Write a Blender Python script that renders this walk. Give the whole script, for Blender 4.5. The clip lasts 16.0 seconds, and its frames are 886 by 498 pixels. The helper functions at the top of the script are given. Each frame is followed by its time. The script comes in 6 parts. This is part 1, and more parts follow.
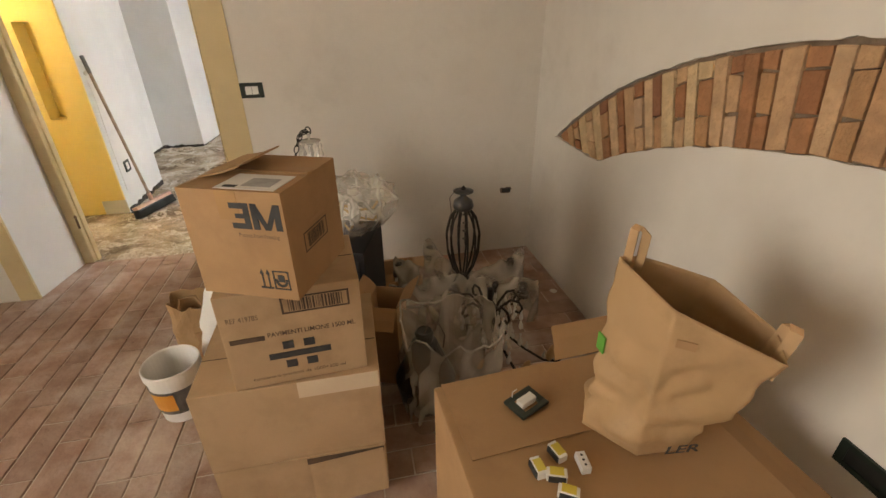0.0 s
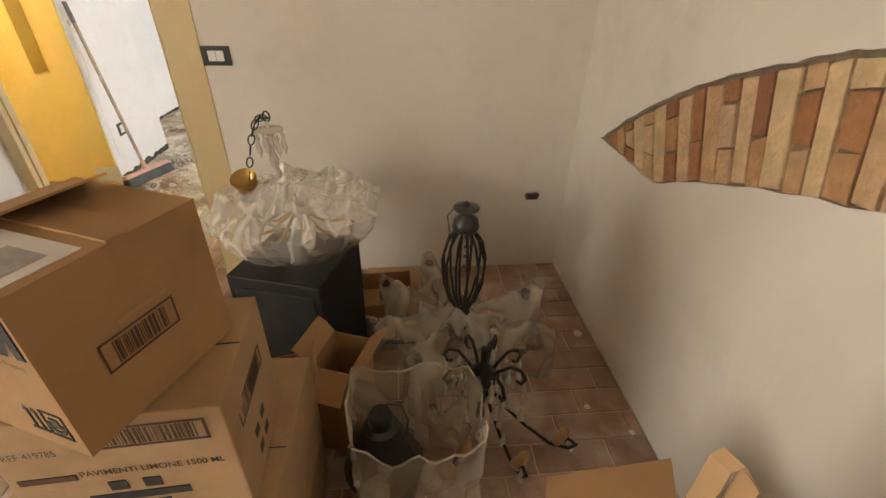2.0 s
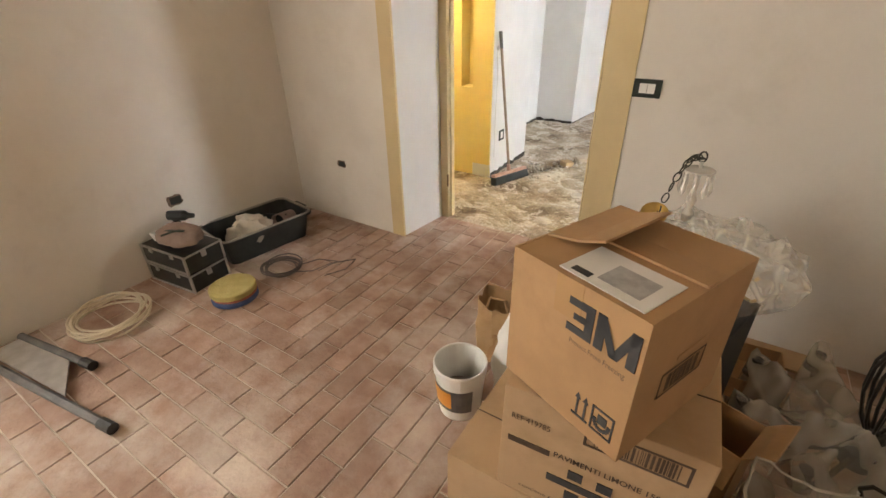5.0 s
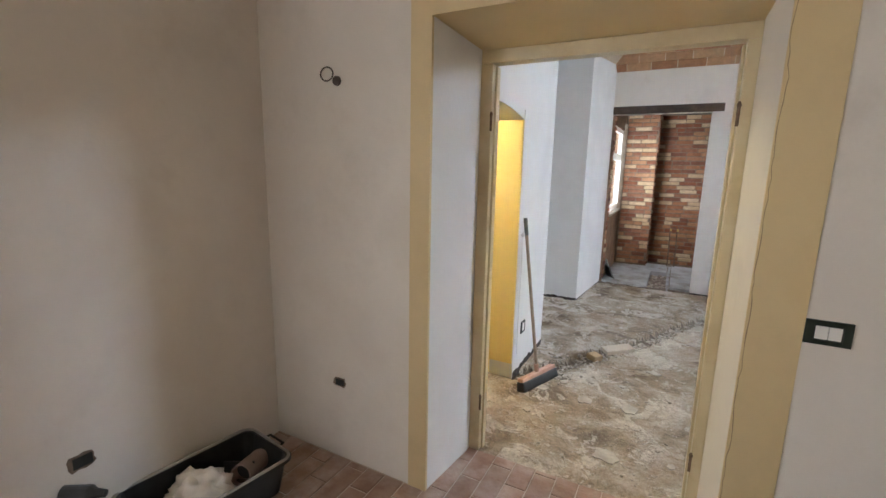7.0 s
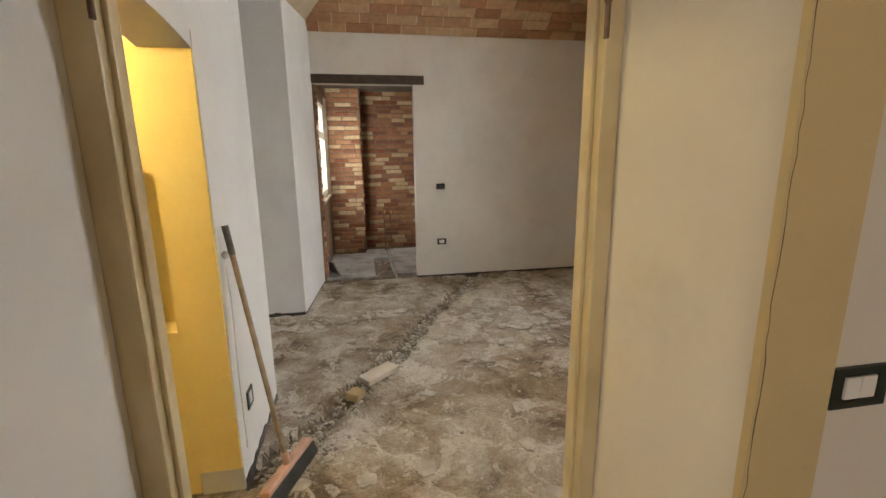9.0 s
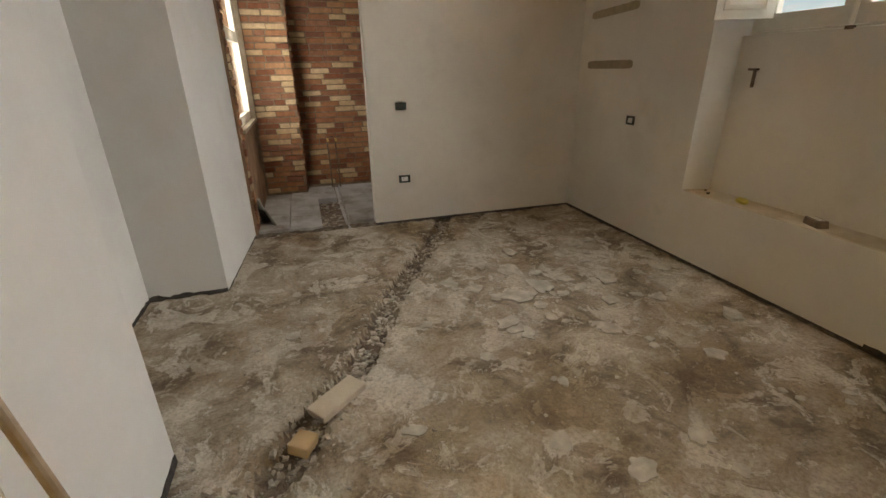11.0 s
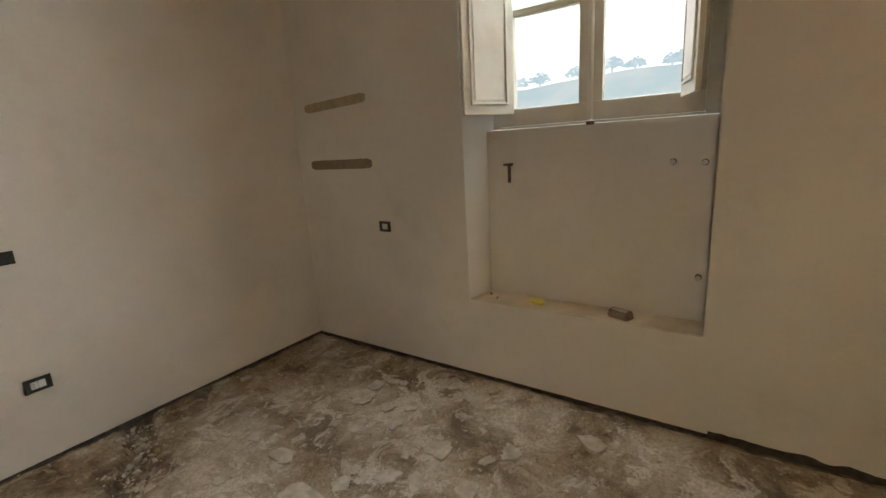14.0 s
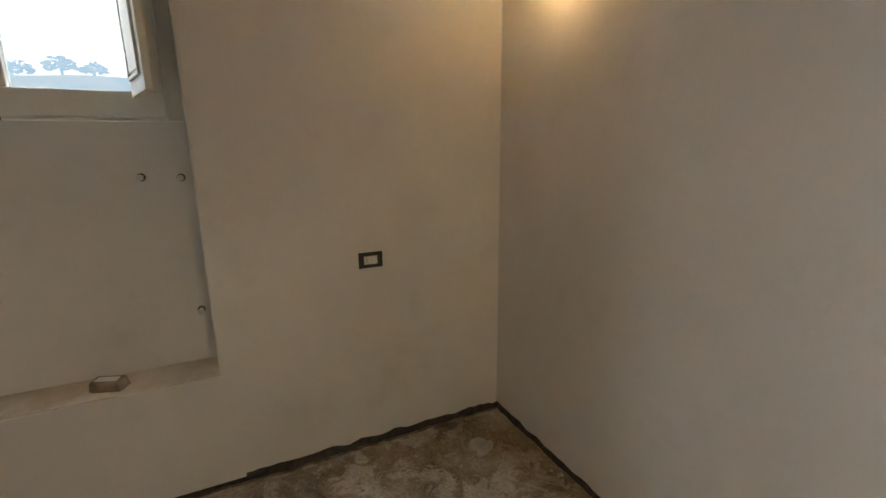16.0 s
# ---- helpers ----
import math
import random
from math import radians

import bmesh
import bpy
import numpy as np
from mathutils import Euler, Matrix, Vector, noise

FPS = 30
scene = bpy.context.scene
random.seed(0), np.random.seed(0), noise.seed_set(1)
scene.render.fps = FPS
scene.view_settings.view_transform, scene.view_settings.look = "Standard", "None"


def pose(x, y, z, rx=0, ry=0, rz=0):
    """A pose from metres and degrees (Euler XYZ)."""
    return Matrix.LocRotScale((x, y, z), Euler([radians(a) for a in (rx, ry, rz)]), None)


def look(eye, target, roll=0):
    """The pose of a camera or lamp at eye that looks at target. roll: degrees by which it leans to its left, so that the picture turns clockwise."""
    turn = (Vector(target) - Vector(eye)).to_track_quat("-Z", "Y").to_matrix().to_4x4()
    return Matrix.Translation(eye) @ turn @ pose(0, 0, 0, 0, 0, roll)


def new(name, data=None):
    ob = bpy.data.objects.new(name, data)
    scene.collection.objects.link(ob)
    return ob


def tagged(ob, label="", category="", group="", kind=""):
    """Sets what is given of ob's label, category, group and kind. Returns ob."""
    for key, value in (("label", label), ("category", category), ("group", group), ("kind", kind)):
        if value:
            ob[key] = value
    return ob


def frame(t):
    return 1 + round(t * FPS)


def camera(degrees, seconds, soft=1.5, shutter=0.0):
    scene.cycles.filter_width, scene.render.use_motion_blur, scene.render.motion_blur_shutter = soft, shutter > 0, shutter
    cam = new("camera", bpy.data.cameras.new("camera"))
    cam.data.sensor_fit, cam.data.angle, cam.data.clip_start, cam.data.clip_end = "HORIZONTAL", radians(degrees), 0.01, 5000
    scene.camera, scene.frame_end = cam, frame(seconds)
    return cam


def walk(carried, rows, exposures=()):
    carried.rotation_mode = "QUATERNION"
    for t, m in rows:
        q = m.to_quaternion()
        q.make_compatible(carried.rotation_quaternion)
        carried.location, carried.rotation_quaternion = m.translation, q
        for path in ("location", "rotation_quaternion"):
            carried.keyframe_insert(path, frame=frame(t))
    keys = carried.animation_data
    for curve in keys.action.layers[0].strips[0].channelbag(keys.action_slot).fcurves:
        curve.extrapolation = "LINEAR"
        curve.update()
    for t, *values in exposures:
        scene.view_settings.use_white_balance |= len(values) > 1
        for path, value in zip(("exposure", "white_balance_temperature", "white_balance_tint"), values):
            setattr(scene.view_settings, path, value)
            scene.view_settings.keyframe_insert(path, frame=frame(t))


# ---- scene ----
cam = camera(90.3, 16.0)
METRES, EYE, TILT, LEAN, TURN = 6.2, 1.5, 0.0, 0.0, -13.8
PATH = [
    (0, (0.161, 0.047, 1.39), (0.513, 1.788, 0.471), -0.8),
    (0.5, (0.288, 0.25, 1.371), (0.651, 1.962, 0.405), -0.7),
    (1, (0.335, 0.406, 1.35), (0.686, 2.078, 0.311), -0.0),
    (1.5, (0.343, 0.522, 1.37), (0.651, 2.196, 0.32), -0.6),
    (2, (0.437, 0.566, 1.375), (0.602, 2.26, 0.326), 1.2),
    (2.5, (0.518, 0.581, 1.355), (0.588, 2.285, 0.31), 0.0),
    (3, (0.534, 0.585, 1.344), (0.534, 2.292, 0.302), -0.4),
    (3.5, (0.504, 0.574, 1.347), (0.425, 2.277, 0.301), -0.3),
    (4, (0.412, 0.548, 1.347), (0.095, 2.225, 0.306), 1.9),
    (4.5, (0.229, 0.488, 1.355), (-0.499, 2.034, 0.315), 1.8),
    (4.7, (0.141, 0.462, 1.386), (-0.751, 1.927, 0.358), -0.1),
    (6.8, (-0.671, 0.892, 1.52), (-1.748, 2.513, 1.058), 2.1),
    (7, (-0.753, 0.961, 1.547), (-1.67, 2.7, 1.179), 1.2),
    (7.5, (-0.878, 1.171, 1.53), (-1.438, 3.067, 1.225), 1.0),
    (8, (-1.002, 1.471, 1.507), (-1.323, 3.421, 1.206), 0.7),
    (8.5, (-1.125, 1.754, 1.492), (-1.102, 3.725, 1.154), 0.2),
    (9, (-1.127, 2.052, 1.475), (-0.779, 3.977, 1.057), -0.7),
    (9.2, (-1.108, 2.204, 1.499), (-0.735, 4.12, 1.063), -1.1),
    (11.3, (-1.072, 3.305, 1.414), (-0.489, 5.054, 0.638), 0.2),
    (11.5, (-1.097, 3.414, 1.437), (-0.473, 5.149, 0.663), 0.7),
    (12, (-1.1, 3.649, 1.487), (-0.302, 5.358, 0.823), -1.5),
    (12.5, (-0.997, 3.897, 1.51), (-0.118, 5.595, 0.924), -0.1),
    (13, (-0.904, 4.116, 1.522), (0.015, 5.824, 1.037), 0.7),
    (13.5, (-0.819, 4.294, 1.531), (0.37, 5.842, 1.097), -1.7),
    (14, (-0.707, 4.347, 1.513), (0.898, 5.454, 1.067), -3.3),
    (14.5, (-0.487, 4.34, 1.481), (1.404, 4.825, 1.049), -2.3),
    (15, (-0.343, 4.31, 1.489), (1.601, 4.158, 1.042), -0.2),
    (15.5, (-0.32, 4.303, 1.495), (1.528, 3.684, 1.048), -0.6),
    (16, (-0.331, 4.313, 1.474), (1.435, 3.484, 1.033), -0.8),
]
EXPOSURES = [(0, 0.0, 6700, 10), (1.5, 0.25, 6700, 10), (3.5, 0.25, 6700, 10), (4.7, 0.3, 6500, 10), (6.8, -0.05, 5500, 10), (7.5, -0.4, 6000, 10), (8, -0.6, 6900, 10),
             (9.2, -0.55, 6700, 10), (11.3, -0.88, 7100, 10), (12.5, -0.84, 7100, 10), (13.5, -0.76, 7000, 10), (14.5, -0.8, 6700, 10), (16, -0.84, 6100, 10)]
walk(cam, [(t, look(eye, target, roll)) for t, eye, target, roll in PATH], EXPOSURES)

# ---- light ----
world = bpy.data.worlds.new("sky")
scene.world = world
world.use_nodes = True
_wn = world.node_tree.nodes
_sky = _wn.new("ShaderNodeTexSky")
_sky.sky_type = 'NISHITA'
_sky.sun_disc = False
_sky.sun_elevation = radians(38)
_sky.sun_rotation = radians(200)
_sky.dust_density = 4.0
world.node_tree.links.new(_sky.outputs[0], _wn["Background"].inputs[0])
_wn["Background"].inputs[1].default_value = 0.15

sun_data = bpy.data.lights.new("sun", 'SUN')
sun_data.energy, sun_data.angle, sun_data.color = 0.8, radians(15), (1, 0.95, 0.88)
sun = new("sun", sun_data)
sun.matrix_world = look((0, -20, 20), (4, 0, 0))


def area(name, eye, target, sx, sy, watts, colour):
    d = bpy.data.lights.new(name, 'AREA')
    d.shape, d.size, d.size_y, d.energy, d.color = 'RECTANGLE', sx, sy, watts, colour
    ob = new(name, d)
    ob.matrix_world = look(eye, target)
    return ob


def bulb(name, at, watts, colour, radius=0.04):
    d = bpy.data.lights.new(name, 'POINT')
    d.energy, d.color, d.shadow_soft_size = watts, colour, radius
    ob = new(name, d)
    ob.location = at
    return ob


area("daylight_west_window", (-2.72, -0.30, 1.60), (0.5, 0.4, 0.9), 1.15, 1.5, 66, (1.0, 0.91, 0.78))
area("daylight_east_sky", (5.7, 5.1, 5.0), (1.9, 5.1, 2.15), 13.0, 2.4, 2800, (0.88, 0.95, 1.0))
area("daylight_east_window", (2.02, 5.085, 2.65), (0.6, 5.085, 2.15), 1.02, 0.46, 150, (0.92, 0.97, 1.0))
area("daylight_alcove_window", (-1.70, 8.02, 1.55), (-1.22, 8.83, 1.35), 0.6, 1.2, 34, (1.0, 0.97, 0.92))
bulb("sconce_glow", (1.18, 3.16, 2.20), 7.5, (1.0, 0.62, 0.26))
bulb("hall_bulb", (-2.4, 3.45, 2.0), 58, (1.0, 0.80, 0.42))


# ---- materials ----
def mat(name, c1, c2=None, scale=6.0, rough=0.8, bump=0.15, fine=60.0, metal=0.0, c3=None, scale3=1.3, rand=0.0, island=0.0, trans=0.0, alpha=1.0, bump_dist=0.004):
    m = bpy.data.materials.new(name)
    m.use_nodes = True
    nt = m.node_tree
    n, L = nt.nodes, nt.links
    b = n["Principled BSDF"]
    tc = n.new("ShaderNodeNewGeometry")
    ns = n.new("ShaderNodeTexNoise")
    ns.inputs["Scale"].default_value, ns.inputs["Detail"].default_value = scale, 6
    L.new(tc.outputs["Position"], ns.inputs["Vector"])
    rp = n.new("ShaderNodeValToRGB")
    rp.color_ramp.elements[0].position, rp.color_ramp.elements[1].position = 0.35, 0.65
    rp.color_ramp.elements[0].color = (*c1, 1)
    rp.color_ramp.elements[1].color = (*(c2 or c1), 1)
    L.new(ns.outputs["Fac"], rp.inputs["Fac"])
    col = rp.outputs["Color"]
    if c3:
        n3 = n.new("ShaderNodeTexNoise")
        n3.inputs["Scale"].default_value, n3.inputs["Detail"].default_value = scale3, 8
        n3.inputs["Roughness"].default_value = 0.65
        L.new(tc.outputs["Position"], n3.inputs["Vector"])
        r3 = n.new("ShaderNodeValToRGB")
        r3.color_ramp.elements[0].position, r3.color_ramp.elements[1].position = 0.48, 0.66
        r3.color_ramp.elements[0].color, r3.color_ramp.elements[1].color = (0, 0, 0, 1), (1, 1, 1, 1)
        L.new(n3.outputs["Fac"], r3.inputs["Fac"])
        mx = n.new("ShaderNodeMixRGB")
        mx.inputs["Color2"].default_value = (*c3, 1)
        L.new(r3.outputs["Color"], mx.inputs["Fac"])
        L.new(col, mx.inputs["Color1"])
        col = mx.outputs["Color"]
    if rand or island:
        hs = n.new("ShaderNodeHueSaturation")
        if rand:
            src = n.new("ShaderNodeObjectInfo").outputs["Random"]
        else:
            src = n.new("ShaderNodeNewGeometry").outputs["Random Per Island"]
        mr = n.new("ShaderNodeMapRange")
        k = rand or island
        mr.inputs["To Min"].default_value, mr.inputs["To Max"].default_value = 1 - k, 1 + k
        L.new(src, mr.inputs["Value"])
        L.new(mr.outputs["Result"], hs.inputs["Value"])
        L.new(col, hs.inputs["Color"])
        col = hs.outputs["Color"]
    L.new(col, b.inputs["Base Color"])
    b.inputs["Roughness"].default_value = rough
    b.inputs["Metallic"].default_value = metal
    b.inputs["Transmission Weight"].default_value = trans
    b.inputs["Alpha"].default_value = alpha
    if bump:
        nf = n.new("ShaderNodeTexNoise")
        nf.inputs["Scale"].default_value, nf.inputs["Detail"].default_value = fine, 5
        L.new(tc.outputs["Position"], nf.inputs["Vector"])
        bp = n.new("ShaderNodeBump")
        bp.inputs["Strength"].default_value, bp.inputs["Distance"].default_value = bump, bump_dist
        L.new(nf.outputs["Fac"], bp.inputs["Height"])
        L.new(bp.outputs["Normal"], b.inputs["Normal"])
    return m


def brick_mat(name, stops, fine=70.0):
    """Fired clay whose colour is drawn brick by brick from the stops."""
    m = mat(name, (0.34, 0.34, 0.34), (0.62, 0.60, 0.58), 17, 0.9, 0.8, fine, c3=(0.40, 0.36, 0.33), scale3=40, bump_dist=0.01)
    nt = m.node_tree
    n, L = nt.nodes, nt.links
    rp = n.new("ShaderNodeValToRGB")
    rp.color_ramp.interpolation = 'CONSTANT'
    els = rp.color_ramp.elements
    els[0].color = (*stops[0], 1)
    els[1].position, els[1].color = 1 / len(stops), (*stops[1], 1)
    for i, s in enumerate(stops[2:], 2):
        e = els.new(i / len(stops))
        e.color = (*s, 1)
    return m, rp


def coloured_by(m, rp, source):
    n, L = m.node_tree.nodes, m.node_tree.links
    s = n.new("ShaderNodeObjectInfo").outputs["Random"] if source == "object" else n.new("ShaderNodeNewGeometry").outputs["Random Per Island"]
    L.new(s, rp.inputs["Fac"])
    b = n["Principled BSDF"]
    old = b.inputs["Base Color"].links[0].from_socket
    mx = n.new("ShaderNodeMixRGB")
    mx.blend_type = 'MULTIPLY'
    mx.inputs["Fac"].default_value = 1
    gain = n.new("ShaderNodeMixRGB")
    gain.blend_type = 'ADD'
    gain.inputs["Fac"].default_value = 1
    gain.inputs["Color2"].default_value = (0.42, 0.42, 0.42, 1)
    L.new(old, gain.inputs["Color1"])
    L.new(gain.outputs["Color"], mx.inputs["Color1"])
    L.new(rp.outputs["Color"], mx.inputs["Color2"])
    L.new(mx.outputs["Color"], b.inputs["Base Color"])
    return m


PLASTER = mat("lime_plaster", (0.69, 0.645, 0.58), (0.77, 0.73, 0.67), 2.6, 0.9, 0.35, 28, c3=(0.645, 0.60, 0.535), scale3=1.3)
PLASTER_W = mat("white_plaster", (0.74, 0.73, 0.71), (0.79, 0.78, 0.76), 2.0, 0.9, 0.25, 40, c3=(0.70, 0.69, 0.67), scale3=0.8)
CREAM = mat("cream_paint", (0.62, 0.49, 0.26), (0.67, 0.54, 0.30), 3.0, 0.55, 0.12, 50, c3=(0.58, 0.46, 0.25), scale3=1.5)
CREAM_WOOD = mat("cream_gloss_wood", (0.62, 0.52, 0.31), (0.67, 0.57, 0.36), 5.0, 0.35, 0.1, 30, c3=(0.56, 0.45, 0.26), scale3=3)
IVORY_WOOD = mat("ivory_painted_wood", (0.74, 0.71, 0.62), (0.78, 0.75, 0.66), 5.0, 0.4, 0.1, 30, c3=(0.68, 0.63, 0.53), scale3=3)
YELLOW = mat("yellow_paint", (0.82, 0.66, 0.26), (0.86, 0.70, 0.30), 2.5, 0.85, 0.2, 40, c3=(0.78, 0.60, 0.21), scale3=1.2)
RAW = mat("raw_masonry", (0.16, 0.12, 0.09), (0.26, 0.20, 0.15), 20, 0.95, 0.8, 50, bump_dist=0.01)
MORTAR = mat("dark_mortar", (0.17, 0.12, 0.08), (0.27, 0.20, 0.14), 18, 0.95, 0.8, 80, bump_dist=0.008)
# Very dark brown plaster with lighter patches at random.
DARK_PLASTER = mat("dark_brown_plaster", (0.06, 0.045, 0.035), (0.12, 0.09, 0.065), 3, 0.95, 0.5, 30, c3=(0.2, 0.15, 0.1), scale3=2)
BEAM = mat("dark_beam_wood", (0.035, 0.022, 0.014), (0.07, 0.045, 0.028), 12, 0.7, 0.4, 40)
JOINT = mat("dusty_joint", (0.50, 0.42, 0.34), (0.60, 0.51, 0.42), 8, 0.95, 0.4, 60)


def screed_mat():
    """Old broken screed: brown damp ground, pale worn crusts with crisp edges, orange earth stains."""
    m = bpy.data.materials.new("bare_screed")
    m.use_nodes = True
    n, L = m.node_tree.nodes, m.node_tree.links
    b = n["Principled BSDF"]
    g = n.new("ShaderNodeNewGeometry")

    def field(scale, detail, rough, distort=0.0, shift=0.0):
        mp = n.new("ShaderNodeMapping")
        mp.inputs["Location"].default_value = (shift, shift * 0.7, 0)
        L.new(g.outputs["Position"], mp.inputs["Vector"])
        ns = n.new("ShaderNodeTexNoise")
        ns.inputs["Scale"].default_value, ns.inputs["Detail"].default_value = scale, detail
        ns.inputs["Roughness"].default_value, ns.inputs["Distortion"].default_value = rough, distort
        L.new(mp.outputs["Vector"], ns.inputs["Vector"])
        return ns.outputs["Fac"]

    def ramp(src, *stops):
        r = n.new("ShaderNodeValToRGB")
        e = r.color_ramp.elements
        e[0].position, e[0].color = stops[0][0], (*stops[0][1], 1)
        e[1].position, e[1].color = stops[-1][0], (*stops[-1][1], 1)
        for p, c in stops[1:-1]:
            e.new(p).color = (*c, 1)
        L.new(src, r.inputs["Fac"])
        return r.outputs["Color"]

    def mix(kind, fac, a, c):
        x = n.new("ShaderNodeMixRGB")
        x.blend_type = kind
        for sock, val in ((x.inputs["Fac"], fac), (x.inputs["Color1"], a), (x.inputs["Color2"], c)):
            if isinstance(val, float):
                sock.default_value = val
            elif isinstance(val, tuple):
                sock.default_value = (*val, 1)
            else:
                L.new(val, sock)
        return x.outputs["Color"]
    base = ramp(field(2.4, 12, 0.72, 0.4), (0.38, (0.14, 0.10, 0.064)), (0.48, (0.33, 0.27, 0.195)), (0.60, (0.49, 0.43, 0.345)))
    crust = ramp(field(3.6, 10, 0.66, 0.9, 4.0), (0.535, (0, 0, 0)), (0.56, (1, 1, 1)))
    small = ramp(field(11.0, 8, 0.65, 0.7, 9.0), (0.57, (0, 0, 0)), (0.60, (1, 1, 1)))
    pale = ramp(field(7.0, 8, 0.7, 0.0, 2.0), (0.35, (0.50, 0.445, 0.36)), (0.65, (0.68, 0.635, 0.56)))
    col = mix('MIX', mix('MULTIPLY', 1.0, crust, (0.75, 0.75, 0.75)), base, pale)
    col = mix('MIX', mix('MULTIPLY', 1.0, small, (0.65, 0.65, 0.65)), col, pale)
    damp = ramp(field(1.1, 9, 0.62, 0.3, 6.0), (0.49, (1, 1, 1)), (0.62, (0.60, 0.51, 0.40)))
    col = mix('MULTIPLY', 1.0, col, damp)
    col = mix('MULTIPLY', 1.0, col, ramp(field(60.0, 6, 0.7), (0.36, (0.74, 0.72, 0.69)), (0.56, (1.12, 1.12, 1.12))))
    L.new(col, b.inputs["Base Color"])
    b.inputs["Roughness"].default_value = 0.9
    h = mix('ADD', 1.0, mix('MULTIPLY', 1.0, crust, (0.5, 0.5, 0.5)), mix('ADD', 0.5, field(38.0, 8, 0.7), small))
    bp = n.new("ShaderNodeBump")
    bp.inputs["Strength"].default_value, bp.inputs["Distance"].default_value = 0.9, 0.012
    L.new(h, bp.inputs["Height"])
    L.new(bp.outputs["Normal"], b.inputs["Normal"])
    return m


SCREED = screed_mat()
RUBBLE = mat("rubble", (0.30, 0.25, 0.19), (0.52, 0.47, 0.40), 30, 0.95, 0.6, 60, island=0.35)
SLAB = mat("grey_floor_slab", (0.40, 0.40, 0.40), (0.52, 0.52, 0.52), 6, 0.75, 0.3, 50, c3=(0.27, 0.235, 0.195), scale3=2.6)
CARD = mat("brown_cardboard", (0.36, 0.215, 0.10), (0.40, 0.24, 0.115), 4, 0.8, 0.12, 90, c3=(0.34, 0.20, 0.095), scale3=6)
CARD_PALE = mat("pale_cardboard", (0.42, 0.285, 0.16), (0.46, 0.315, 0.18), 4, 0.8, 0.12, 90, c3=(0.38, 0.255, 0.14), scale3=6)
CARD_DARK = mat("shaded_cardboard", (0.36, 0.21, 0.10), (0.40, 0.24, 0.12), 4, 0.85, 0.12, 90)
INK = mat("black_ink", (0.03, 0.03, 0.032), (0.05, 0.05, 0.05), 30, 0.7, 0)
INK_BROWN = mat("brown_black_ink", (0.07, 0.045, 0.03), (0.10, 0.065, 0.04), 30, 0.75, 0)
BLACK_PLASTIC = mat("black_plastic", (0.015, 0.016, 0.015), (0.03, 0.032, 0.03), 12, 0.4, 0.1, 60)
GREEN_PLASTIC = mat("dark_green_plastic", (0.010, 0.017, 0.012), (0.02, 0.03, 0.022), 14, 0.45, 0.1, 60)
WHITE_PLASTIC = mat("white_plastic", (0.72, 0.71, 0.68), (0.78, 0.77, 0.74), 10, 0.35, 0.05, 60)


# ---- building helpers ----
def bx(bm, x0, x1, y0, y1, z0, z1, bevel=0.0):
    m = Matrix.Translation(((x0 + x1) / 2, (y0 + y1) / 2, (z0 + z1) / 2)) @ Matrix.Diagonal((x1 - x0, y1 - y0, z1 - z0, 1))
    r = bmesh.ops.create_cube(bm, size=1, matrix=m)
    if bevel:
        es = list({e for v in r["verts"] for e in v.link_edges})
        bmesh.ops.bevel(bm, geom=es, offset=bevel, segments=2, affect='EDGES', profile=0.6)
    return bm


def boxbm(x0, x1, y0, y1, z0, z1, bevel=0.0):
    return bx(bmesh.new(), x0, x1, y0, y1, z0, z1, bevel)


def part(name, bm, material, parent=None, label="", smooth=False):
    me = bpy.data.meshes.new(name)
    bm.to_mesh(me)
    bm.free()
    me.materials.append(material)
    if smooth:
        for p in me.polygons:
            p.use_smooth = True
    ob = new(name, me)
    ob.parent = parent
    if label:
        ob["label"] = label
    return ob


def thing(name, at, label, category, group="", yaw=0.0):
    ob = new(name)
    ob.matrix_world = at if isinstance(at, Matrix) else pose(*at, 0, 0, yaw)
    return tagged(ob, label, category, group)


def struct(name, bm, material, label, category, smooth=False):
    return tagged(part(name, bm, material, None, "", smooth), label, category, "", "structure")


def tube(bm, pts, r, seg=8, closed=False):
    """A round bar along the points; r may be a list of radii."""
    pts = [Vector(p) for p in pts]
    n = len(pts)
    rad = r if isinstance(r, (list, tuple)) else [r] * n
    rings, side = [], None
    for i, p in enumerate(pts):
        if closed:
            d = pts[(i + 1) % n] - pts[i - 1]
        else:
            d = pts[min(i + 1, n - 1)] - pts[max(i - 1, 0)]
        d.normalize()
        if side is None:
            side = d.orthogonal().normalized()
        side = (side - d * side.dot(d))
        side = side.normalized() if side.length > 1e-6 else d.orthogonal().normalized()
        up = d.cross(side)
        rings.append([bm.verts.new(p + (side * math.cos(a) + up * math.sin(a)) * rad[i]) for a in (2 * math.pi * k / seg for k in range(seg))])
    for i in range(n if closed else n - 1):
        a, b = rings[i], rings[(i + 1) % n]
        for k in range(seg):
            bm.faces.new((a[k], a[(k + 1) % seg], b[(k + 1) % seg], b[k]))
    if not closed:
        bm.faces.new(rings[0][::-1])
        bm.faces.new(rings[-1])
    return bm


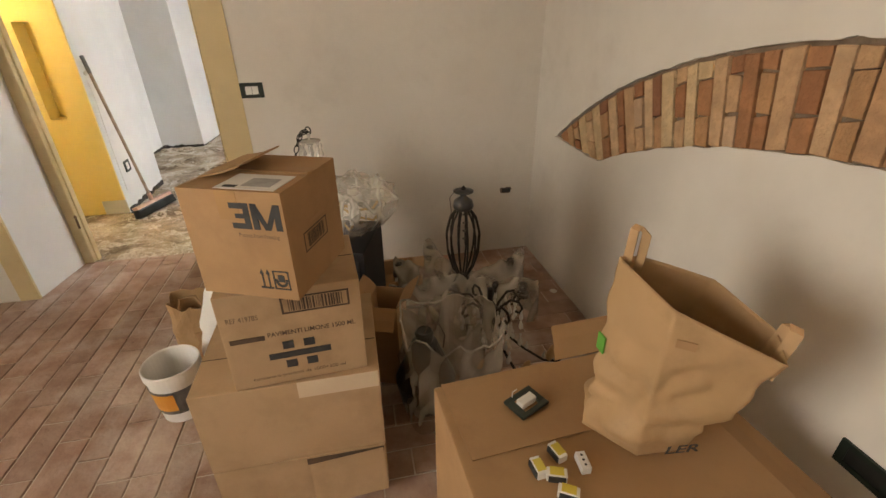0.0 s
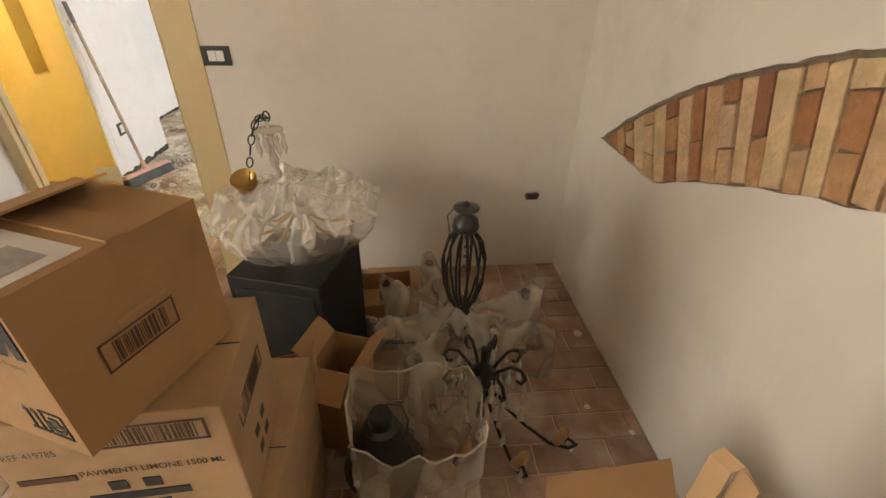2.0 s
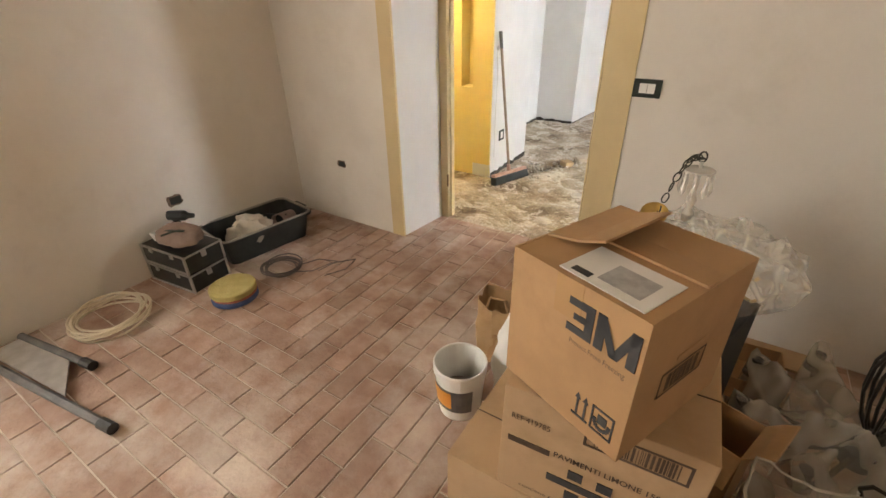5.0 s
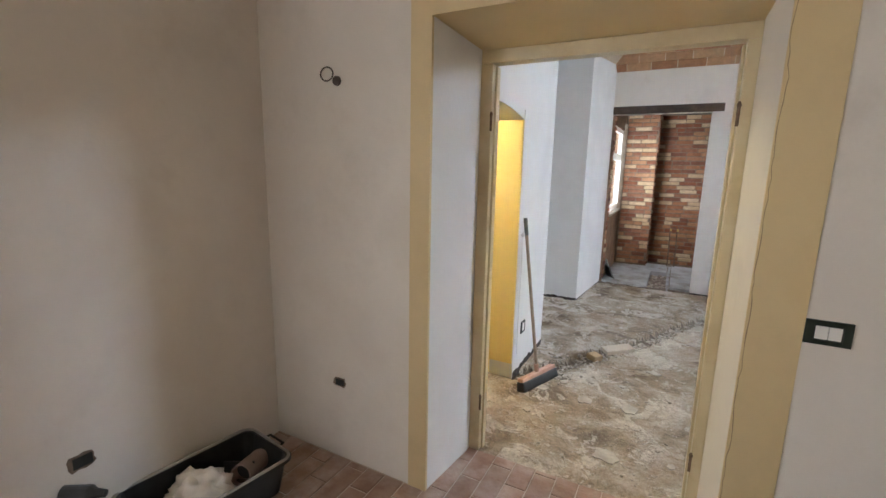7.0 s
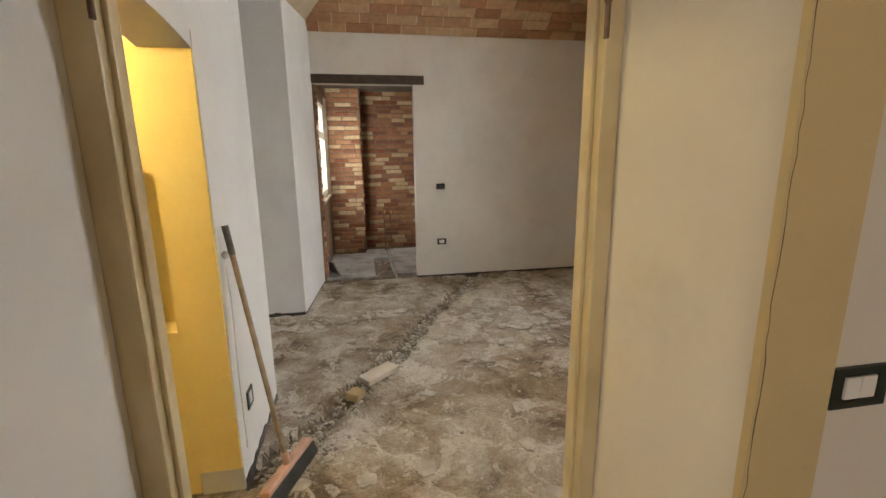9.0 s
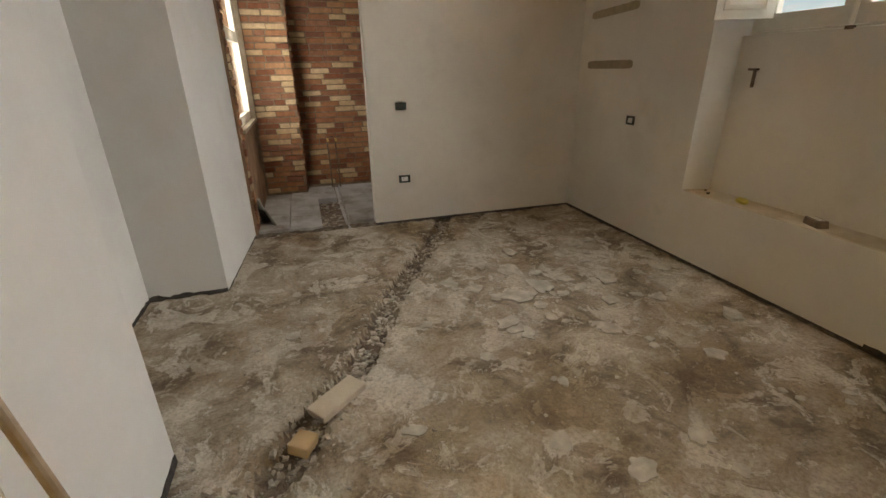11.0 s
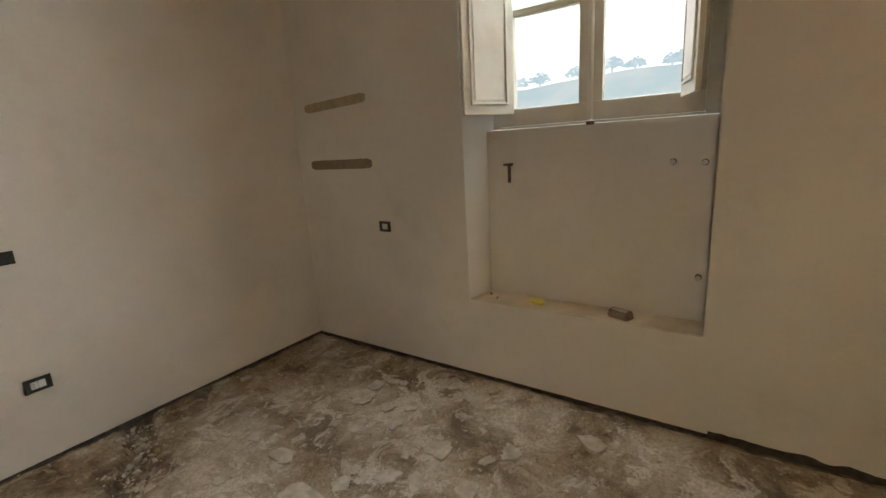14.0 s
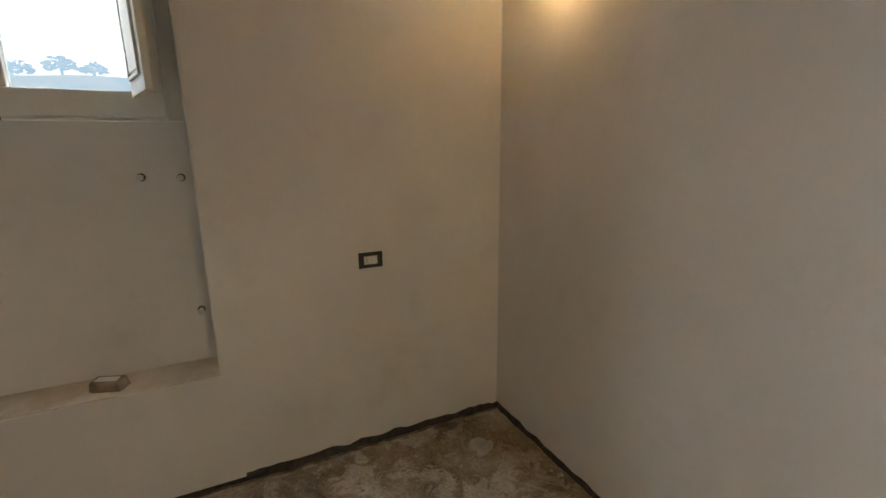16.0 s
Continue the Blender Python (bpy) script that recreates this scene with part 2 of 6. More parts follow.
def lathe(bm, profile, seg=24, m=None):
    """Turns (r, z) pairs about z."""
    rings = []
    for r, z in profile:
        rings.append([bm.verts.new((r * math.cos(2 * math.pi * k / seg), r * math.sin(2 * math.pi * k / seg), z)) for k in range(seg)])
    for a, b in zip(rings, rings[1:]):
        for k in range(seg):
            bm.faces.new((a[k], a[(k + 1) % seg], b[(k + 1) % seg], b[k]))
    if profile[0][0] > 1e-4:
        bm.faces.new(rings[0][::-1])
    if profile[-1][0] > 1e-4:
        bm.faces.new(rings[-1])
    if m:
        bmesh.ops.transform(bm, matrix=m, verts=[v for ring in rings for v in ring])
    return bm


def prism(bm, outline, z0, z1):
    lo = [bm.verts.new((x, y, z0)) for x, y in outline]
    hi = [bm.verts.new((x, y, z1)) for x, y in outline]
    n = len(outline)
    bm.faces.new(lo[::-1])
    bm.faces.new(hi)
    for i in range(n):
        bm.faces.new((lo[i], lo[(i + 1) % n], hi[(i + 1) % n], hi[i]))
    return bm


def wall_x(name, y0, y1, x0, x1, z1, holes, material, label):
    """A wall along x with openings (x0, x1, z0, z1) through it, in order of x."""
    bm, x = bmesh.new(), x0
    for a, b, lo, hi in holes:
        bx(bm, x, a, y0, y1, 0, z1)
        if lo > 0:
            bx(bm, a, b, y0, y1, 0, lo)
        bx(bm, a, b, y0, y1, hi, z1)
        x = b
    bx(bm, x, x1, y0, y1, 0, z1)
    bmesh.ops.remove_doubles(bm, verts=bm.verts, dist=1e-5)
    return struct(name, bm, material, label, "wall")


def wall_y(name, x0, x1, y0, y1, z1, holes, material, label):
    bm, y = bmesh.new(), y0
    for a, b, lo, hi in holes:
        bx(bm, x0, x1, y, a, 0, z1)
        if lo > 0:
            bx(bm, x0, x1, a, b, 0, lo)
        bx(bm, x0, x1, a, b, hi, z1)
        y = b
    bx(bm, x0, x1, y, y1, 0, z1)
    bmesh.ops.remove_doubles(bm, verts=bm.verts, dist=1e-5)
    return struct(name, bm, material, label, "wall")


# ---- the shell ----
E1, W1, N1, S1 = 1.265, -2.68, 2.60, -1.75      # first room
N1B = 3.04                                      # far face of the wall between the rooms
E2, W2, N2, R2 = 1.666, -1.712, 7.34, -2.20     # second room; R2: back of its recess
DL, DR, DT = -1.648, -0.54, 2.10                # doorway
H1, H2 = 3.1, 4.0
AL, AR = -1.62, -0.494                          # opening to the brick alcove
ALC_E, ALC_N = -0.12, 9.08

wall_north = wall_x("wall_north", N1, N1B, W1 - 0.4, E2 + 0.3, H2, [(DL - 0.045, DR + 0.025, 0, DT + 0.045)], PLASTER, "smooth off-white lime plaster wall around the doorway")
wall_y("wall_west", W1 - 0.4, W1, S1 - 0.4, N1, H1, [(-0.9, 0.3, 0.8, 2.4)], PLASTER, "smooth off-white lime plaster wall")
wall_x("wall_south", S1 - 0.4, S1, W1, E1, H1, [], PLASTER, "smooth off-white lime plaster wall")
RIB = mat("beige_plaster", (0.52, 0.41, 0.27), (0.60, 0.49, 0.34), 4, 0.9, 0.3, 40)
# Unseen ceiling; its beige is set to cut the light bounced into the room.
struct("ceiling", boxbm(W1 - 0.4, E1 + 0.4, S1 - 0.4, N1, H1, H1 + 0.2), RIB, "unseen plain beige plaster ceiling that cuts bounced light", "ceiling")
wall_y("wall_west_room", W2 - 0.18, W2, N1B, 4.70, H2, [(3.12, 3.92, 0, 1.93)], PLASTER_W, "white plaster wall with a doorway to the yellow hall")
struct("wall_recess", boxbm(R2 - 0.2, R2, 4.40, 6.22, 0, H2), PLASTER_W, "white plaster wall at the back of the recess", "wall")
bm = prism(bmesh.new(), [(R2 - 0.2, 6.22), (-1.712, 6.22), (-1.62, 7.34), (-1.62, 7.36), (R2 - 0.2, 7.36)], 0, H2)
struct("wall_pier", bm, PLASTER_W, "white plastered wall pier beside the alcove", "wall")
wall_x("wall_far", N2, N2 + 0.13, AL, E2 + 0.3, H2, [(AL + 0.001, AR, 0, 2.262)], PLASTER, "off-white plaster wall with an opening to a brick alcove")
wall_y("wall_east", E2, E2 + 0.21, N1B, N2, H2, [(4.447, 5.79, 0.525, 3.0)], PLASTER, "off-white plaster wall with a window niche")

# first room's east wall: masonry core, and a plaster skin cut open along a relieving arch
INTR, EXTR = (0.562, -1.890, 2.991), (0.7486, -1.206, 2.557)


def arc_z(c, y):
    return c[1] + math.sqrt(max(c[2] ** 2 - (y - c[0]) ** 2, 0))


def arch_low(y):
    return arc_z(INTR, y) if y < 1.87 else 0.80 + (y - 1.87) * 0.03


wall_e = struct("wall_east_arch", boxbm(E1 + 0.022, E1 + 0.4, S1 - 0.4, N1, 0, H1), MORTAR, "off-white plaster wall with an exposed brick relieving arch", "wall")
bm = bmesh.new()
Y0, Y1 = -0.9, 2.33
bx(bm, E1, E1 + 0.022, S1, Y0, 0, H1)
bx(bm, E1, E1 + 0.022, Y1, N1, 0, H1)
prev = None
for i in range(217):
    y = Y0 + (Y1 - Y0) * i / 216
    lo = arch_low(y) + noise.noise((y * 14, 0, 3)) * 0.007
    hi = max(arc_z(EXTR, y) + noise.noise((y * 17, 5, 1)) * 0.008, lo + 0.004)
    row = [bm.verts.new((x, y, z)) for z in (0, lo, hi, H1) for x in (E1, E1 + 0.022)]
    if prev:
        for k in (0, 4):
            bm.faces.new((prev[k], row[k], row[k + 2], prev[k + 2]))
        bm.faces.new((prev[2], row[2], row[3], prev[3]))
        bm.faces.new((prev[4], row[4], row[5], prev[5]))
    prev = row
bmesh.ops.recalc_face_normals(bm, faces=bm.faces)
part("plaster_skin", bm, PLASTER, wall_e)

# floors
struct("floor", boxbm(W1 - 0.4, E1 + 0.4, S1 - 0.4, N1B - 0.02, -0.2, -0.006), JOINT, "terracotta brick floor laid in mitred fields with pale joints", "floor")

TRENCH = [(-1.68, 4.02), (-1.40, 4.42), (-1.20, 4.75), (-0.99, 5.04), (-0.80, 5.40), (-0.60, 5.88), (-0.22, 6.50), (0.05, 6.92), (0.2, 7.32)]


def trench_dist(x, y):
    best = 9
    for (ax, ay), (bx_, by) in zip(TRENCH, TRENCH[1:]):
        dx, dy = bx_ - ax, by - ay
        t = max(0, min(1, ((x - ax) * dx + (y - ay) * dy) / (dx * dx + dy * dy)))
        best = min(best, math.hypot(x - ax - t * dx, y - ay - t * dy))
    return best


def ground2(x, y):
    v = Vector((x, y, 0))
    z = noise.fractal(v * 2.3, 1.0, 2.0, 4) * 0.011 + noise.fractal(v * 11, 1.0, 2.0, 5) * 0.009
    flake = noise.noise(v * 5.1 + Vector((7, 3, 1))) + 0.35 * noise.noise(v * 17)
    if flake > 0.30:
        z += 0.005
    d = trench_dist(x, y) + noise.noise(v * 7) * 0.045 + noise.noise(v * 23) * 0.03
    if d < 0.09:
        z -= 0.055 * min(1, (0.09 - d) / 0.025) - abs(noise.noise(v * 30)) * 0.03
    elif d < 0.2:
        z += abs(noise.noise(v * 24)) * 0.014
    edge = min(y - N1B, N2 - y, E2 - x)
    if edge < 0.05:
        z -= 0.015
    return z - 0.004


bm = bmesh.new()
NX, NY = 190, 215
GX0, GX1, GY0, GY1 = R2 - 0.05, E2 + 0.02, N1B - 0.03, N2 + 0.10
grid = [[bm.verts.new((x, y, ground2(x, y))) for x in np.linspace(GX0, GX1, NX)] for y in np.linspace(GY0, GY1, NY)]
for a, b in zip(grid, grid[1:]):
    for i in range(NX - 1):
        bm.faces.new((a[i], a[i + 1], b[i + 1], b[i]))
screed = struct("floor_screed", bm, SCREED, "bare broken screed floor with pale flaked mortar patches", "floor", smooth=True)
EARTH = mat("damp_trench_earth", (0.075, 0.052, 0.034), (0.17, 0.125, 0.085), 16, 0.95, 1.0, 60, c3=(0.28, 0.23, 0.17), scale3=14, bump_dist=0.015)
screed.data.materials.append(EARTH)
for p in screed.data.polygons:
    c = p.center
    if trench_dist(c.x, c.y) + noise.noise(Vector((c.x, c.y, 0)) * 7) * 0.045 + noise.noise(Vector((c.x, c.y, 0)) * 23) * 0.03 < 0.075 or min(N2 - c.y, E2 - c.x) < 0.03:
        p.material_index = 1
struct("floor_slab", boxbm(-3.4, E2 + 0.3, N1B - 0.02, 9.5, -0.3, -0.07), RAW, "rough sub-floor below the screed", "floor")
struct("floor_hall", boxbm(-3.3, R2 - 0.05, N1B, 4.4, -0.07, 0.0), RAW, "rough dark floor of the yellow hall", "floor")

# brick vault of the second room: a barrel along x between the two long walls
VS, VR = 2.775, 0.95
YC, HALF = (N1B + N2) / 2, (N2 - N1B) / 2
VRAD = (HALF ** 2 + VR ** 2) / (2 * VR)
VA = math.asin(HALF / VRAD)


def vault(a, lift=0.0):
    return YC + (VRAD + lift) * math.sin(a), VS + VR - VRAD + (VRAD + lift) * math.cos(a)


bm = bmesh.new()
prev = None
for i in range(49):
    a = -VA + 2 * VA * i / 48
    row = [bm.verts.new((x, *vault(a, up))) for x in (-1.9, E2) for up in (0.012, 0.2)]
    if prev:
        bm.faces.new((prev[0], prev[2], row[2], row[0]))
        bm.faces.new((prev[1], row[1], row[3], prev[3]))
    prev = row
VAULT_MORTAR = mat("vault_mortar", (0.56, 0.46, 0.33), (0.66, 0.56, 0.42), 9, 0.95, 0.4, 60)
ceiling2 = struct("ceiling_vault", bm, VAULT_MORTAR, "barrel vault of flat terracotta bricks with pale joints", "ceiling")
bm = bmesh.new()
rng = random.Random(4)
courses = 44
for i in range(courses):
    a0, a1 = (VA - 0.006) - 2 * VA * i / courses, (VA - 0.006) - 2 * VA * (i + 0.93) / courses
    plan = N2 - vault(a0)[0]
    edge = -1.72 + max(0.0, min(plan, N2 - N1B - plan))
    x = edge - rng.random() * 0.3
    while x < E2 - 0.02:
        w = 0.30 * rng.uniform(0.92, 1.05)
        xa, xb = max(x, edge) + 0.004, min(x + w, E2) - 0.004
        if xb - xa > 0.03:
            up = rng.uniform(-0.002, 0.003)
            c = [(xx, *vault(aa, u)) for u in (up, 0.016) for xx, aa in ((xa, a0), (xb, a0), (xb, a1), (xa, a1))]
            v = [bm.verts.new(p) for p in c]
            for f in ((0, 1, 2, 3), (0, 4, 5, 1), (1, 5, 6, 2), (2, 6, 7, 3), (3, 7, 4, 0)):
                bm.faces.new([v[k] for k in f])
        x += w
bmesh.ops.recalc_face_normals(bm, faces=bm.faces)
_m, _r = brick_mat("vault_brick", [(0.44, 0.25, 0.13), (0.36, 0.17, 0.085), (0.52, 0.34, 0.19), (0.40, 0.20, 0.10), (0.50, 0.30, 0.16)])
VAULT_BRICK = coloured_by(_m, _r, "island")
part("bricks", bm, VAULT_BRICK, ceiling2)["kind"] = "stuff"
# plastered west slope of the vault, up to its diagonals
bm = bmesh.new()
prev = None
for i in range(31):
    d = 1.9 * i / 30
    z = VS + VR - VRAD + math.sqrt(VRAD ** 2 - (HALF - d) ** 2)
    row = [bm.verts.new((-1.72 + d, N2 - d, z)), bm.verts.new((-1.72 + d, N1B + d, z))]
    if prev:
        bm.faces.new((prev[0], prev[1], row[1], row[0]))
    prev = row
struct("ceiling_west_slope", bm, RIB, "beige plastered west slope of the vault", "ceiling")
struct("wall_lunette", boxbm(-2.5, -1.9, N1B, 7.36, 3.0, 4.0), PLASTER_W, "white plaster wall under the vault", "wall")

# yellow hall behind the west doorway
bm = bmesh.new()
yn = 3.93
bx(bm, -3.2, -2.02, yn, yn + 0.3, 0, 2.7)
bx(bm, -2.02, -1.90, yn, yn + 0.3, 0, 0.77)
bx(bm, -2.02, -1.90, yn + 0.14, yn + 0.3, 0.77, 1.42)
bx(bm, -2.02, -1.90, yn, yn + 0.3, 1.42, 2.7)
struct("wall_hall", bm, YELLOW, "warm yellow painted wall with a small niche", "wall")
struct("wall_hall_reveal", boxbm(-1.895, W2 - 0.003, 3.905, 3.922, 0.12, 1.945), YELLOW, "yellow painted door reveal with a bare foot", "wall")
struct("wall_hall_end", boxbm(-3.4, -3.2, N1B, yn + 0.3, 0, 2.7), YELLOW, "warm yellow painted wall", "wall")
struct("wall_hall_back", boxbm(-3.2, W2 - 0.18, N1B, N1B + 0.03, 0, 2.7), YELLOW, "warm yellow painted wall", "wall")
struct("ceiling_hall", boxbm(-3.4, W2 - 0.18, N1B, 4.3, 2.7, 2.8), YELLOW, "yellow painted ceiling", "ceiling")
# curved head of the hall's doorway
bm = bmesh.new()
prev = None
for i in range(15):
    y = 3.12 + 0.785 * i / 14
    z = 1.945 - 0.06 * (abs(i - 4) / 10) ** 2
    row = [bm.verts.new((x, y, zz)) for x in (W2 - 0.182, W2 + 0.001) for zz in (z - 0.02, 1.98)]
    if prev:
        for q in ((0, 2), (3, 1), (2, 3)):
            bm.faces.new((prev[q[0]], prev[q[1]], row[q[1]], row[q[0]]))
    prev = row
bmesh.ops.recalc_face_normals(bm, faces=bm.faces)
struct("trim_hall_arch", bm, PLASTER_W, "shallow plastered arch over the hall doorway", "trim")

# doorway surround, frame
bm = bmesh.new()
bx(bm, DL - 0.134, DL - 0.036, N1 - 0.006, N1 + 0.01, 0, DT + 0.17)
bx(bm, DR + 0.018, DR + 0.165, N1 - 0.006, N1 + 0.01, 0, DT + 0.17)
bx(bm, DL - 0.036, DR + 0.018, N1 - 0.006, N1 + 0.01, DT + 0.034, DT + 0.17)
head = prism(bmesh.new(), [(N1 + 0.011, DT + 0.036), (N1B - 0.06, DT - 0.008), (N1B - 0.003, DT - 0.008), (N1B - 0.003, DT + 0.044), (N1 + 0.011, DT + 0.044)], DL - 0.044, DR + 0.024)
head.transform(Matrix(((0, 0, 1, 0), (1, 0, 0, 0), (0, 1, 0, 0), (0, 0, 0, 1))))
struct("trim_door_soffit", head, CREAM, "cream gloss painted door soffit", "trim")
struct("trim_door_band", bm, CREAM, "cream painted band around the doorway", "trim")
struct("trim_door_reveal", prism(bmesh.new(), [(DL - 0.044, N1 + 0.011), (DL - 0.038, N1 + 0.011), (DL + 0.005, N1B - 0.055), (DL + 0.0005, N1B - 0.003), (DL - 0.044, N1B - 0.003)], 0, DT + 0.04), PLASTER_W, "white painted splayed door reveal", "trim")
struct("trim_door_reveal.001", prism(bmesh.new(), [(DR + 0.020, N1 + 0.011), (DR + 0.0245, N1 + 0.011), (DR + 0.0245, N1B - 0.003), (DR - 0.0005, N1B - 0.003), (DR - 0.003, N1B - 0.055)], 0, DT + 0.04), PLASTER, "off-white plastered door reveal with a chipped edge", "trim")
CRACK = mat("crack_shadow", (0.16, 0.11, 0.07), (0.24, 0.17, 0.11), 40, 0.95, 0.3, 60)
crack_pts = [(DR + 0.024 + 0.010 * noise.noise((k * 0.23, 2, 0)) + 0.004 * noise.noise((k * 0.9, 7, 0)), N1 - 0.006, 0.06 + k * 0.032) for k in range(66)]
struct("trim_door_crack", tube(bmesh.new(), crack_pts, [0.0006 + 0.0014 * abs(noise.noise((k * 0.31, 4, 1))) for k in range(66)], 5), CRACK, "hairline crack along the painted door band", "trim")


def door_frame():
    ob = tagged(new("door_1"), "cream gloss wooden door frame without its door leaf", "door frame", "", "structure")
    y0, y1 = N1B - 0.03, N1B + 0.045
    for name, x0, x1 in (("jamb", DL + 0.001, DL + 0.062), ("jamb", DR - 0.046, DR - 0.001)):
        part(name, boxbm(x0, x1, y0, y1, 0, DT - 0.07, 0.006), CREAM_WOOD, ob)
        s = 1 if x0 < -1 else -1
        xe = x1 if s > 0 else x0
        part("stop_moulding", boxbm(min(xe, xe + s * 0.012), max(xe, xe + s * 0.012), y0 + 0.03, y1 - 0.004, 0, DT - 0.08, 0.004), CREAM_WOOD, ob)
        for z in (0.25, 1.72):
            part("hinge", lathe(bmesh.new(), [(0.006, 0), (0.006, 0.07), (0.009, 0.075), (0.004, 0.09)], 10, Matrix.Translation((xe, y0 - 0.002, z))), RUST, ob, "small steel hinge pin")
    part("head", boxbm(DL + 0.001, DR - 0.001, y0, y1, DT - 0.07, DT - 0.009, 0.006), CREAM_WOOD, ob)
    return ob


RUST = mat("rusty_steel", (0.13, 0.08, 0.05), (0.24, 0.17, 0.12), 40, 0.6, 0.3, 90, metal=0.6)
door_frame()

# beam over the alcove opening
beam = tagged(part("beam", boxbm(-1.748, -0.372, N2 - 0.012, N2 + 0.16, 2.263, 2.360, 0.008), BEAM), "dark stained wooden lintel beam over the alcove", "beam", "", "structure")

# window niche of the second room
NB = E2 + 0.21
struct("wall_niche_back", boxbm(NB, NB + 0.15, 4.40, 5.85, 0, 1.60), PLASTER, "smooth off-white plaster back of the window niche", "wall")
struct("wall_niche_side", prism(bmesh.new(), [(E2 - 0.001, 5.79), (NB + 0.15, 5.70), (NB + 0.15, 5.9), (E2 - 0.001, 5.795)], 0.525, 3.0), PLASTER_W, "white plaster window reveal", "wall")
struct("wall_niche_other_side", boxbm(NB, NB + 0.15, 4.36, 4.47, 0.4, 3.0), PLASTER, "white plaster window reveal", "wall")
struct("wall_niche_head", boxbm(NB, NB + 0.15, 4.40, 5.85, 2.9, 4.0), PLASTER, "white plaster above the window", "wall")
struct("trim_niche_edge", boxbm(E2 + 0.003, NB - 0.001, 4.4471, 4.453, 0.532, 2.99), PLASTER_W, "white plaster edge of the window niche", "trim")
SILL_DUST = mat("dusty_sill", (0.60, 0.51, 0.39), (0.70, 0.62, 0.51), 5, 0.95, 0.5, 60, c3=(0.50, 0.41, 0.29), scale3=3)
struct("trim_niche_sill", boxbm(E2 + 0.004, NB, 4.449, 5.786, 0.515, 0.531), SILL_DUST, "dusty stained niche sill", "trim")

# brick alcove shell
struct("wall_alcove_far", boxbm(-2.3, ALC_E + 0.2, ALC_N + 0.03, ALC_N + 0.3, 0, 2.8), MORTAR, "bare old brick wall with soot and pale bricks", "wall")
struct("wall_alcove_east", boxbm(ALC_E, ALC_E + 0.2, N2 + 0.13, ALC_N + 0.03, 0, 2.8), RAW, "rough bare masonry wall", "wall")
struct("wall_alcove_pier", boxbm(-1.75, -1.115, 8.83, ALC_N + 0.03, 0, 2.8), MORTAR, "projecting bare brick pier", "wall")
struct("ceiling_alcove", boxbm(-2.3, ALC_E + 0.2, N2 + 0.13, ALC_N + 0.2, 2.42, 2.6), DARK_PLASTER, "dark brown plaster ceiling", "ceiling")
AX = -1.60
bm = bmesh.new()
bx(bm, AX - 0.12, AX, N2 + 0.02, 8.83, 0, 0.93)
bx(bm, AX - 0.12, AX, N2 + 0.02, 8.83, 2.16, 2.8)
bx(bm, AX - 0.12, AX, 8.60, 8.83, 0.93, 2.16)
bx(bm, AX - 0.12, AX, N2 + 0.02, 7.52, 0.93, 2.16)
ROUGH_RED = mat("rough_red_render", (0.20, 0.115, 0.065), (0.30, 0.18, 0.10), 6, 0.95, 0.7, 40, c3=(0.13, 0.08, 0.05), scale3=2, bump_dist=0.01)
struct("wall_alcove_window", bm, ROUGH_RED, "rough red-brown rendered wall below the alcove window", "wall")

# ---- first room: the stack of boxes ----
def flat_text(body, size, m, material, parent, name="lettering", width=None, bold=0.0):
    cu = bpy.data.curves.new(name, 'FONT')
    cu.body, cu.size, cu.align_x, cu.align_y, cu.offset = body, size, 'CENTER', 'CENTER', bold
    tmp = bpy.data.objects.new(name, cu)
    scene.collection.objects.link(tmp)
    bpy.context.view_layer.update()
    me = bpy.data.meshes.new_from_object(tmp.evaluated_get(bpy.context.evaluated_depsgraph_get()))
    bpy.data.objects.remove(tmp)
    xs = [v.co.x for v in me.vertices]
    k = width / (max(xs) - min(xs)) if width else 1
    me.transform(m @ Matrix.Diagonal((k, 1, 1, 1)))
    me.materials.clear()
    me.materials.append(material)
    ob = new(name, me)
    ob.parent = parent
    return ob


def bars(m, w, h, seed, material, parent, name="barcode", frame_w=0.0, n=36):
    r = random.Random(seed)
    bm = bmesh.new()
    x = -w / 2
    while x < w / 2:
        t = r.choice((0.3, 0.5, 0.9, 1.2)) * w / n
        bx(bm, x, min(x + t, w / 2), -h / 2, h / 2, 0, 0.0004)
        x += t + r.choice((0.4, 0.6, 1.0)) * w / n
    if frame_w:
        W, H, f = w / 2 + 0.018, h / 2 + 0.007, frame_w
        for q in ((-W, W, H - f, H), (-W, W, -H, -H + f), (-W, -W + f, -H, H), (W - f, W, -H, H)):
            bx(bm, *q, 0, 0.0004)
    bm.transform(m)
    return part(name, bm, material, parent)


def carton(name, at, w, d, h, material, label, inner=CARD_DARK, yaw=0.0):
    """A closed carton: front at y = 0, base centre at x = 0, z = 0; top flaps meet along a seam."""
    ob = thing(name, at, label, "cardboard box", "stack of cardboard boxes", yaw)
    bm = boxbm(-w / 2, w / 2, 0, d, 0, h - 0.004, 0.003)
    for v in bm.verts:
        if 0.01 < v.co.z:
            v.co.x += 0.003 * math.sin(v.co.y * 31 + 1)
            v.co.y += 0.002 * math.sin(v.co.x * 23)
    part("body", bm, material, ob)
    return ob


def face_front(x, z, lift=0.0015):
    """A pose on a carton's front face (it looks towards -y)."""
    return Matrix.Translation((x, -lift, z)) @ Matrix.Rotation(radians(90), 4, 'X')


def face_side(x, y, z, lift=0.0015):
    return Matrix.Translation((x + lift, y, z)) @ Matrix.Rotation(radians(90), 4, 'Z') @ Matrix.Rotation(radians(90), 4, 'X')


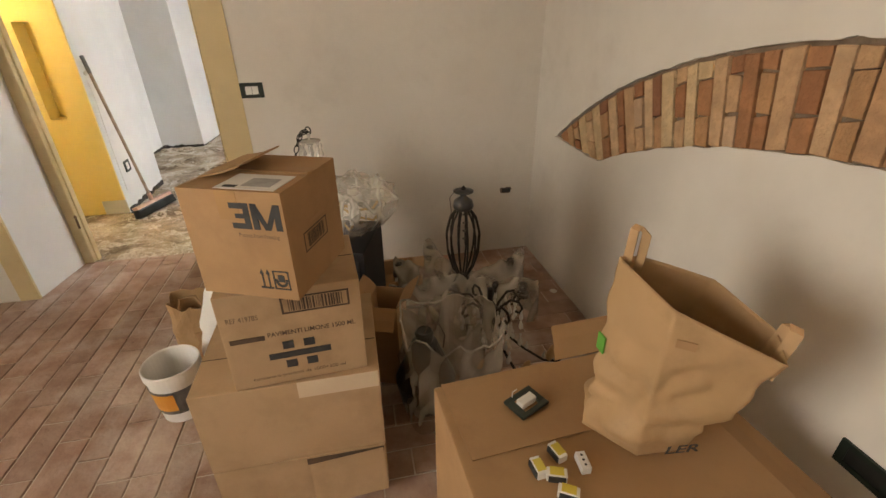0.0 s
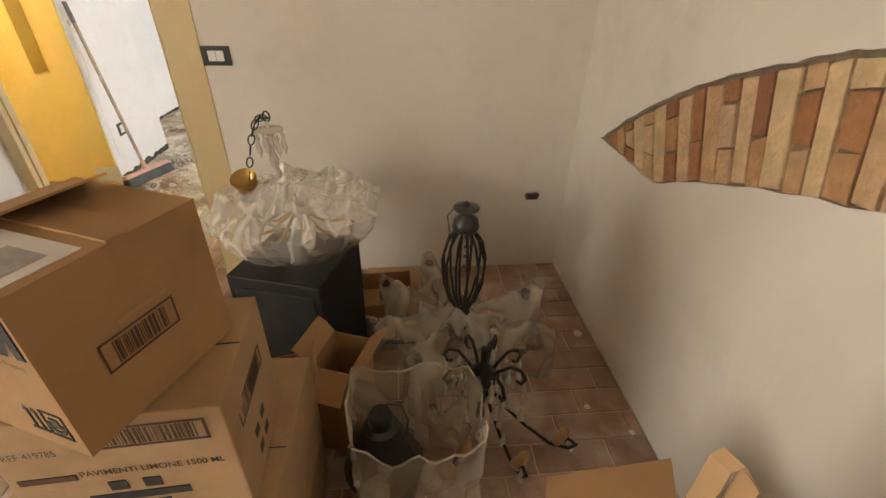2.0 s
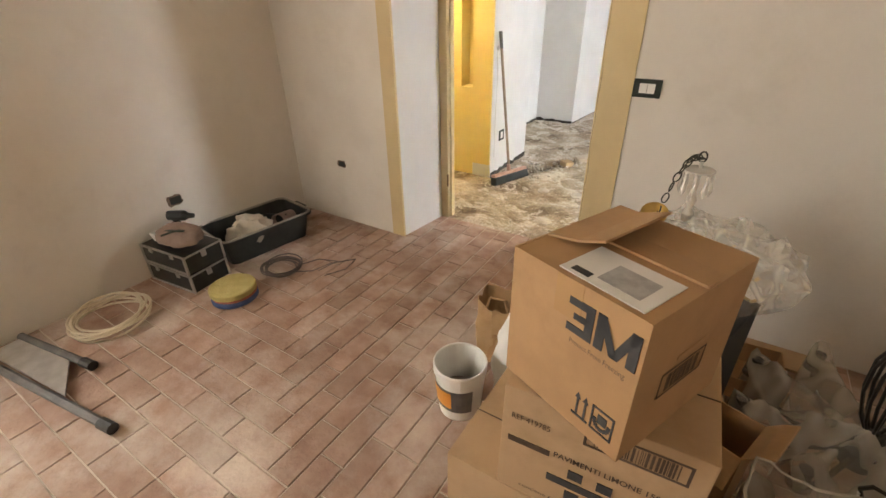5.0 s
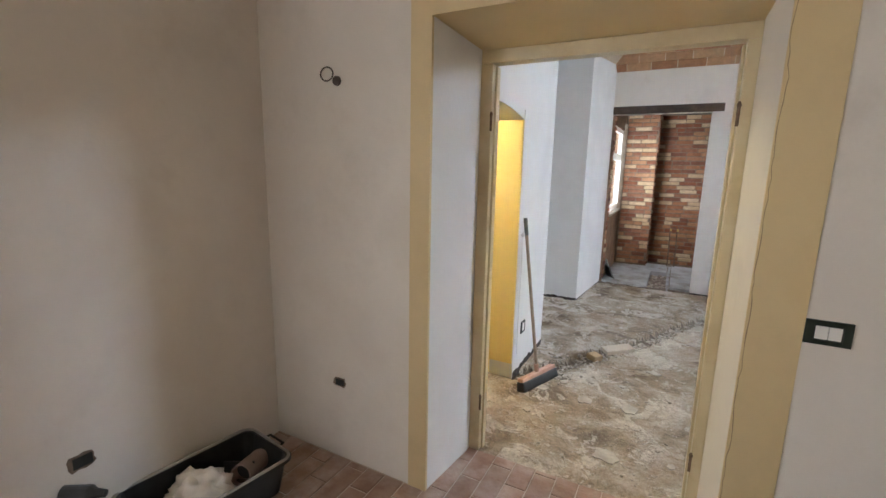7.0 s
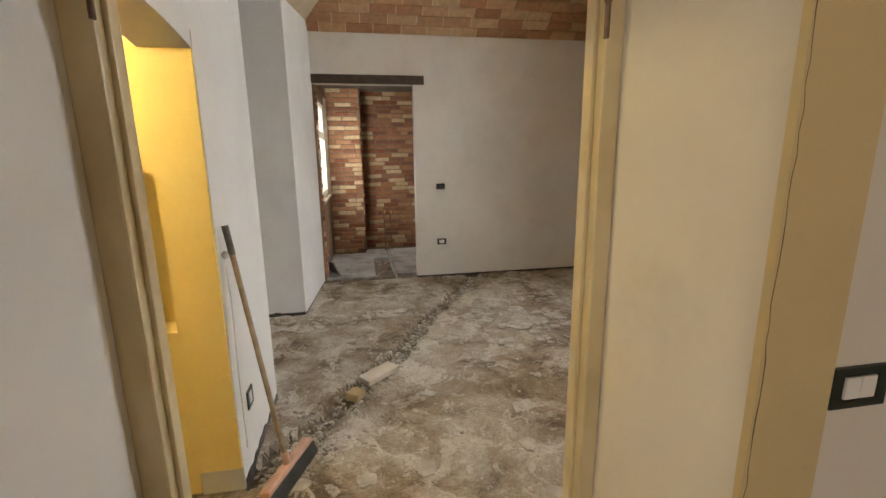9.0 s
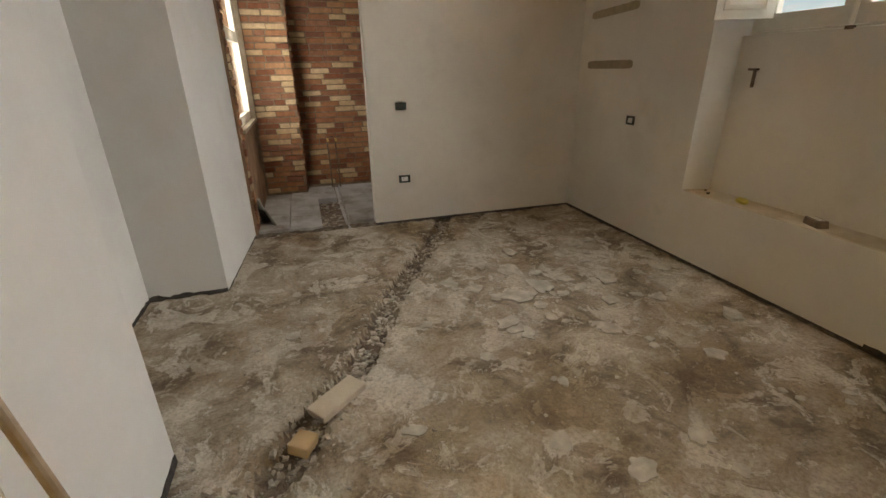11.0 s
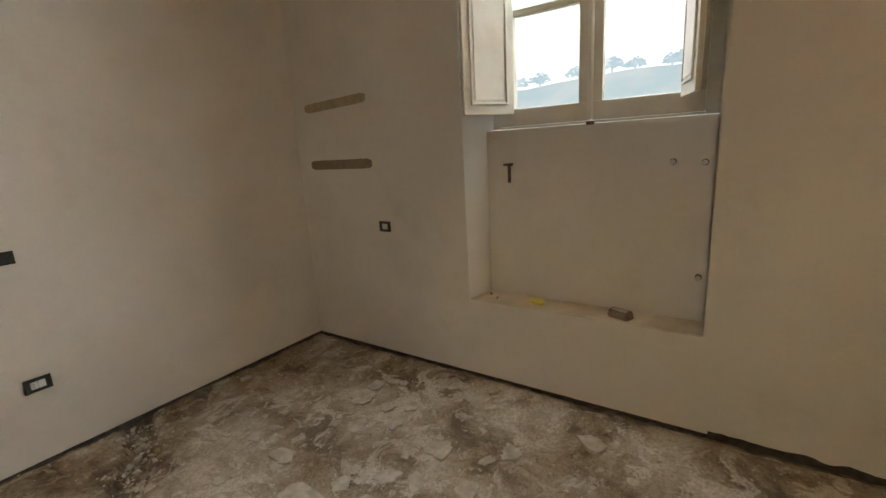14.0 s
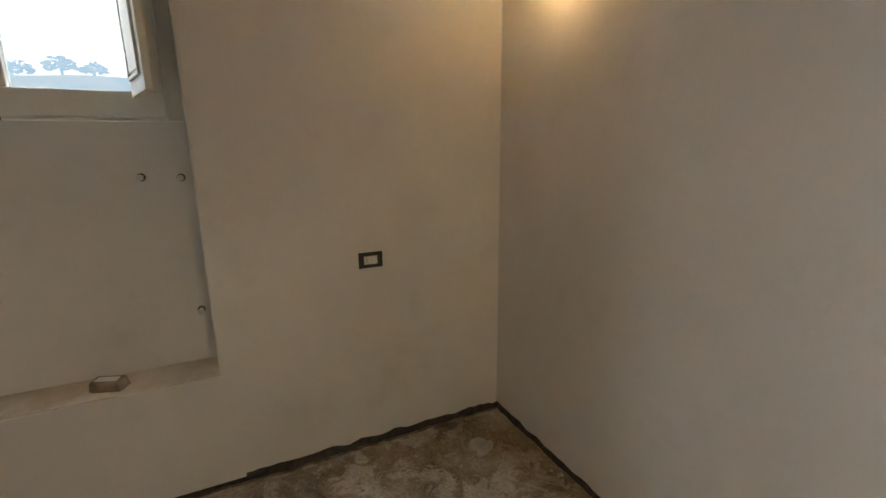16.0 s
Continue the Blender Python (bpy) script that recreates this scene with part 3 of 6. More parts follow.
def tilted_flap(a, b, out, thick=0.004):
    """A cardboard flap: hinge from a to b, leaf reaching out by the vector out."""
    a, b, out = Vector(a), Vector(b), Vector(out)
    n = (b - a).cross(out).normalized() * thick
    bm = bmesh.new()
    mid = out * 0.55 + n * 1.2
    lo = [bm.verts.new(p) for p in (a, b, b + mid, a + mid, b + out, a + out)]
    hi = [bm.verts.new(v.co + n) for v in lo]
    for q in ((0, 1, 2, 3), (3, 2, 4, 5)):
        bm.faces.new([lo[k] for k in q])
        bm.faces.new([hi[k] for k in q][::-1])
    ring = (0, 1, 2, 4, 5, 3)
    for i in range(6):
        p, q = ring[i], ring[(i + 1) % 6]
        bm.faces.new((lo[p], lo[q], hi[q], hi[p]))
    bmesh.ops.recalc_face_normals(bm, faces=bm.faces)
    return bm


LABEL = mat("shipping_label_paper", (0.66, 0.64, 0.60), (0.72, 0.70, 0.66), 8, 0.5, 0.05, 50)
LABEL_GREY = mat("printed_grey_label", (0.32, 0.31, 0.30), (0.42, 0.41, 0.40), 60, 0.6, 0)
CLEAR_TAPE = mat("clear_tape_on_carton", (0.38, 0.23, 0.11), (0.42, 0.26, 0.125), 4, 0.12, 0.1, 40)
TAPE = mat("clear_tape", (0.62, 0.50, 0.36), (0.66, 0.55, 0.40), 8, 0.25, 0.05, 40)

# lowest carton, torn open in front
box_e = carton("cardboard_box", (-0.094, 1.03, 0, ), 0.515, 0.40, 0.20, CARD_PALE, "large pale cardboard box torn open at the bottom of the stack")
part("torn_flap", tilted_flap((0.02, -0.004, 0.165), (0.25, -0.004, 0.185), (0.004, -0.03, -0.16)), CARD_PALE, box_e)
# Flat dark strip on the closed front paints the shade of a torn slot.
part("opening", boxbm(0.015, 0.252, -0.002, 0.003, 0.165, 0.190), INK_BROWN, box_e, "dark strip painting the shade inside a torn slot")
box_c = carton("cardboard_box", (-0.092, 1.03, 0.20), 0.515, 0.42, 0.305, CARD_PALE, "wide plain pale cardboard box in the stack")
part("tape", boxbm(0.03, 0.256, -0.0012, 0.0, 0.245, 0.302), TAPE, box_c, "glossy clear packing tape")
part("seam", boxbm(-0.256, 0.256, 0.15, 0.153, 0.301, 0.3018), INK_BROWN, box_c)
part("label", boxbm(0.2575, 0.2585, 0.20, 0.29, 0.14, 0.27), LABEL, box_c, "small white paper label")

# cleaning-product carton
box_b = carton("cardboard_box", (-0.040, 1.040, 0.505), 0.355, 0.28, 0.30, CARD_PALE, "pale printed cardboard box of bottled floor cleaner", yaw=3.5)
flat_text("REF 419785", 0.021, face_front(-0.118, 0.225), INK_BROWN, box_b, width=0.075)
bars(face_front(0.065, 0.248), 0.135, 0.036, 3, INK_BROWN, box_b, frame_w=0.005)
flat_text("PAVIMENTI LIMONE 1500 ML", 0.020, face_front(0.045, 0.165), INK_BROWN, box_b, width=0.225, bold=0.0003)
part("logo_bar", boxbm(-0.16, -0.075, -0.0016, 0, 0.152, 0.166), INK_BROWN, box_b)
for x in (-0.022, 0.032):
    for z in (0.062, 0.125):
        part("logo_square", boxbm(x - 0.014, x + 0.014, -0.0016, 0, z - 0.012, z + 0.012), INK, box_b)
part("logo_bar", boxbm(-0.075, 0.085, -0.0018, 0, 0.084, 0.103), INK, box_b)
flat_text("contiene 6 prodotti da 1000+500 ml", 0.017, face_front(-0.005, 0.028), INK_BROWN, box_b, width=0.245)
bars(face_side(0.1775, 0.13, 0.20), 0.13, 0.034, 5, INK_BROWN, box_b, frame_w=0.005)
flat_text("REF 419785", 0.018, face_side(0.1775, 0.06, 0.255), INK_BROWN, box_b, width=0.06)
for y in (0.10, 0.145):
    for z in (0.05, 0.10):
        part("logo_square", boxbm(0.1775, 0.179, y - 0.012, y + 0.012, z - 0.011, z + 0.011), INK, box_b)
part("seam", boxbm(-0.177, 0.177, 0.138, 0.141, 0.2965, 0.2975), INK_BROWN, box_b)

# topmost carton with lifted flap
A = Matrix.Translation((0.0, 0.97, 0.806)) @ Matrix.Rotation(radians(-22.8), 4, 'Z')
box_a = thing("cardboard_box", A, "brown cardboard box with black print and a lifted top flap", "cardboard box", "stack of cardboard boxes")
WA, DA, HA = 0.25, 0.277, 0.268
for q in ((-WA, 0, 0, 0.004), (-WA, 0, DA - 0.004, DA), (-WA, -WA + 0.004, 0.004, DA - 0.004), (-0.004, 0, 0.004, DA - 0.004)):
    part("side_panel", boxbm(*q, 0, HA), CARD, box_a)
part("bottom_panel", boxbm(-WA + 0.004, -0.004, 0.004, DA - 0.004, 0, 0.005), CARD, box_a)
part("flap", boxbm(-WA + 0.003, -0.003, 0.003, 0.135, HA - 0.006, HA - 0.001), CARD, box_a)
bm = tilted_flap((-WA + 0.002, DA - 0.004, HA), (-0.002, DA - 0.004, HA), (0, -0.142, 0.004))
part("flap", bm, CARD, box_a)
part("flap", tilted_flap((-WA + 0.006, 0.07, HA + 0.004), (-WA + 0.006, DA - 0.03, HA + 0.004), (0.105, 0.01, 0.028)), CARD, box_a, "curled loose cardboard flap")
part("label", boxbm(-0.165, -0.02, 0.012, 0.112, HA - 0.001, HA + 0.0006), LABEL, box_a, "white printed shipping label")
part("label_print", boxbm(-0.11, -0.04, 0.03, 0.085, HA + 0.0006, HA + 0.0012), LABEL_GREY, box_a)
part("label_print", boxbm(-0.15, -0.118, 0.02, 0.034, HA + 0.0006, HA + 0.0012), INK, box_a)
flat_text("Protect From Freezing", 0.014, face_front(-0.068, 0.164), INK_BROWN, box_a, width=0.098)
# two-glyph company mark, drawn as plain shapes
bm = bmesh.new()
for q in ((-0.127, -0.081, 0.228, 0.241), (-0.116, -0.081, 0.205, 0.216), (-0.127, -0.081, 0.180, 0.193), (-0.095, -0.081, 0.193, 0.228)):
    bx(bm, q[0], q[1], -0.0014, 0, q[2], q[3])
for q in ((-0.076, -0.061, 0.180, 0.241), (-0.022, -0.007, 0.180, 0.241)):
    bx(bm, q[0], q[1], -0.0014, 0, q[2], q[3])
for k in (-1, 1):
    v = [bm.verts.new((-0.0415 + k * dx, -0.0014, z)) for dx, z in ((0.02, 0.241), (0.034, 0.241), (0.007, 0.180), (-0.007, 0.180))]
    bm.faces.new(v)
part("logo", bm, INK, box_a, "dark grey printed company mark")
bm = bmesh.new()
for x in (-0.083, -0.068):
    bx(bm, x - 0.0018, x + 0.0018, -0.0014, 0, 0.032, 0.068)
    v = [bm.verts.new((x + dx, -0.0014, z)) for dx, z in ((-0.006, 0.066), (0.006, 0.066), (0, 0.08))]
    bm.faces.new(v)
bx(bm, -0.092, -0.06, -0.0014, 0, 0.027, 0.031)
for q in ((-0.056, -0.016, 0.074, 0.077), (-0.056, -0.016, 0.027, 0.030), (-0.056, -0.053, 0.027, 0.077), (-0.019, -0.016, 0.027, 0.077)):
    bx(bm, q[0], q[1], -0.0014, 0, q[2], q[3])
for k in range(9):
    a = math.pi * (1 + k / 8)
    bx(bm, -0.036 + 0.013 * math.cos(a) - 0.003, -0.036 + 0.013 * math.cos(a) + 0.003, -0.0014, 0, 0.052 + 0.015 * math.sin(a) - 0.003, 0.052 + 0.015 * math.sin(a) + 0.003)
bx(bm, -0.044, -0.028, -0.0014, 0, 0.048, 0.066)
part("handling_mark", bm, INK, box_a)
part("tape", boxbm(-0.155, -0.105, -0.0010, 0, 0.20, HA), CLEAR_TAPE, box_a, "strip of shiny clear tape")
bars(face_side(0, 0.125, 0.12), 0.085, 0.036, 8, INK_BROWN, box_a, frame_w=0.003, n=24)
part("print_smudge", boxbm(0, 0.001, 0.10, 0.185, 0.155, 0.163), CARD_DARK, box_a)

# open carton nearest the arch wall, with flaps folded out
D = Matrix.Translation((0.35, 0.30, 0)) @ Matrix.Rotation(radians(4), 4, 'Z')
box_d = thing("cardboard_box", D, "large brown cardboard box with folded-out flaps", "cardboard box")
part("body", boxbm(0, 0.64, 0, 0.62, 0, 0.512, 0.004), CARD, box_d)
part("flap", tilted_flap((0.02, 0.62, 0.518), (0.34, 0.62, 0.518), (0.005, -0.245, 0.004)), CARD, box_d)
part("flap", tilted_flap((0.36, 0.62, 0.515), (0.62, 0.62, 0.515), (0.03, 0.09, 0.05)), CARD, box_d)
part("flap", tilted_flap((0.64, 0.05, 0.510), (0.64, 0.55, 0.510), (0.10, 0, -0.03)), CARD, box_d)

PAPER = mat("kraft_paper", (0.42, 0.27, 0.13), (0.46, 0.30, 0.155), 5, 0.75, 0.15, 50, c3=(0.38, 0.24, 0.115), scale3=8)
GREEN_INK = mat("green_print", (0.10, 0.32, 0.04), (0.13, 0.38, 0.06), 10, 0.7, 0)
IRON = mat("dark_wrought_iron", (0.012, 0.011, 0.010), (0.03, 0.026, 0.022), 30, 0.5, 0.2, 90, metal=0.3)
CAP_IRON = mat("grey_painted_iron", (0.04, 0.042, 0.045), (0.07, 0.07, 0.072), 20, 0.35, 0.1, 60, metal=0.4)
BRASS = mat("aged_brass", (0.42, 0.27, 0.08), (0.55, 0.37, 0.13), 15, 0.3, 0.05, 60, metal=1.0)


def film_mat(name, c1, c2, thin, thick, scale, stretch, width, rough, bump):
    """Thin plastic film: see-through where smooth, milky along its creases to paint in their highlights."""
    m = mat(name, c1, c2, 5, rough, 0)
    n, L = m.node_tree.nodes, m.node_tree.links
    b = n["Principled BSDF"]
    g = n.new("ShaderNodeNewGeometry")
    mp = n.new("ShaderNodeMapping")
    mp.inputs["Scale"].default_value = stretch
    mp.inputs["Rotation"].default_value = (0.2, 0.3, 0.9)
    L.new(g.outputs["Position"], mp.inputs["Vector"])
    ns = n.new("ShaderNodeTexNoise")
    ns.inputs["Scale"].default_value, ns.inputs["Detail"].default_value = scale, 1.0
    L.new(mp.outputs["Vector"], ns.inputs["Vector"])
    d = n.new("ShaderNodeMath")
    d.operation = 'SUBTRACT'
    d.inputs[1].default_value = 0.5
    L.new(ns.outputs["Fac"], d.inputs[0])
    ab = n.new("ShaderNodeMath")
    ab.operation = 'ABSOLUTE'
    L.new(d.outputs[0], ab.inputs[0])
    mr = n.new("ShaderNodeMapRange")
    mr.interpolation_type = 'SMOOTHSTEP'
    mr.inputs["From Min"].default_value, mr.inputs["From Max"].default_value = 0.0, width
    mr.inputs["To Min"].default_value, mr.inputs["To Max"].default_value = thick, thin
    L.new(ab.outputs[0], mr.inputs["Value"])
    L.new(mr.outputs["Result"], b.inputs["Alpha"])
    bp = n.new("ShaderNodeBump")
    bp.inputs["Strength"].default_value, bp.inputs["Distance"].default_value = bump, 0.02
    L.new(ns.outputs["Fac"], bp.inputs["Height"])
    L.new(bp.outputs["Normal"], b.inputs["Normal"])
    return m


FILM = film_mat("milky_plastic_film", (0.66, 0.61, 0.52), (0.74, 0.69, 0.60), 0.27, 0.52, 6.0, (1, 1, 0.45), 0.12, 0.22, 0.9)
RIM_FILM = film_mat("folded_film_rim", (0.70, 0.65, 0.56), (0.78, 0.73, 0.64), 0.35, 0.6, 8, (1, 1, 1), 0.15, 0.3, 0.4)
CLEAR_FILM = film_mat("clear_wrinkled_film", (0.78, 0.75, 0.68), (0.86, 0.83, 0.76), 0.32, 0.60, 7, (1.7, 0.6, 0.7), 0.06, 0.15, 0.4)
CRYSTAL = mat("cut_crystal", (0.88, 0.85, 0.78), (0.93, 0.90, 0.84), 5, 0.05, 0, trans=0.4)
CANDLE = mat("candle_sleeve", (0.70, 0.67, 0.60), (0.76, 0.73, 0.66), 8, 0.4, 0.05, 60)
TAN_GLASS = mat("amber_candle_sleeve", (0.42, 0.25, 0.11), (0.50, 0.32, 0.16), 8, 0.35, 0.1, 60)
CLOTH = mat("cream_cloth", (0.58, 0.52, 0.42), (0.66, 0.60, 0.50), 9, 0.95, 0.5, 120, bump_dist=0.006)
DUST_BAG = mat("dusty_brown_bag", (0.22, 0.15, 0.12), (0.30, 0.22, 0.18), 8, 0.7, 0.4, 60)
ALU = mat("brushed_aluminium", (0.5, 0.49, 0.47), (0.6, 0.59, 0.57), 20, 0.4, 0.15, 80, metal=0.8)
GREY_METAL = mat("grey_painted_metal", (0.10, 0.10, 0.10), (0.16, 0.155, 0.15), 14, 0.5, 0.2, 60, metal=0.3)
YELLOW_PAD = mat("yellow_sponge", (0.42, 0.36, 0.13), (0.50, 0.43, 0.18), 20, 0.95, 0.8, 90, bump_dist=0.006)
BLUE_PAD = mat("blue_abrasive_pad", (0.04, 0.07, 0.17), (0.07, 0.11, 0.24), 20, 0.95, 0.8, 90, bump_dist=0.006)
RED_PAD = mat("red_abrasive_pad", (0.30, 0.10, 0.06), (0.38, 0.15, 0.09), 20, 0.95, 0.8, 90)
HOSE = mat("translucent_hose", (0.60, 0.52, 0.38), (0.68, 0.60, 0.46), 8, 0.3, 0.05, 60)
CABLE = mat("dark_cable", (0.05, 0.035, 0.03), (0.09, 0.07, 0.06), 20, 0.6, 0.1, 60)
ORANGE_PRINT = mat("orange_print", (0.62, 0.24, 0.03), (0.70, 0.34, 0.06), 10, 0.5, 0)
YELLOW_PRINT = mat("yellow_print", (0.62, 0.50, 0.06), (0.70, 0.58, 0.12), 10, 0.5, 0)


def grid_sheet(nu, nv, f, closed=False):
    bm = bmesh.new()
    rows = [[bm.verts.new(f(i / (nu if closed else nu - 1), j / (nv - 1))) for i in range(nu)] for j in range(nv)]
    for a, b in zip(rows, rows[1:]):
        for i in range(nu if closed else nu - 1):
            bm.faces.new((a[i], a[(i + 1) % nu], b[(i + 1) % nu], b[i]))
    return bm


def chain(bm, pts, size=0.012, r=0.002):
    for i, p in enumerate(pts):
        p = Vector(p)
        q = Vector(pts[min(i + 1, len(pts) - 1)]) - Vector(pts[max(i - 1, 0)])
        rot = q.to_track_quat('X', 'Z').to_matrix().to_4x4() @ Matrix.Rotation(radians(90 * (i % 2)), 4, 'X')
        ring = [Matrix.Translation(p) @ rot @ Vector((size * math.cos(a), size * 0.55 * math.sin(a), 0)) for a in (k * math.pi / 5 for k in range(10))]
        tube(bm, ring, r, 5, True)
    return bm


# paper carrier bag on the open carton
def paper_bag():
    ox, oy, oz = 0.76, 0.68, 0.522
    ob = thing("paper_bag", (ox, oy, oz), "crumpled open brown kraft paper carrier bag on a carton", "paper bag")
    base = [(-0.127, 0.039, 0), (-0.052, -0.071, 0), (0.045, -0.078, 0), (0.12, 0.0, 0), (0.04, 0.11, 0), (-0.06, 0.11, 0)]
    top = [(-0.065, 0.107, 0.415), (-0.06, -0.076, 0.398), (0.085, -0.19, 0.340), (0.122, -0.125, 0.360), (0.105, 0.02, 0.385), (-0.015, 0.10, 0.412)]

    def loop(u, poly):
        k = u * 6 % 6
        i = int(k)
        f = k - i
        f = f * f * (3 - 2 * f) * 0.25 + f * 0.75
        a, b = poly[i], poly[(i + 1) % 6]
        return Vector(a) + (Vector(b) - Vector(a)) * f

    def wall(u, v):
        b, t = loop(u, base), loop(u, top)
        p = b + (t - b) * v
        d = Vector((p.x - 0.01, p.y - 0.01)).normalized()
        q = p * 11 + Vector((3, 1, 2))
        crease = abs(noise.noise(q)) * 0.05 - 0.012 + abs(noise.noise(p * 24)) * 0.016
        k = crease * (1 - v) ** 0.8 * min(1, v * 7) + noise.noise(p * 7) * 0.008 * v
        return (p.x + d.x * k, p.y + d.y * k, p.z)
    bm = grid_sheet(132, 44, wall, True)
    bm.verts.ensure_lookup_table()
    bm.faces.new([bm.verts[k] for k in range(131, -1, -1)])
    body = part("body", bm, PAPER, ob, smooth=True)
    body.modifiers.new("thickness", 'SOLIDIFY').thickness = 0.0012
    for pts in ([(-0.055, 0.095, 0.36), (-0.040, 0.105, 0.475), (-0.030, 0.105, 0.485), (-0.020, 0.09, 0.47), (-0.028, 0.085, 0.36)],
                [(0.085, -0.165, 0.29), (0.112, -0.165, 0.385), (0.120, -0.155, 0.392), (0.124, -0.14, 0.38), (0.108, -0.13, 0.30)]):
        bm = bmesh.new()
        prev = None
        for p in pts:
            row = [bm.verts.new((p[0] + k * 0.35, p[1] - k, p[2])) for k in (-0.010, 0.010)]
            if prev:
                bm.faces.new((prev[0], prev[1], row[1], row[0]))
            prev = row
        h = part("handle", bm, PAPER, ob, "folded flat paper handle")
        h.modifiers.new("thickness", 'SOLIDIFY').thickness = 0.002
    flat_text("LER", 0.040, Matrix.Translation((0.012, -0.118, 0.062)) @ Matrix.Rotation(radians(-6), 4, 'Z') @ Matrix.Rotation(radians(98), 4, 'X'), INK, ob, width=0.075, bold=0.001)
    gp = wall(0.985, 0.52)
    part("green_print", boxbm(gp[0] - 0.005, gp[0] - 0.001, gp[1] - 0.022, gp[1] + 0.006, gp[2] - 0.022, gp[2] + 0.022, 0.001), GREEN_INK, ob)
    tp = wall(0.20, 0.86)
    tm = boxbm(-0.017, 0.017, -0.0006, 0.0006, -0.009, 0.009)
    tm.transform(Matrix.Translation((tp[0] - 0.003, tp[1] - 0.005, tp[2])) @ Matrix.Rotation(radians(-38), 4, 'Z'))
    part("tape_mark", tm, CARD_DARK, ob)
    return ob


paper_bag()


def wall_device():
    ob = thing("switch_frame", (0.522, 0.80, 0.527), "dark green plastic mounting frame with a white switch", "switch", yaw=25)
    bm = bmesh.new()
    for q in ((-0.045, 0.045, -0.035, -0.022), (-0.045, 0.045, 0.022, 0.035), (-0.045, -0.025, -0.022, 0.022), (0.025, 0.045, -0.022, 0.022)):
        bx(bm, *q, 0, 0.009, 0.002)
    part("frame", bm, GREEN_PLASTIC, ob)
    part("rocker", boxbm(-0.024, 0.024, -0.012, 0.012, 0.002, 0.02, 0.003), WHITE_PLASTIC, ob)
    part("wire", tube(bmesh.new(), [(-0.02, 0.03, 0.006), (-0.015, 0.035, 0.02), (-0.005, 0.03, 0.028)], 0.0015, 6), WHITE_PLASTIC, ob)


wall_device()


def socket_module(x, y, yaw, kind):
    ob = thing("socket_module", (x, y + 0.015, 0.513), "loose white and yellow labelled socket module" if kind else "loose white socket module with three holes", "socket module", "loose socket modules", yaw)
    part("body", boxbm(-0.011, 0.011, -0.022, 0.022, 0, 0.020, 0.002), WHITE_PLASTIC, ob)
    if kind:
        part("sticker", boxbm(-0.008, 0.0118, -0.015, 0.015, 0.008, 0.0206), YELLOW_PRINT, ob, "yellow printed sticker")
        part("back", boxbm(-0.014, -0.011, -0.018, 0.018, 0.002, 0.018), BLACK_PLASTIC, ob)
    else:
        for k in (-0.012, 0, 0.012):
            part("hole", lathe(bmesh.new(), [(0.0028, 0), (0.0028, 0.0008)], 10, Matrix.Translation((0, k, 0.0198))), BLACK_PLASTIC, ob)


for q in ((0.584, 0.603, -5, 0), (0.540, 0.640, 15, 1), (0.483, 0.612, 5, 1), (0.515, 0.588, 70, 1), (0.522, 0.545, 60, 1)):
    socket_module(*q)


def bucket():
    ob = thing("bucket", (-0.615, 1.545, 0), "white plastic paint bucket with an orange label", "bucket")
    bm = lathe(bmesh.new(), [(0.082, 0), (0.098, 0.205), (0.103, 0.205), (0.103, 0.235), (0.100, 0.24), (0.095, 0.237), (0.080, 0.008), (0.0, 0.008)], 36)
    part("body", bm, WHITE_PLASTIC, ob, smooth=False)
    bm = bmesh.new()
    for k in range(10):
        a0, a1 = (math.radians(200 + 13 * k), math.radians(200 + 13 * (k + 1)))
        v = [bm.verts.new((r * math.cos(a), r * math.sin(a), z)) for a, r, z in ((a0, 0.0885, 0.05), (a1, 0.0885, 0.05), (a1, 0.0965, 0.165), (a0, 0.0965, 0.165))]
        bm.faces.new(v)
    part("label", bm, GREY_METAL, ob, "grey printed band")
    bm = bmesh.new()
    for k in range(5):
        a0, a1 = (math.radians(225 + 11 * k), math.radians(225 + 11 * (k + 1)))
        v = [bm.verts.new((r * math.cos(a), r * math.sin(a), z)) for a, r, z in ((a0, 0.092, 0.07), (a1, 0.092, 0.07), (a1, 0.0985, 0.155), (a0, 0.0985, 0.155))]
        bm.faces.new(v)
    part("print", bm, ORANGE_PRINT, ob, "orange printed patch")
    part("residue", lathe(bmesh.new(), [(0.086, 0.06), (0.084, 0.075), (0.03, 0.085), (0, 0.08)], 24), RAW, ob, "dark dried residue")


bucket()


def small_paper_bag():
    ob = thing("paper_bag", (-0.62, 1.90, 0), "small torn brown paper bag standing on the floor", "paper bag", yaw=10)

    def f(u, v):
        a = 2 * math.pi * u
        c, s = math.cos(a), math.sin(a)
        k = 1 / max(abs(c), abs(s)) ** 0.7
        rag = 0.06 * noise.noise((c * 2, s * 2, 5)) if v == 1 else 0
        r = 0.095 * k * (1 + 0.12 * noise.noise((c * 3, s * 3, v * 4)))
        return (r * c, r * s * 0.8, 0.30 * v + rag)
    b = part("body", grid_sheet(40, 12, f, True), PAPER, ob)
    b.modifiers.new("thickness", 'SOLIDIFY').thickness = 0.002
    part("filling", lathe(bmesh.new(), [(0.08, 0), (0.08, 0.16), (0, 0.17)], 16), CARD_DARK, ob)
    part("handle", tube(bmesh.new(), [(-0.05, -0.06, 0.27), (-0.03, -0.06, 0.34), (0.03, -0.06, 0.34), (0.05, -0.06, 0.27)], 0.006, 6), PAPER, ob)


small_paper_bag()


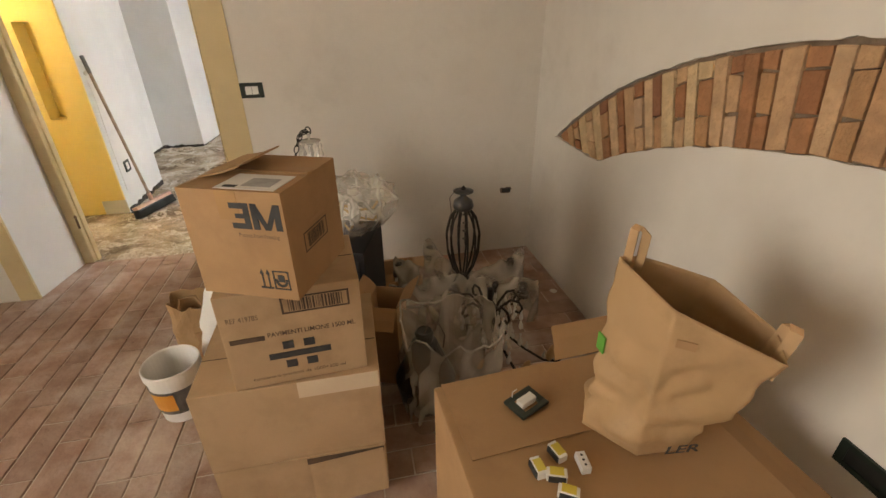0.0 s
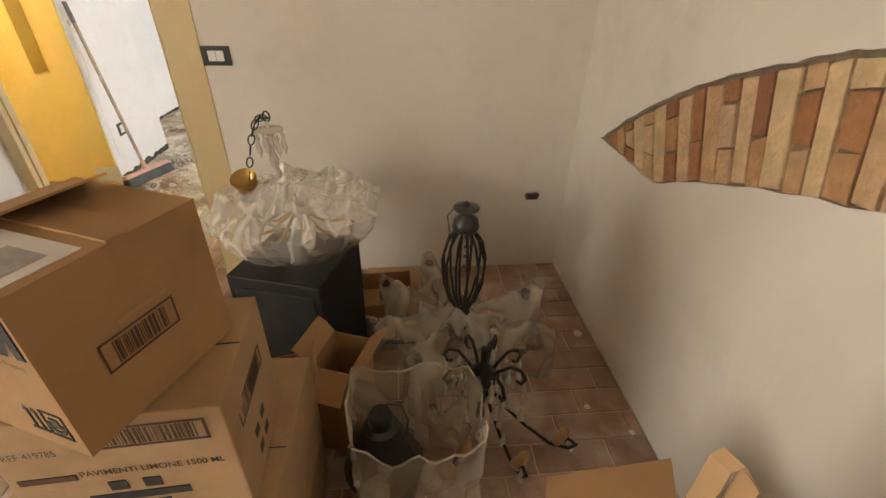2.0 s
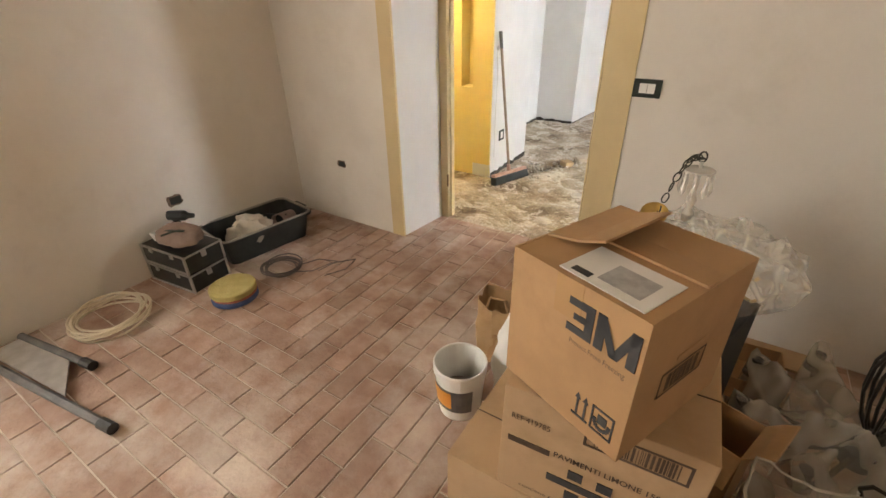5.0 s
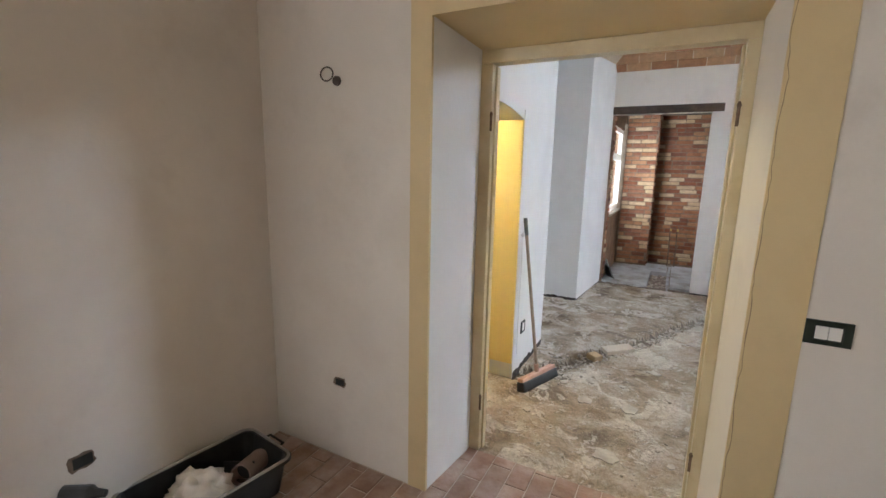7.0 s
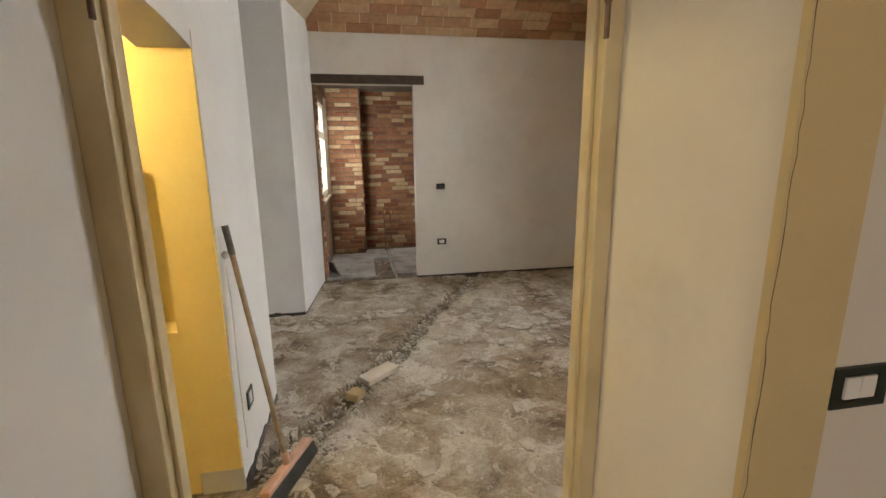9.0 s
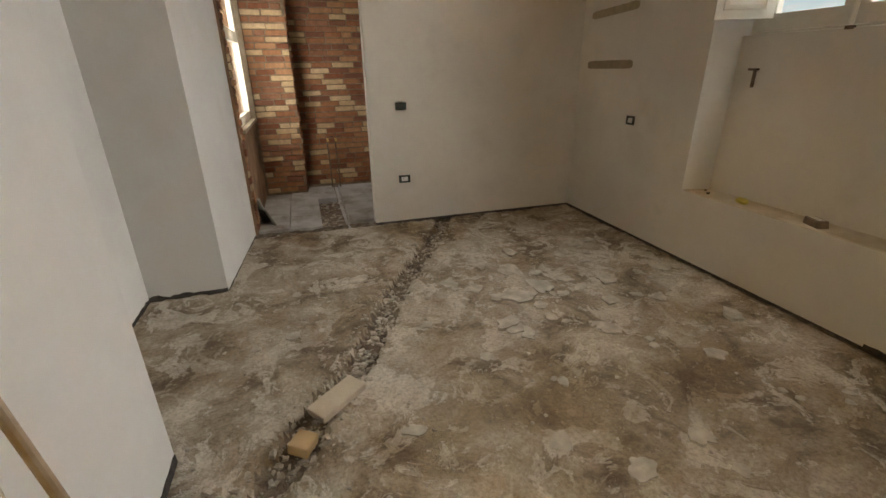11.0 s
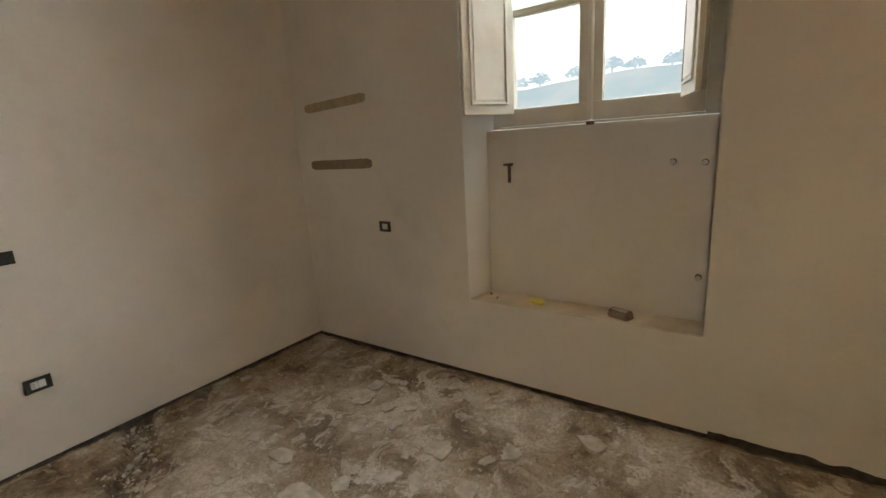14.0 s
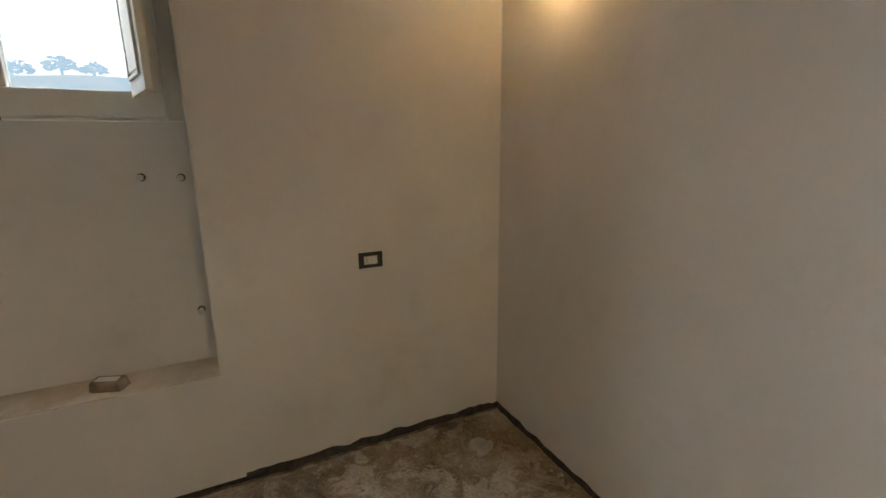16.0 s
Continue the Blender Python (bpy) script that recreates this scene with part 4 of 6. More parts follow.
def white_sack():
    ob = thing("plastic_sack", (-0.40, 1.72, 0), "white crumpled plastic sack behind the boxes", "sack")

    def f(u, v):
        a = 2 * math.pi * u
        r = (0.14 * (1 - v ** 3) + 0.01) * (1 + 0.2 * noise.noise((math.cos(a) * 3, math.sin(a) * 3, v * 5)))
        return (r * math.cos(a), r * math.sin(a) * 0.7, 0.55 * v)
    part("body", grid_sheet(32, 20, f, True), WHITE_PLASTIC, ob, smooth=True)


white_sack()


def loudspeaker():
    ob = thing("loudspeaker_cabinet", (0.0, 1.76, 0), "black wooden loudspeaker cabinet standing on the floor", "cabinet", yaw=-17)
    BLACK_WOOD = mat("black_laminate", (0.006, 0.006, 0.007), (0.011, 0.011, 0.012), 8, 0.6, 0.1, 50)
    bm = boxbm(-0.165, 0.165, 0, 0.34, 0, 0.53, 0.006)
    part("body", bm, BLACK_WOOD, ob)
    part("grille", boxbm(-0.14, 0.14, -0.006, 0, 0.03, 0.49, 0.004), BLACK_PLASTIC, ob)


loudspeaker()


def wrapped_chandelier():
    ob = thing("chandelier", (0.045, 2.04, 0.532), "crystal chandelier wrapped in clear wrinkled film on the cabinet", "chandelier")
    R = 0.30
    cand = [(R * 0.80 * math.cos(a), R * 0.80 * math.sin(a)) for a in (math.radians(20 + 45 * k) for k in range(8))]

    def f(u, v):
        a = 2 * math.pi * u
        out = R * (1 + 0.05 * math.cos(8 * a - 2.8) + 0.06 * noise.noise((math.cos(a) * 3, math.sin(a) * 3, 0)))
        if v < 0.72:
            r = out * v / 0.72
            z = 0.145 + 0.075 * (1 - v / 0.72) ** 1.3
        else:
            w = (v - 0.72) / 0.28
            r = out * (1 - 0.30 * w * w)
            z = 0.145 * (1 - w) + 0.004 * w
        x, y = r * math.cos(a), r * math.sin(a)
        if v < 0.8:
            for cx, cy in cand:
                d = math.hypot(x - cx, y - cy)
                z += 0.05 * math.exp(-(d / 0.03) ** 2)
            z += noise.noise((x * 14, y * 14, 2)) * 0.026 + abs(noise.noise((x * 34, y * 12, 4))) * 0.026
        return (x, y, z + 0.004)
    part("film", grid_sheet(52, 20, f, True), CLEAR_FILM, ob, "clear wrinkled plastic film")
    for cx, cy in cand:
        part("candle", lathe(bmesh.new(), [(0.013, 0.09), (0.013, 0.185), (0.008, 0.19)], 12, Matrix.Translation((cx, cy, 0))), CANDLE, ob, "white candle sleeve")
        part("arm", tube(bmesh.new(), [(0.02 * cx, 0.02 * cy, 0.12), (cx * 0.4, cy * 0.4, 0.05), (cx * 0.8, cy * 0.8, 0.04), (cx, cy, 0.09)], 0.006, 6), BRASS, ob)
    for k in range(9):
        a = k * 2.4
        p = [(0.05 * math.cos(a), 0.05 * math.sin(a), 0.215), (0.18 * math.cos(a + .2), 0.18 * math.sin(a + .2), 0.185), (0.29 * math.cos(a + .3), 0.29 * math.sin(a + .3), 0.15)]
        part("film_fold", tube(bmesh.new(), p, [0.001, 0.004, 0.001], 6), CLEAR_FILM, ob)
    st = (-0.075, 0.10)
    part("stem", lathe(bmesh.new(), [(0.012, 0.18), (0.02, 0.22), (0.008, 0.24), (0.018, 0.27), (0.008, 0.30), (0.01, 0.36), (0.024, 0.375), (0.006, 0.385), (0.006, 0.41)], 16, Matrix.Translation((*st, 0))), CRYSTAL, ob, "clear glass stem")
    part("rod", tube(bmesh.new(), [(*st, 0.19), (*st, 0.40)], 0.005, 8), BRASS, ob)
    part("crown", lathe(bmesh.new(), [(0.01, 0.372), (0.05, 0.378), (0.05, 0.382), (0.01, 0.386)], 20, Matrix.Translation((*st, 0))), CRYSTAL, ob)
    for k in range(8):
        a = k * math.pi / 4
        x, y = st[0] + 0.046 * math.cos(a), st[1] + 0.046 * math.sin(a)
        part("crystal_drop", lathe(bmesh.new(), [(0.001, 0.372), (0.007, 0.36), (0.003, 0.345), (0.010, 0.315), (0.001, 0.29)], 8, Matrix.Translation((x, y, 0))), CRYSTAL, ob)
    part("hook", tube(bmesh.new(), [(st[0] + 0.012 * math.cos(a), st[1], 0.425 + 0.018 * math.sin(a)) for a in (k * math.pi / 5 for k in range(10))], 0.003, 6, True), IRON, ob)
    pts = [(st[0] - 0.09 * t - 0.01, st[1] - 0.03 * t, 0.42 - 0.30 * t * t + 0.04 * t) for t in (k / 9 for k in range(10))]
    for k, p in enumerate(pts):
        q = pts[min(k + 1, 9)]
        link = chain(bmesh.new(), [(0, 0, 0)], 0.019, 0.0026)
        link.transform(Matrix.Translation(p) @ (Vector(q) - Vector(pts[max(k - 1, 0)])).to_track_quat('X', 'Z').to_matrix().to_4x4() @ Matrix.Rotation(radians(90 * (k % 2)), 4, 'X'))
        part("chain_link", link, IRON, ob, "dark iron chain link")
    part("ceiling_cup", lathe(bmesh.new(), [(0.0, 0.0), (0.012, 0.0), (0.035, 0.02), (0.042, 0.05), (0.046, 0.07), (0.044, 0.07), (0.03, 0.025)], 20, Matrix.Translation((st[0] - 0.10, st[1] - 0.03, 0.165)) @ Matrix.Rotation(0.5, 4, 'X')), BRASS, ob, "polished brass ceiling cup", smooth=True)


wrapped_chandelier()


def lantern_chandelier():
    ob = thing("chandelier", (0.66, 2.0, 0), "dark iron cage chandelier with arms under milky plastic film", "chandelier")
    part("cap", lathe(bmesh.new(), [(0.0, 0.668), (0.02, 0.668), (0.05, 0.663), (0.048, 0.658), (0.014, 0.648), (0.016, 0.635), (0.045, 0.615), (0.052, 0.585), (0.046, 0.572), (0.0, 0.57)], 28), CAP_IRON, ob, smooth=True)
    part("finial", lathe(bmesh.new(), [(0.01, 0.665), (0.012, 0.678), (0, 0.69)], 10), IRON, ob)
    for k in range(12):
        a = k * math.pi / 6
        prof = [(0.028, 0.575), (0.066, 0.52), (0.086, 0.44), (0.080, 0.34), (0.055, 0.25), (0.022, 0.19)]
        part("cage_bar", tube(bmesh.new(), [(r * math.cos(a + 0.25 * (0.575 - z)), r * math.sin(a + 0.25 * (0.575 - z)), z) for r, z in prof], 0.0052, 6), IRON, ob)
    for k in range(9):
        part("chain_link", chain(bmesh.new(), [(0.012, 0, 0.56 - 0.022 * k - 0.001 * q) for q in (0,)] , 0.014, 0.0024) if k % 2 else tube(bmesh.new(), [(0.012, 0.0077 * math.sin(t), 0.56 - 0.022 * k + 0.014 * math.cos(t)) for t in (q * math.pi / 5 for q in range(10))], 0.0024, 5, True), IRON, ob)
    part("cord", tube(bmesh.new(), [(0.0, 0, 0.675), (-0.04, -0.02, 0.68), (-0.072, -0.02, 0.64), (-0.06, 0, 0.56), (-0.075, 0, 0.48)], 0.0022, 6), CABLE, ob)
    part("hub", lathe(bmesh.new(), [(0.0, 0.04), (0.05, 0.05), (0.06, 0.12), (0.03, 0.19), (0, 0.20)], 20), IRON, ob)
    ends = []
    for k, (ex, ey) in enumerate(((-0.32, 0.19), (-0.36, -0.06), (-0.19, -0.27), (0.275, -0.166), (0.30, 0.093), (-0.115, 0.35))):
        part("arm", tube(bmesh.new(), [(ex * 0.1, ey * 0.1, 0.10), (ex * 0.5, ey * 0.5, 0.04), (ex * 0.9, ey * 0.9, 0.07), (ex, ey, 0.13)], 0.009, 6), IRON, ob)
        part("cup", lathe(bmesh.new(), [(0.012, 0.11), (0.034, 0.125), (0.032, 0.145), (0.020, 0.150), (0.020, 0.20), (0, 0.20)], 14, Matrix.Translation((ex, ey, 0))), IRON, ob, "dark iron candle cup")
        ends.append((ex, ey))

    def f(u, v):
        a = 2 * math.pi * u
        lobe = max(math.exp(-((((a - math.atan2(ey, ex)) + math.pi) % (2 * math.pi) - math.pi) / 0.23) ** 2) for ex, ey in ends)
        out = 0.26 + 0.14 * lobe
        if v < 0.75:
            r = 0.04 + (out - 0.04) * v / 0.75
            z = 0.19 - 0.155 * (1 - lobe) * math.sin(v / 0.75 * 1.5) + 0.035 * lobe * v
        else:
            w = (v - 0.75) / 0.25
            r = out * (1 + 0.03 * w)
            z = (0.035 + 0.19 * lobe) * (1 - w) + 0.004
        x, y = r * math.cos(a), r * math.sin(a)
        return (x, y, max(0.004, z + (noise.noise((x * 9, y * 9, 1)) * 0.05 + abs(noise.noise((x * 15, y * 15, 3))) * 0.05) * min(1, 4 * (1 - v))))
    part("film", grid_sheet(120, 30, f, True), FILM, ob, "milky plastic film", smooth=True)


lantern_chandelier()


def crystal_chandelier():
    ob = thing("chandelier", (0.68, 1.588, 0), "black iron chandelier hung with crystal drops on the floor", "chandelier")
    part("stem", lathe(bmesh.new(), [(0.0, 0.03), (0.02, 0.04), (0.012, 0.09), (0.022, 0.14), (0.034, 0.20), (0.058, 0.235), (0.03, 0.27), (0.012, 0.30), (0.014, 0.36), (0, 0.365)], 16), IRON, ob)
    part("hook", tube(bmesh.new(), [(0.02 + 0.012 * math.cos(t), 0, 0.375 + 0.016 * math.sin(t)) for t in (k * math.pi / 5 for k in range(10))], 0.003, 6, True), IRON, ob)
    drop = lathe(bmesh.new(), [(0.0008, 0.0), (0.004, -0.006), (0.002, -0.012), (0.0085, -0.032), (0.0075, -0.042), (0.0008, -0.05)], 8)
    dm = bpy.data.meshes.new("crystal_drop")
    drop.to_mesh(dm)
    drop.free()
    dm.materials.append(CRYSTAL)
    rnd = random.Random(9)

    def hang(x, y, z, k=1.0):
        d = new("crystal_drop", dm)
        d.parent = ob
        d.matrix_basis = Matrix.Translation((x, y, z)) @ Matrix.Rotation(rnd.uniform(-0.3, 0.3), 4, 'X') @ Matrix.Scale(k, 4)
    for k in range(8):
        a = k * math.pi / 4 + 0.3
        c, s = math.cos(a), math.sin(a)
        pts = [(r * c, r * s, z) for r, z in ((0.02, 0.22), (0.05, 0.275), (0.09, 0.315), (0.125, 0.31), (0.142, 0.28), (0.13, 0.255), (0.112, 0.262))]
        part("upper_arm", tube(bmesh.new(), pts, 0.006, 6), IRON, ob)
        for r, z in ((0.14, 0.277), (0.11, 0.257), (0.085, 0.305), (0.14, 0.235), (0.06, 0.28), (0.10, 0.20)):
            hang(r * c, r * s, z, rnd.uniform(0.9, 1.4))
    for k, (deg, R) in enumerate(((-28, 0.32), (52, 0.17), (112, 0.16), (171, 0.17), (240, 0.21), (293, 0.26))):
        a = radians(deg)
        c, s = math.cos(a), math.sin(a)
        pts = [(r * R * c, r * R * s, z) for r, z in ((0.08, 0.20), (0.25, 0.13), (0.5, 0.07), (0.8, 0.02), (1.0, 0.03), (1.06, 0.06), (0.97, 0.075), (0.93, 0.055))]
        part("lower_arm", tube(bmesh.new(), pts, 0.006, 6), IRON, ob)
        for r, z in ((0.35, 0.16), (0.55, 0.11), (0.8, 0.075), (0.3, 0.19), (0.2, 0.22), (0.45, 0.15), (0.95, 0.07)):
            hang(r * R * c, r * R * s, z, rnd.uniform(1.0, 1.6))
        if k in (0, 4, 5):
            part("candle", lathe(bmesh.new(), [(0.012, 0), (0.020, 0.02), (0.017, 0.065), (0.006, 0.085), (0, 0.086)], 14, Matrix.Translation((R * c * 0.86, R * s * 0.86, 0.03)) @ Matrix.Rotation(0.35, 4, 'Y')), TAN_GLASS, ob, "dusty amber glass candle")
    return ob


crystal_chandelier()


def film_bag():
    ob = thing("plastic_bag", (0.45, 1.34, 0), "open milky plastic bag holding a dark metal lamp", "plastic bag", yaw=6)

    def f(u, v):
        a = 2 * math.pi * u
        c, s = math.cos(a), math.sin(a)
        k = 1 / max(abs(c), abs(s)) ** 0.75
        low = math.sin(math.pi * min(1, v * 0.97 + 0.03))
        fold = 1 + 0.09 * noise.noise((c * 2.0, s * 2.0, v * 2)) + (0.24 * abs(noise.noise((c * 3.5, s * 3.5, v * 2.5))) + 0.10 * noise.noise((c * 9, s * 9, v * 6)) - 0.06) * low
        r = (0.190 - 0.018 * v) * k * fold
        if v > 0.9:
            r *= 1 + 0.5 * (v - 0.9)
        z = 0.395 * v + (0.11 * noise.noise((c * 2.2, s * 2.2, 9)) + 0.03 * s + 0.010 * noise.noise((c * 5, s * 5, 3))) * v * v
        return (r * c, r * s * 0.72, z + 0.003)
    part("film", grid_sheet(54, 14, f, True), FILM, ob, "milky plastic film")
    rim = [f(k / 54, 1) for k in range(54)]
    part("rim_fold", tube(bmesh.new(), rim, [0.003 + 0.003 * abs(noise.noise((k * 0.23, 3, 0))) for k in range(54)], 6, True), RIM_FILM, ob, "folded milky film rim")
    part("lamp_body", lathe(bmesh.new(), [(0.10, 0.0), (0.12, 0.12), (0.07, 0.24), (0.05, 0.29), (0.034, 0.30), (0.036, 0.335), (0.030, 0.345), (0.030, 0.338), (0, 0.33)], 20, Matrix.Translation((-0.095, 0.04, 0.01))), BLACK_PLASTIC, ob, "dark metal lamp body")
    part("cable", tube(bmesh.new(), [(-0.095, 0.04, 0.34), (-0.075, 0.05, 0.375), (-0.035, 0.04, 0.37), (-0.02, 0.02, 0.33), (-0.03, 0.01, 0.28)], 0.003, 6), CABLE, ob)


film_bag()


def open_box(at, w, d, h, yaw, label, mtl=CARD, flaps=True):
    ob = thing("cardboard_box", at, label, "cardboard box", "", yaw)
    for q in ((-w / 2, w / 2, 0, 0.004), (-w / 2, w / 2, d - 0.004, d), (-w / 2, -w / 2 + 0.004, 0.004, d - 0.004), (w / 2 - 0.004, w / 2, 0.004, d - 0.004)):
        part("side_panel", boxbm(*q, 0, h), mtl, ob)
    part("bottom_panel", boxbm(-w / 2 + 0.004, w / 2 - 0.004, 0.004, d - 0.004, 0, 0.004), mtl, ob)
    if not flaps:
        return ob
    part("flap", tilted_flap((-w / 2, 0, h), (-w / 2, d, h), (-0.05, 0, 0.05)), mtl, ob)
    part("flap", tilted_flap((w / 2, d, h), (w / 2, 0, h), (0.06, 0.0, 0.06)), mtl, ob)
    part("flap", tilted_flap((w / 2, 0, h), (-w / 2, 0, h), (0, -0.07, -0.06)), mtl, ob)
    return ob


open_box((0.20, 1.50, 0), 0.13, 0.16, 0.39, -20, "small open cardboard box with splayed flaps")
open_box((0.06, 1.44, 0), 0.12, 0.16, 0.36, 12, "narrow open cardboard box beside the stack")
tagged(part("wood_board", boxbm(0.22, 0.60, 2.45, 2.595, 0, 0.012, 0.002), CARD_PALE), "thin pale board lying along the wall", "board")
open_box((0.34, 2.16, 0), 0.26, 0.26, 0.10, 4, "dark low open cardboard box by the wall", CARD_DARK, False)


# electric plates and holes in the walls
def plate(at, rz, w, h, label, modules=1, holes=False, white=True):
    """A switch or socket plate; its back on the wall, facing local -y."""
    ob = thing("wall_switch" if not holes else "wall_socket", (*at, ), label, "switch" if not holes else "socket", "wall plates", rz)
    bm = bmesh.new()
    f = 0.014
    for q in ((-w / 2, w / 2, -h / 2, -h / 2 + f), (-w / 2, w / 2, h / 2 - f, h / 2), (-w / 2, -w / 2 + f + 0.006, -h / 2 + f, h / 2 - f), (w / 2 - f - 0.006, w / 2, -h / 2 + f, h / 2 - f)):
        bx(bm, q[0], q[1], -0.008, 0, q[2], q[3])
    part("frame", bm, GREEN_PLASTIC, ob)
    iw = w - 2 * f - 0.012
    part("backing", boxbm(-iw / 2, iw / 2, -0.004, 0, -h / 2 + f, h / 2 - f), BLACK_PLASTIC, ob)
    if white:
        n = modules
        for k in range(n):
            x0 = -iw / 2 + 0.004 + k * (iw - 0.008) / n
            part("rocker" if not holes else "outlet", boxbm(x0 + 0.0008, x0 + (iw - 0.008) / n - 0.0008, -0.009, -0.004, -h / 2 + f + 0.003, h / 2 - f - 0.003, 0.0015), WHITE_PLASTIC, ob)
        if holes:
            for k in (-0.008, 0, 0.008):
                part("pin_hole", boxbm(-iw * 0.25 - 0.002, -iw * 0.25 + 0.002, -0.0095, -0.009, k - 0.002, k + 0.002), BLACK_PLASTIC, ob)
    return ob


plate((-0.318, N1 - 0.0005, 1.084), 0, 0.112, 0.074, "dark green wall switch plate with white rockers", 2)
plate((-0.192, N2 - 0.0005, 1.104), 0, 0.10, 0.065, "empty dark wall plate without rockers", white=False)
plate((-0.186, N2 - 0.0005, 0.425), 0, 0.112, 0.074, "dark wall socket plate with white outlets", 2, True)
plate((E2 - 0.0005, 6.48, 0.982), -90, 0.10, 0.074, "dark wall switch plate with a white rocker", 1)
plate((E2 - 0.0005, 3.76, 0.965), -90, 0.115, 0.074, "dark wall socket plate with white outlets", 1, True)
plate((W2 + 0.0005, 4.12, 0.345), 90, 0.09, 0.09, "dark wall socket plate with white outlet", 1, True)
plate((E1 - 0.0005, 0.515, 0.440), -90, 0.125, 0.07, "empty black wall plate", white=False)


def wall_hole(at, rz, w, h, label, seed):
    r = random.Random(seed)
    pts = []
    for k in range(14):
        a = 2 * math.pi * k / 14
        c, s = math.cos(a), math.sin(a)
        m = 1 / max(abs(c), abs(s))
        pts.append((w / 2 * c * m * r.uniform(0.75, 1.0), h / 2 * s * m * r.uniform(0.75, 1.0)))
    bm = prism(bmesh.new(), pts, 0, 0.003)
    bm.transform(Matrix.Rotation(radians(90), 4, 'X'))
    ob = tagged(part("wall_box", bm, RAW), label, "wall box")
    ob.matrix_world = pose(*at, 0, 0, rz)
    bm = boxbm(-w * 0.3, w * 0.36, -0.0045, -0.002, -h * 0.3, h * 0.3, 0.001)
    part("inner", bm, BLACK_PLASTIC, ob)


wall_hole((1.092, N1, 0.42), 0, 0.085, 0.045, "rough empty socket hole in plaster", 1)
wall_hole((-2.209, N1, 0.432), 0, 0.085, 0.055, "rough empty socket hole in plaster", 2)
wall_hole((W1, 1.66, 0.40), 90, 0.10, 0.075, "rough grey empty socket hole in plaster", 3)
ob = thing("wall_wires", (-2.205, N1, 1.92), "curled dark wire ends poking out of the wall", "wires")
part("wire", tube(bmesh.new(), [(-0.02 + 0.037 * math.cos(t), -0.02, 0.03 + 0.03 * math.sin(t)) for t in (k * math.pi / 8 for k in range(16))], 0.0035, 6, True), CABLE, ob)
part("conduit", lathe(bmesh.new(), [(0.022, 0), (0.02, 0.012), (0, 0.012)], 12, Matrix.Translation((0.025, 0, 0)) @ Matrix.Rotation(radians(90), 4, 'X')), CABLE, ob)


# work gear by the west wall
def mortar_tub():
    ob = thing("mortar_tub", (-2.47, 2.02, 0), "black plastic mortar tub full of tools and rags", "tub", yaw=-8)

    def ring(w, d, r, z):
        pts = []
        for sx, sy, a0 in ((1, 1, 0), (-1, 1, 90), (-1, -1, 180), (1, -1, 270)):
            for k in range(5):
                a = math.radians(a0 + 22.5 * k)
                pts.append((sx * (w / 2 - r) + r * math.cos(a), sy * (d / 2 - r) + r * math.sin(a), z))
        return pts
    levels = [ring(0.30, 0.54, 0.04, 0.0), ring(0.355, 0.60, 0.05, 0.165), ring(0.39, 0.64, 0.055, 0.165), ring(0.39, 0.64, 0.055, 0.18), ring(0.345, 0.59, 0.05, 0.18), ring(0.29, 0.53, 0.04, 0.012)]
    bm = bmesh.new()
    rows = [[bm.verts.new(p) for p in l] for l in levels]
    for a, b in zip(rows, rows[1:]):
        for k in range(20):
            bm.faces.new((a[k], a[(k + 1) % 20], b[(k + 1) % 20], b[k]))
    bm.faces.new(rows[0][::-1])
    bm.faces.new(rows[-1])
    part("body", bm, BLACK_PLASTIC, ob)
    RIM = mat("dusty_rim", (0.30, 0.27, 0.23), (0.42, 0.38, 0.33), 12, 0.8, 0.2, 60)
    part("rim_dust", tube(bmesh.new(), [(x, y, 0.182) for x, y, z in ring(0.37, 0.62, 0.052, 0)], 0.008, 6, True), RIM, ob, "dust-covered pale rim")
    for s in (-1, 1):
        part("handle", tube(bmesh.new(), [(-0.06, s * 0.315, 0.17), (-0.055, s * 0.345, 0.172), (0.055, s * 0.345, 0.172), (0.06, s * 0.315, 0.17)], 0.006, 6), BLACK_PLASTIC, ob)


mortar_tub()


def rag():
    ob = thing("rag", (-2.45, 1.95, 0.015), "crumpled cream cloth heaped in the tub", "cloth")

    def f(u, v):
        a, b = 2 * math.pi * u, math.pi * v
        d = Vector((math.sin(b) * math.cos(a), math.sin(b) * math.sin(a), -math.cos(b)))
        k = 1 + 0.45 * noise.noise(d * 2.1 + Vector((3, 1, 0))) + 0.22 * noise.noise(d * 5.3)
        return (d.x * 0.125 * k, d.y * 0.14 * k, 0.10 + d.z * 0.115 * k)
    part("cloth", grid_sheet(48, 30, f, True), CLOTH, ob, smooth=True)


rag()
ob = thing("pipe_offcut", (-2.42, 2.20, 0.07), "dark brown plastic pipe offcut in the tub", "pipe", yaw=25)
bm = lathe(bmesh.new(), [(0.048, -0.1), (0.048, 0.1), (0.043, 0.1), (0.043, -0.1), (0.048, -0.1)], 20)
bm.transform(Matrix.Translation((0, 0, 0.05)) @ Matrix.Rotation(radians(75), 4, 'X'))
part("pipe", bm, DUST_BAG, ob)
ob = thing("hand_float", (-2.44, 2.16, 0.02), "dark wooden plasterer's float standing in the tub", "tool", yaw=30)
part("blade", boxbm(-0.07, 0.07, -0.012, 0, 0, 0.15, 0.003), BLACK_PLASTIC, ob)
part("handle", tube(bmesh.new(), [(-0.05, -0.012, 0.05), (-0.05, -0.05, 0.08), (0.05, -0.05, 0.08), (0.05, -0.012, 0.05)], 0.01, 8), BEAM, ob)


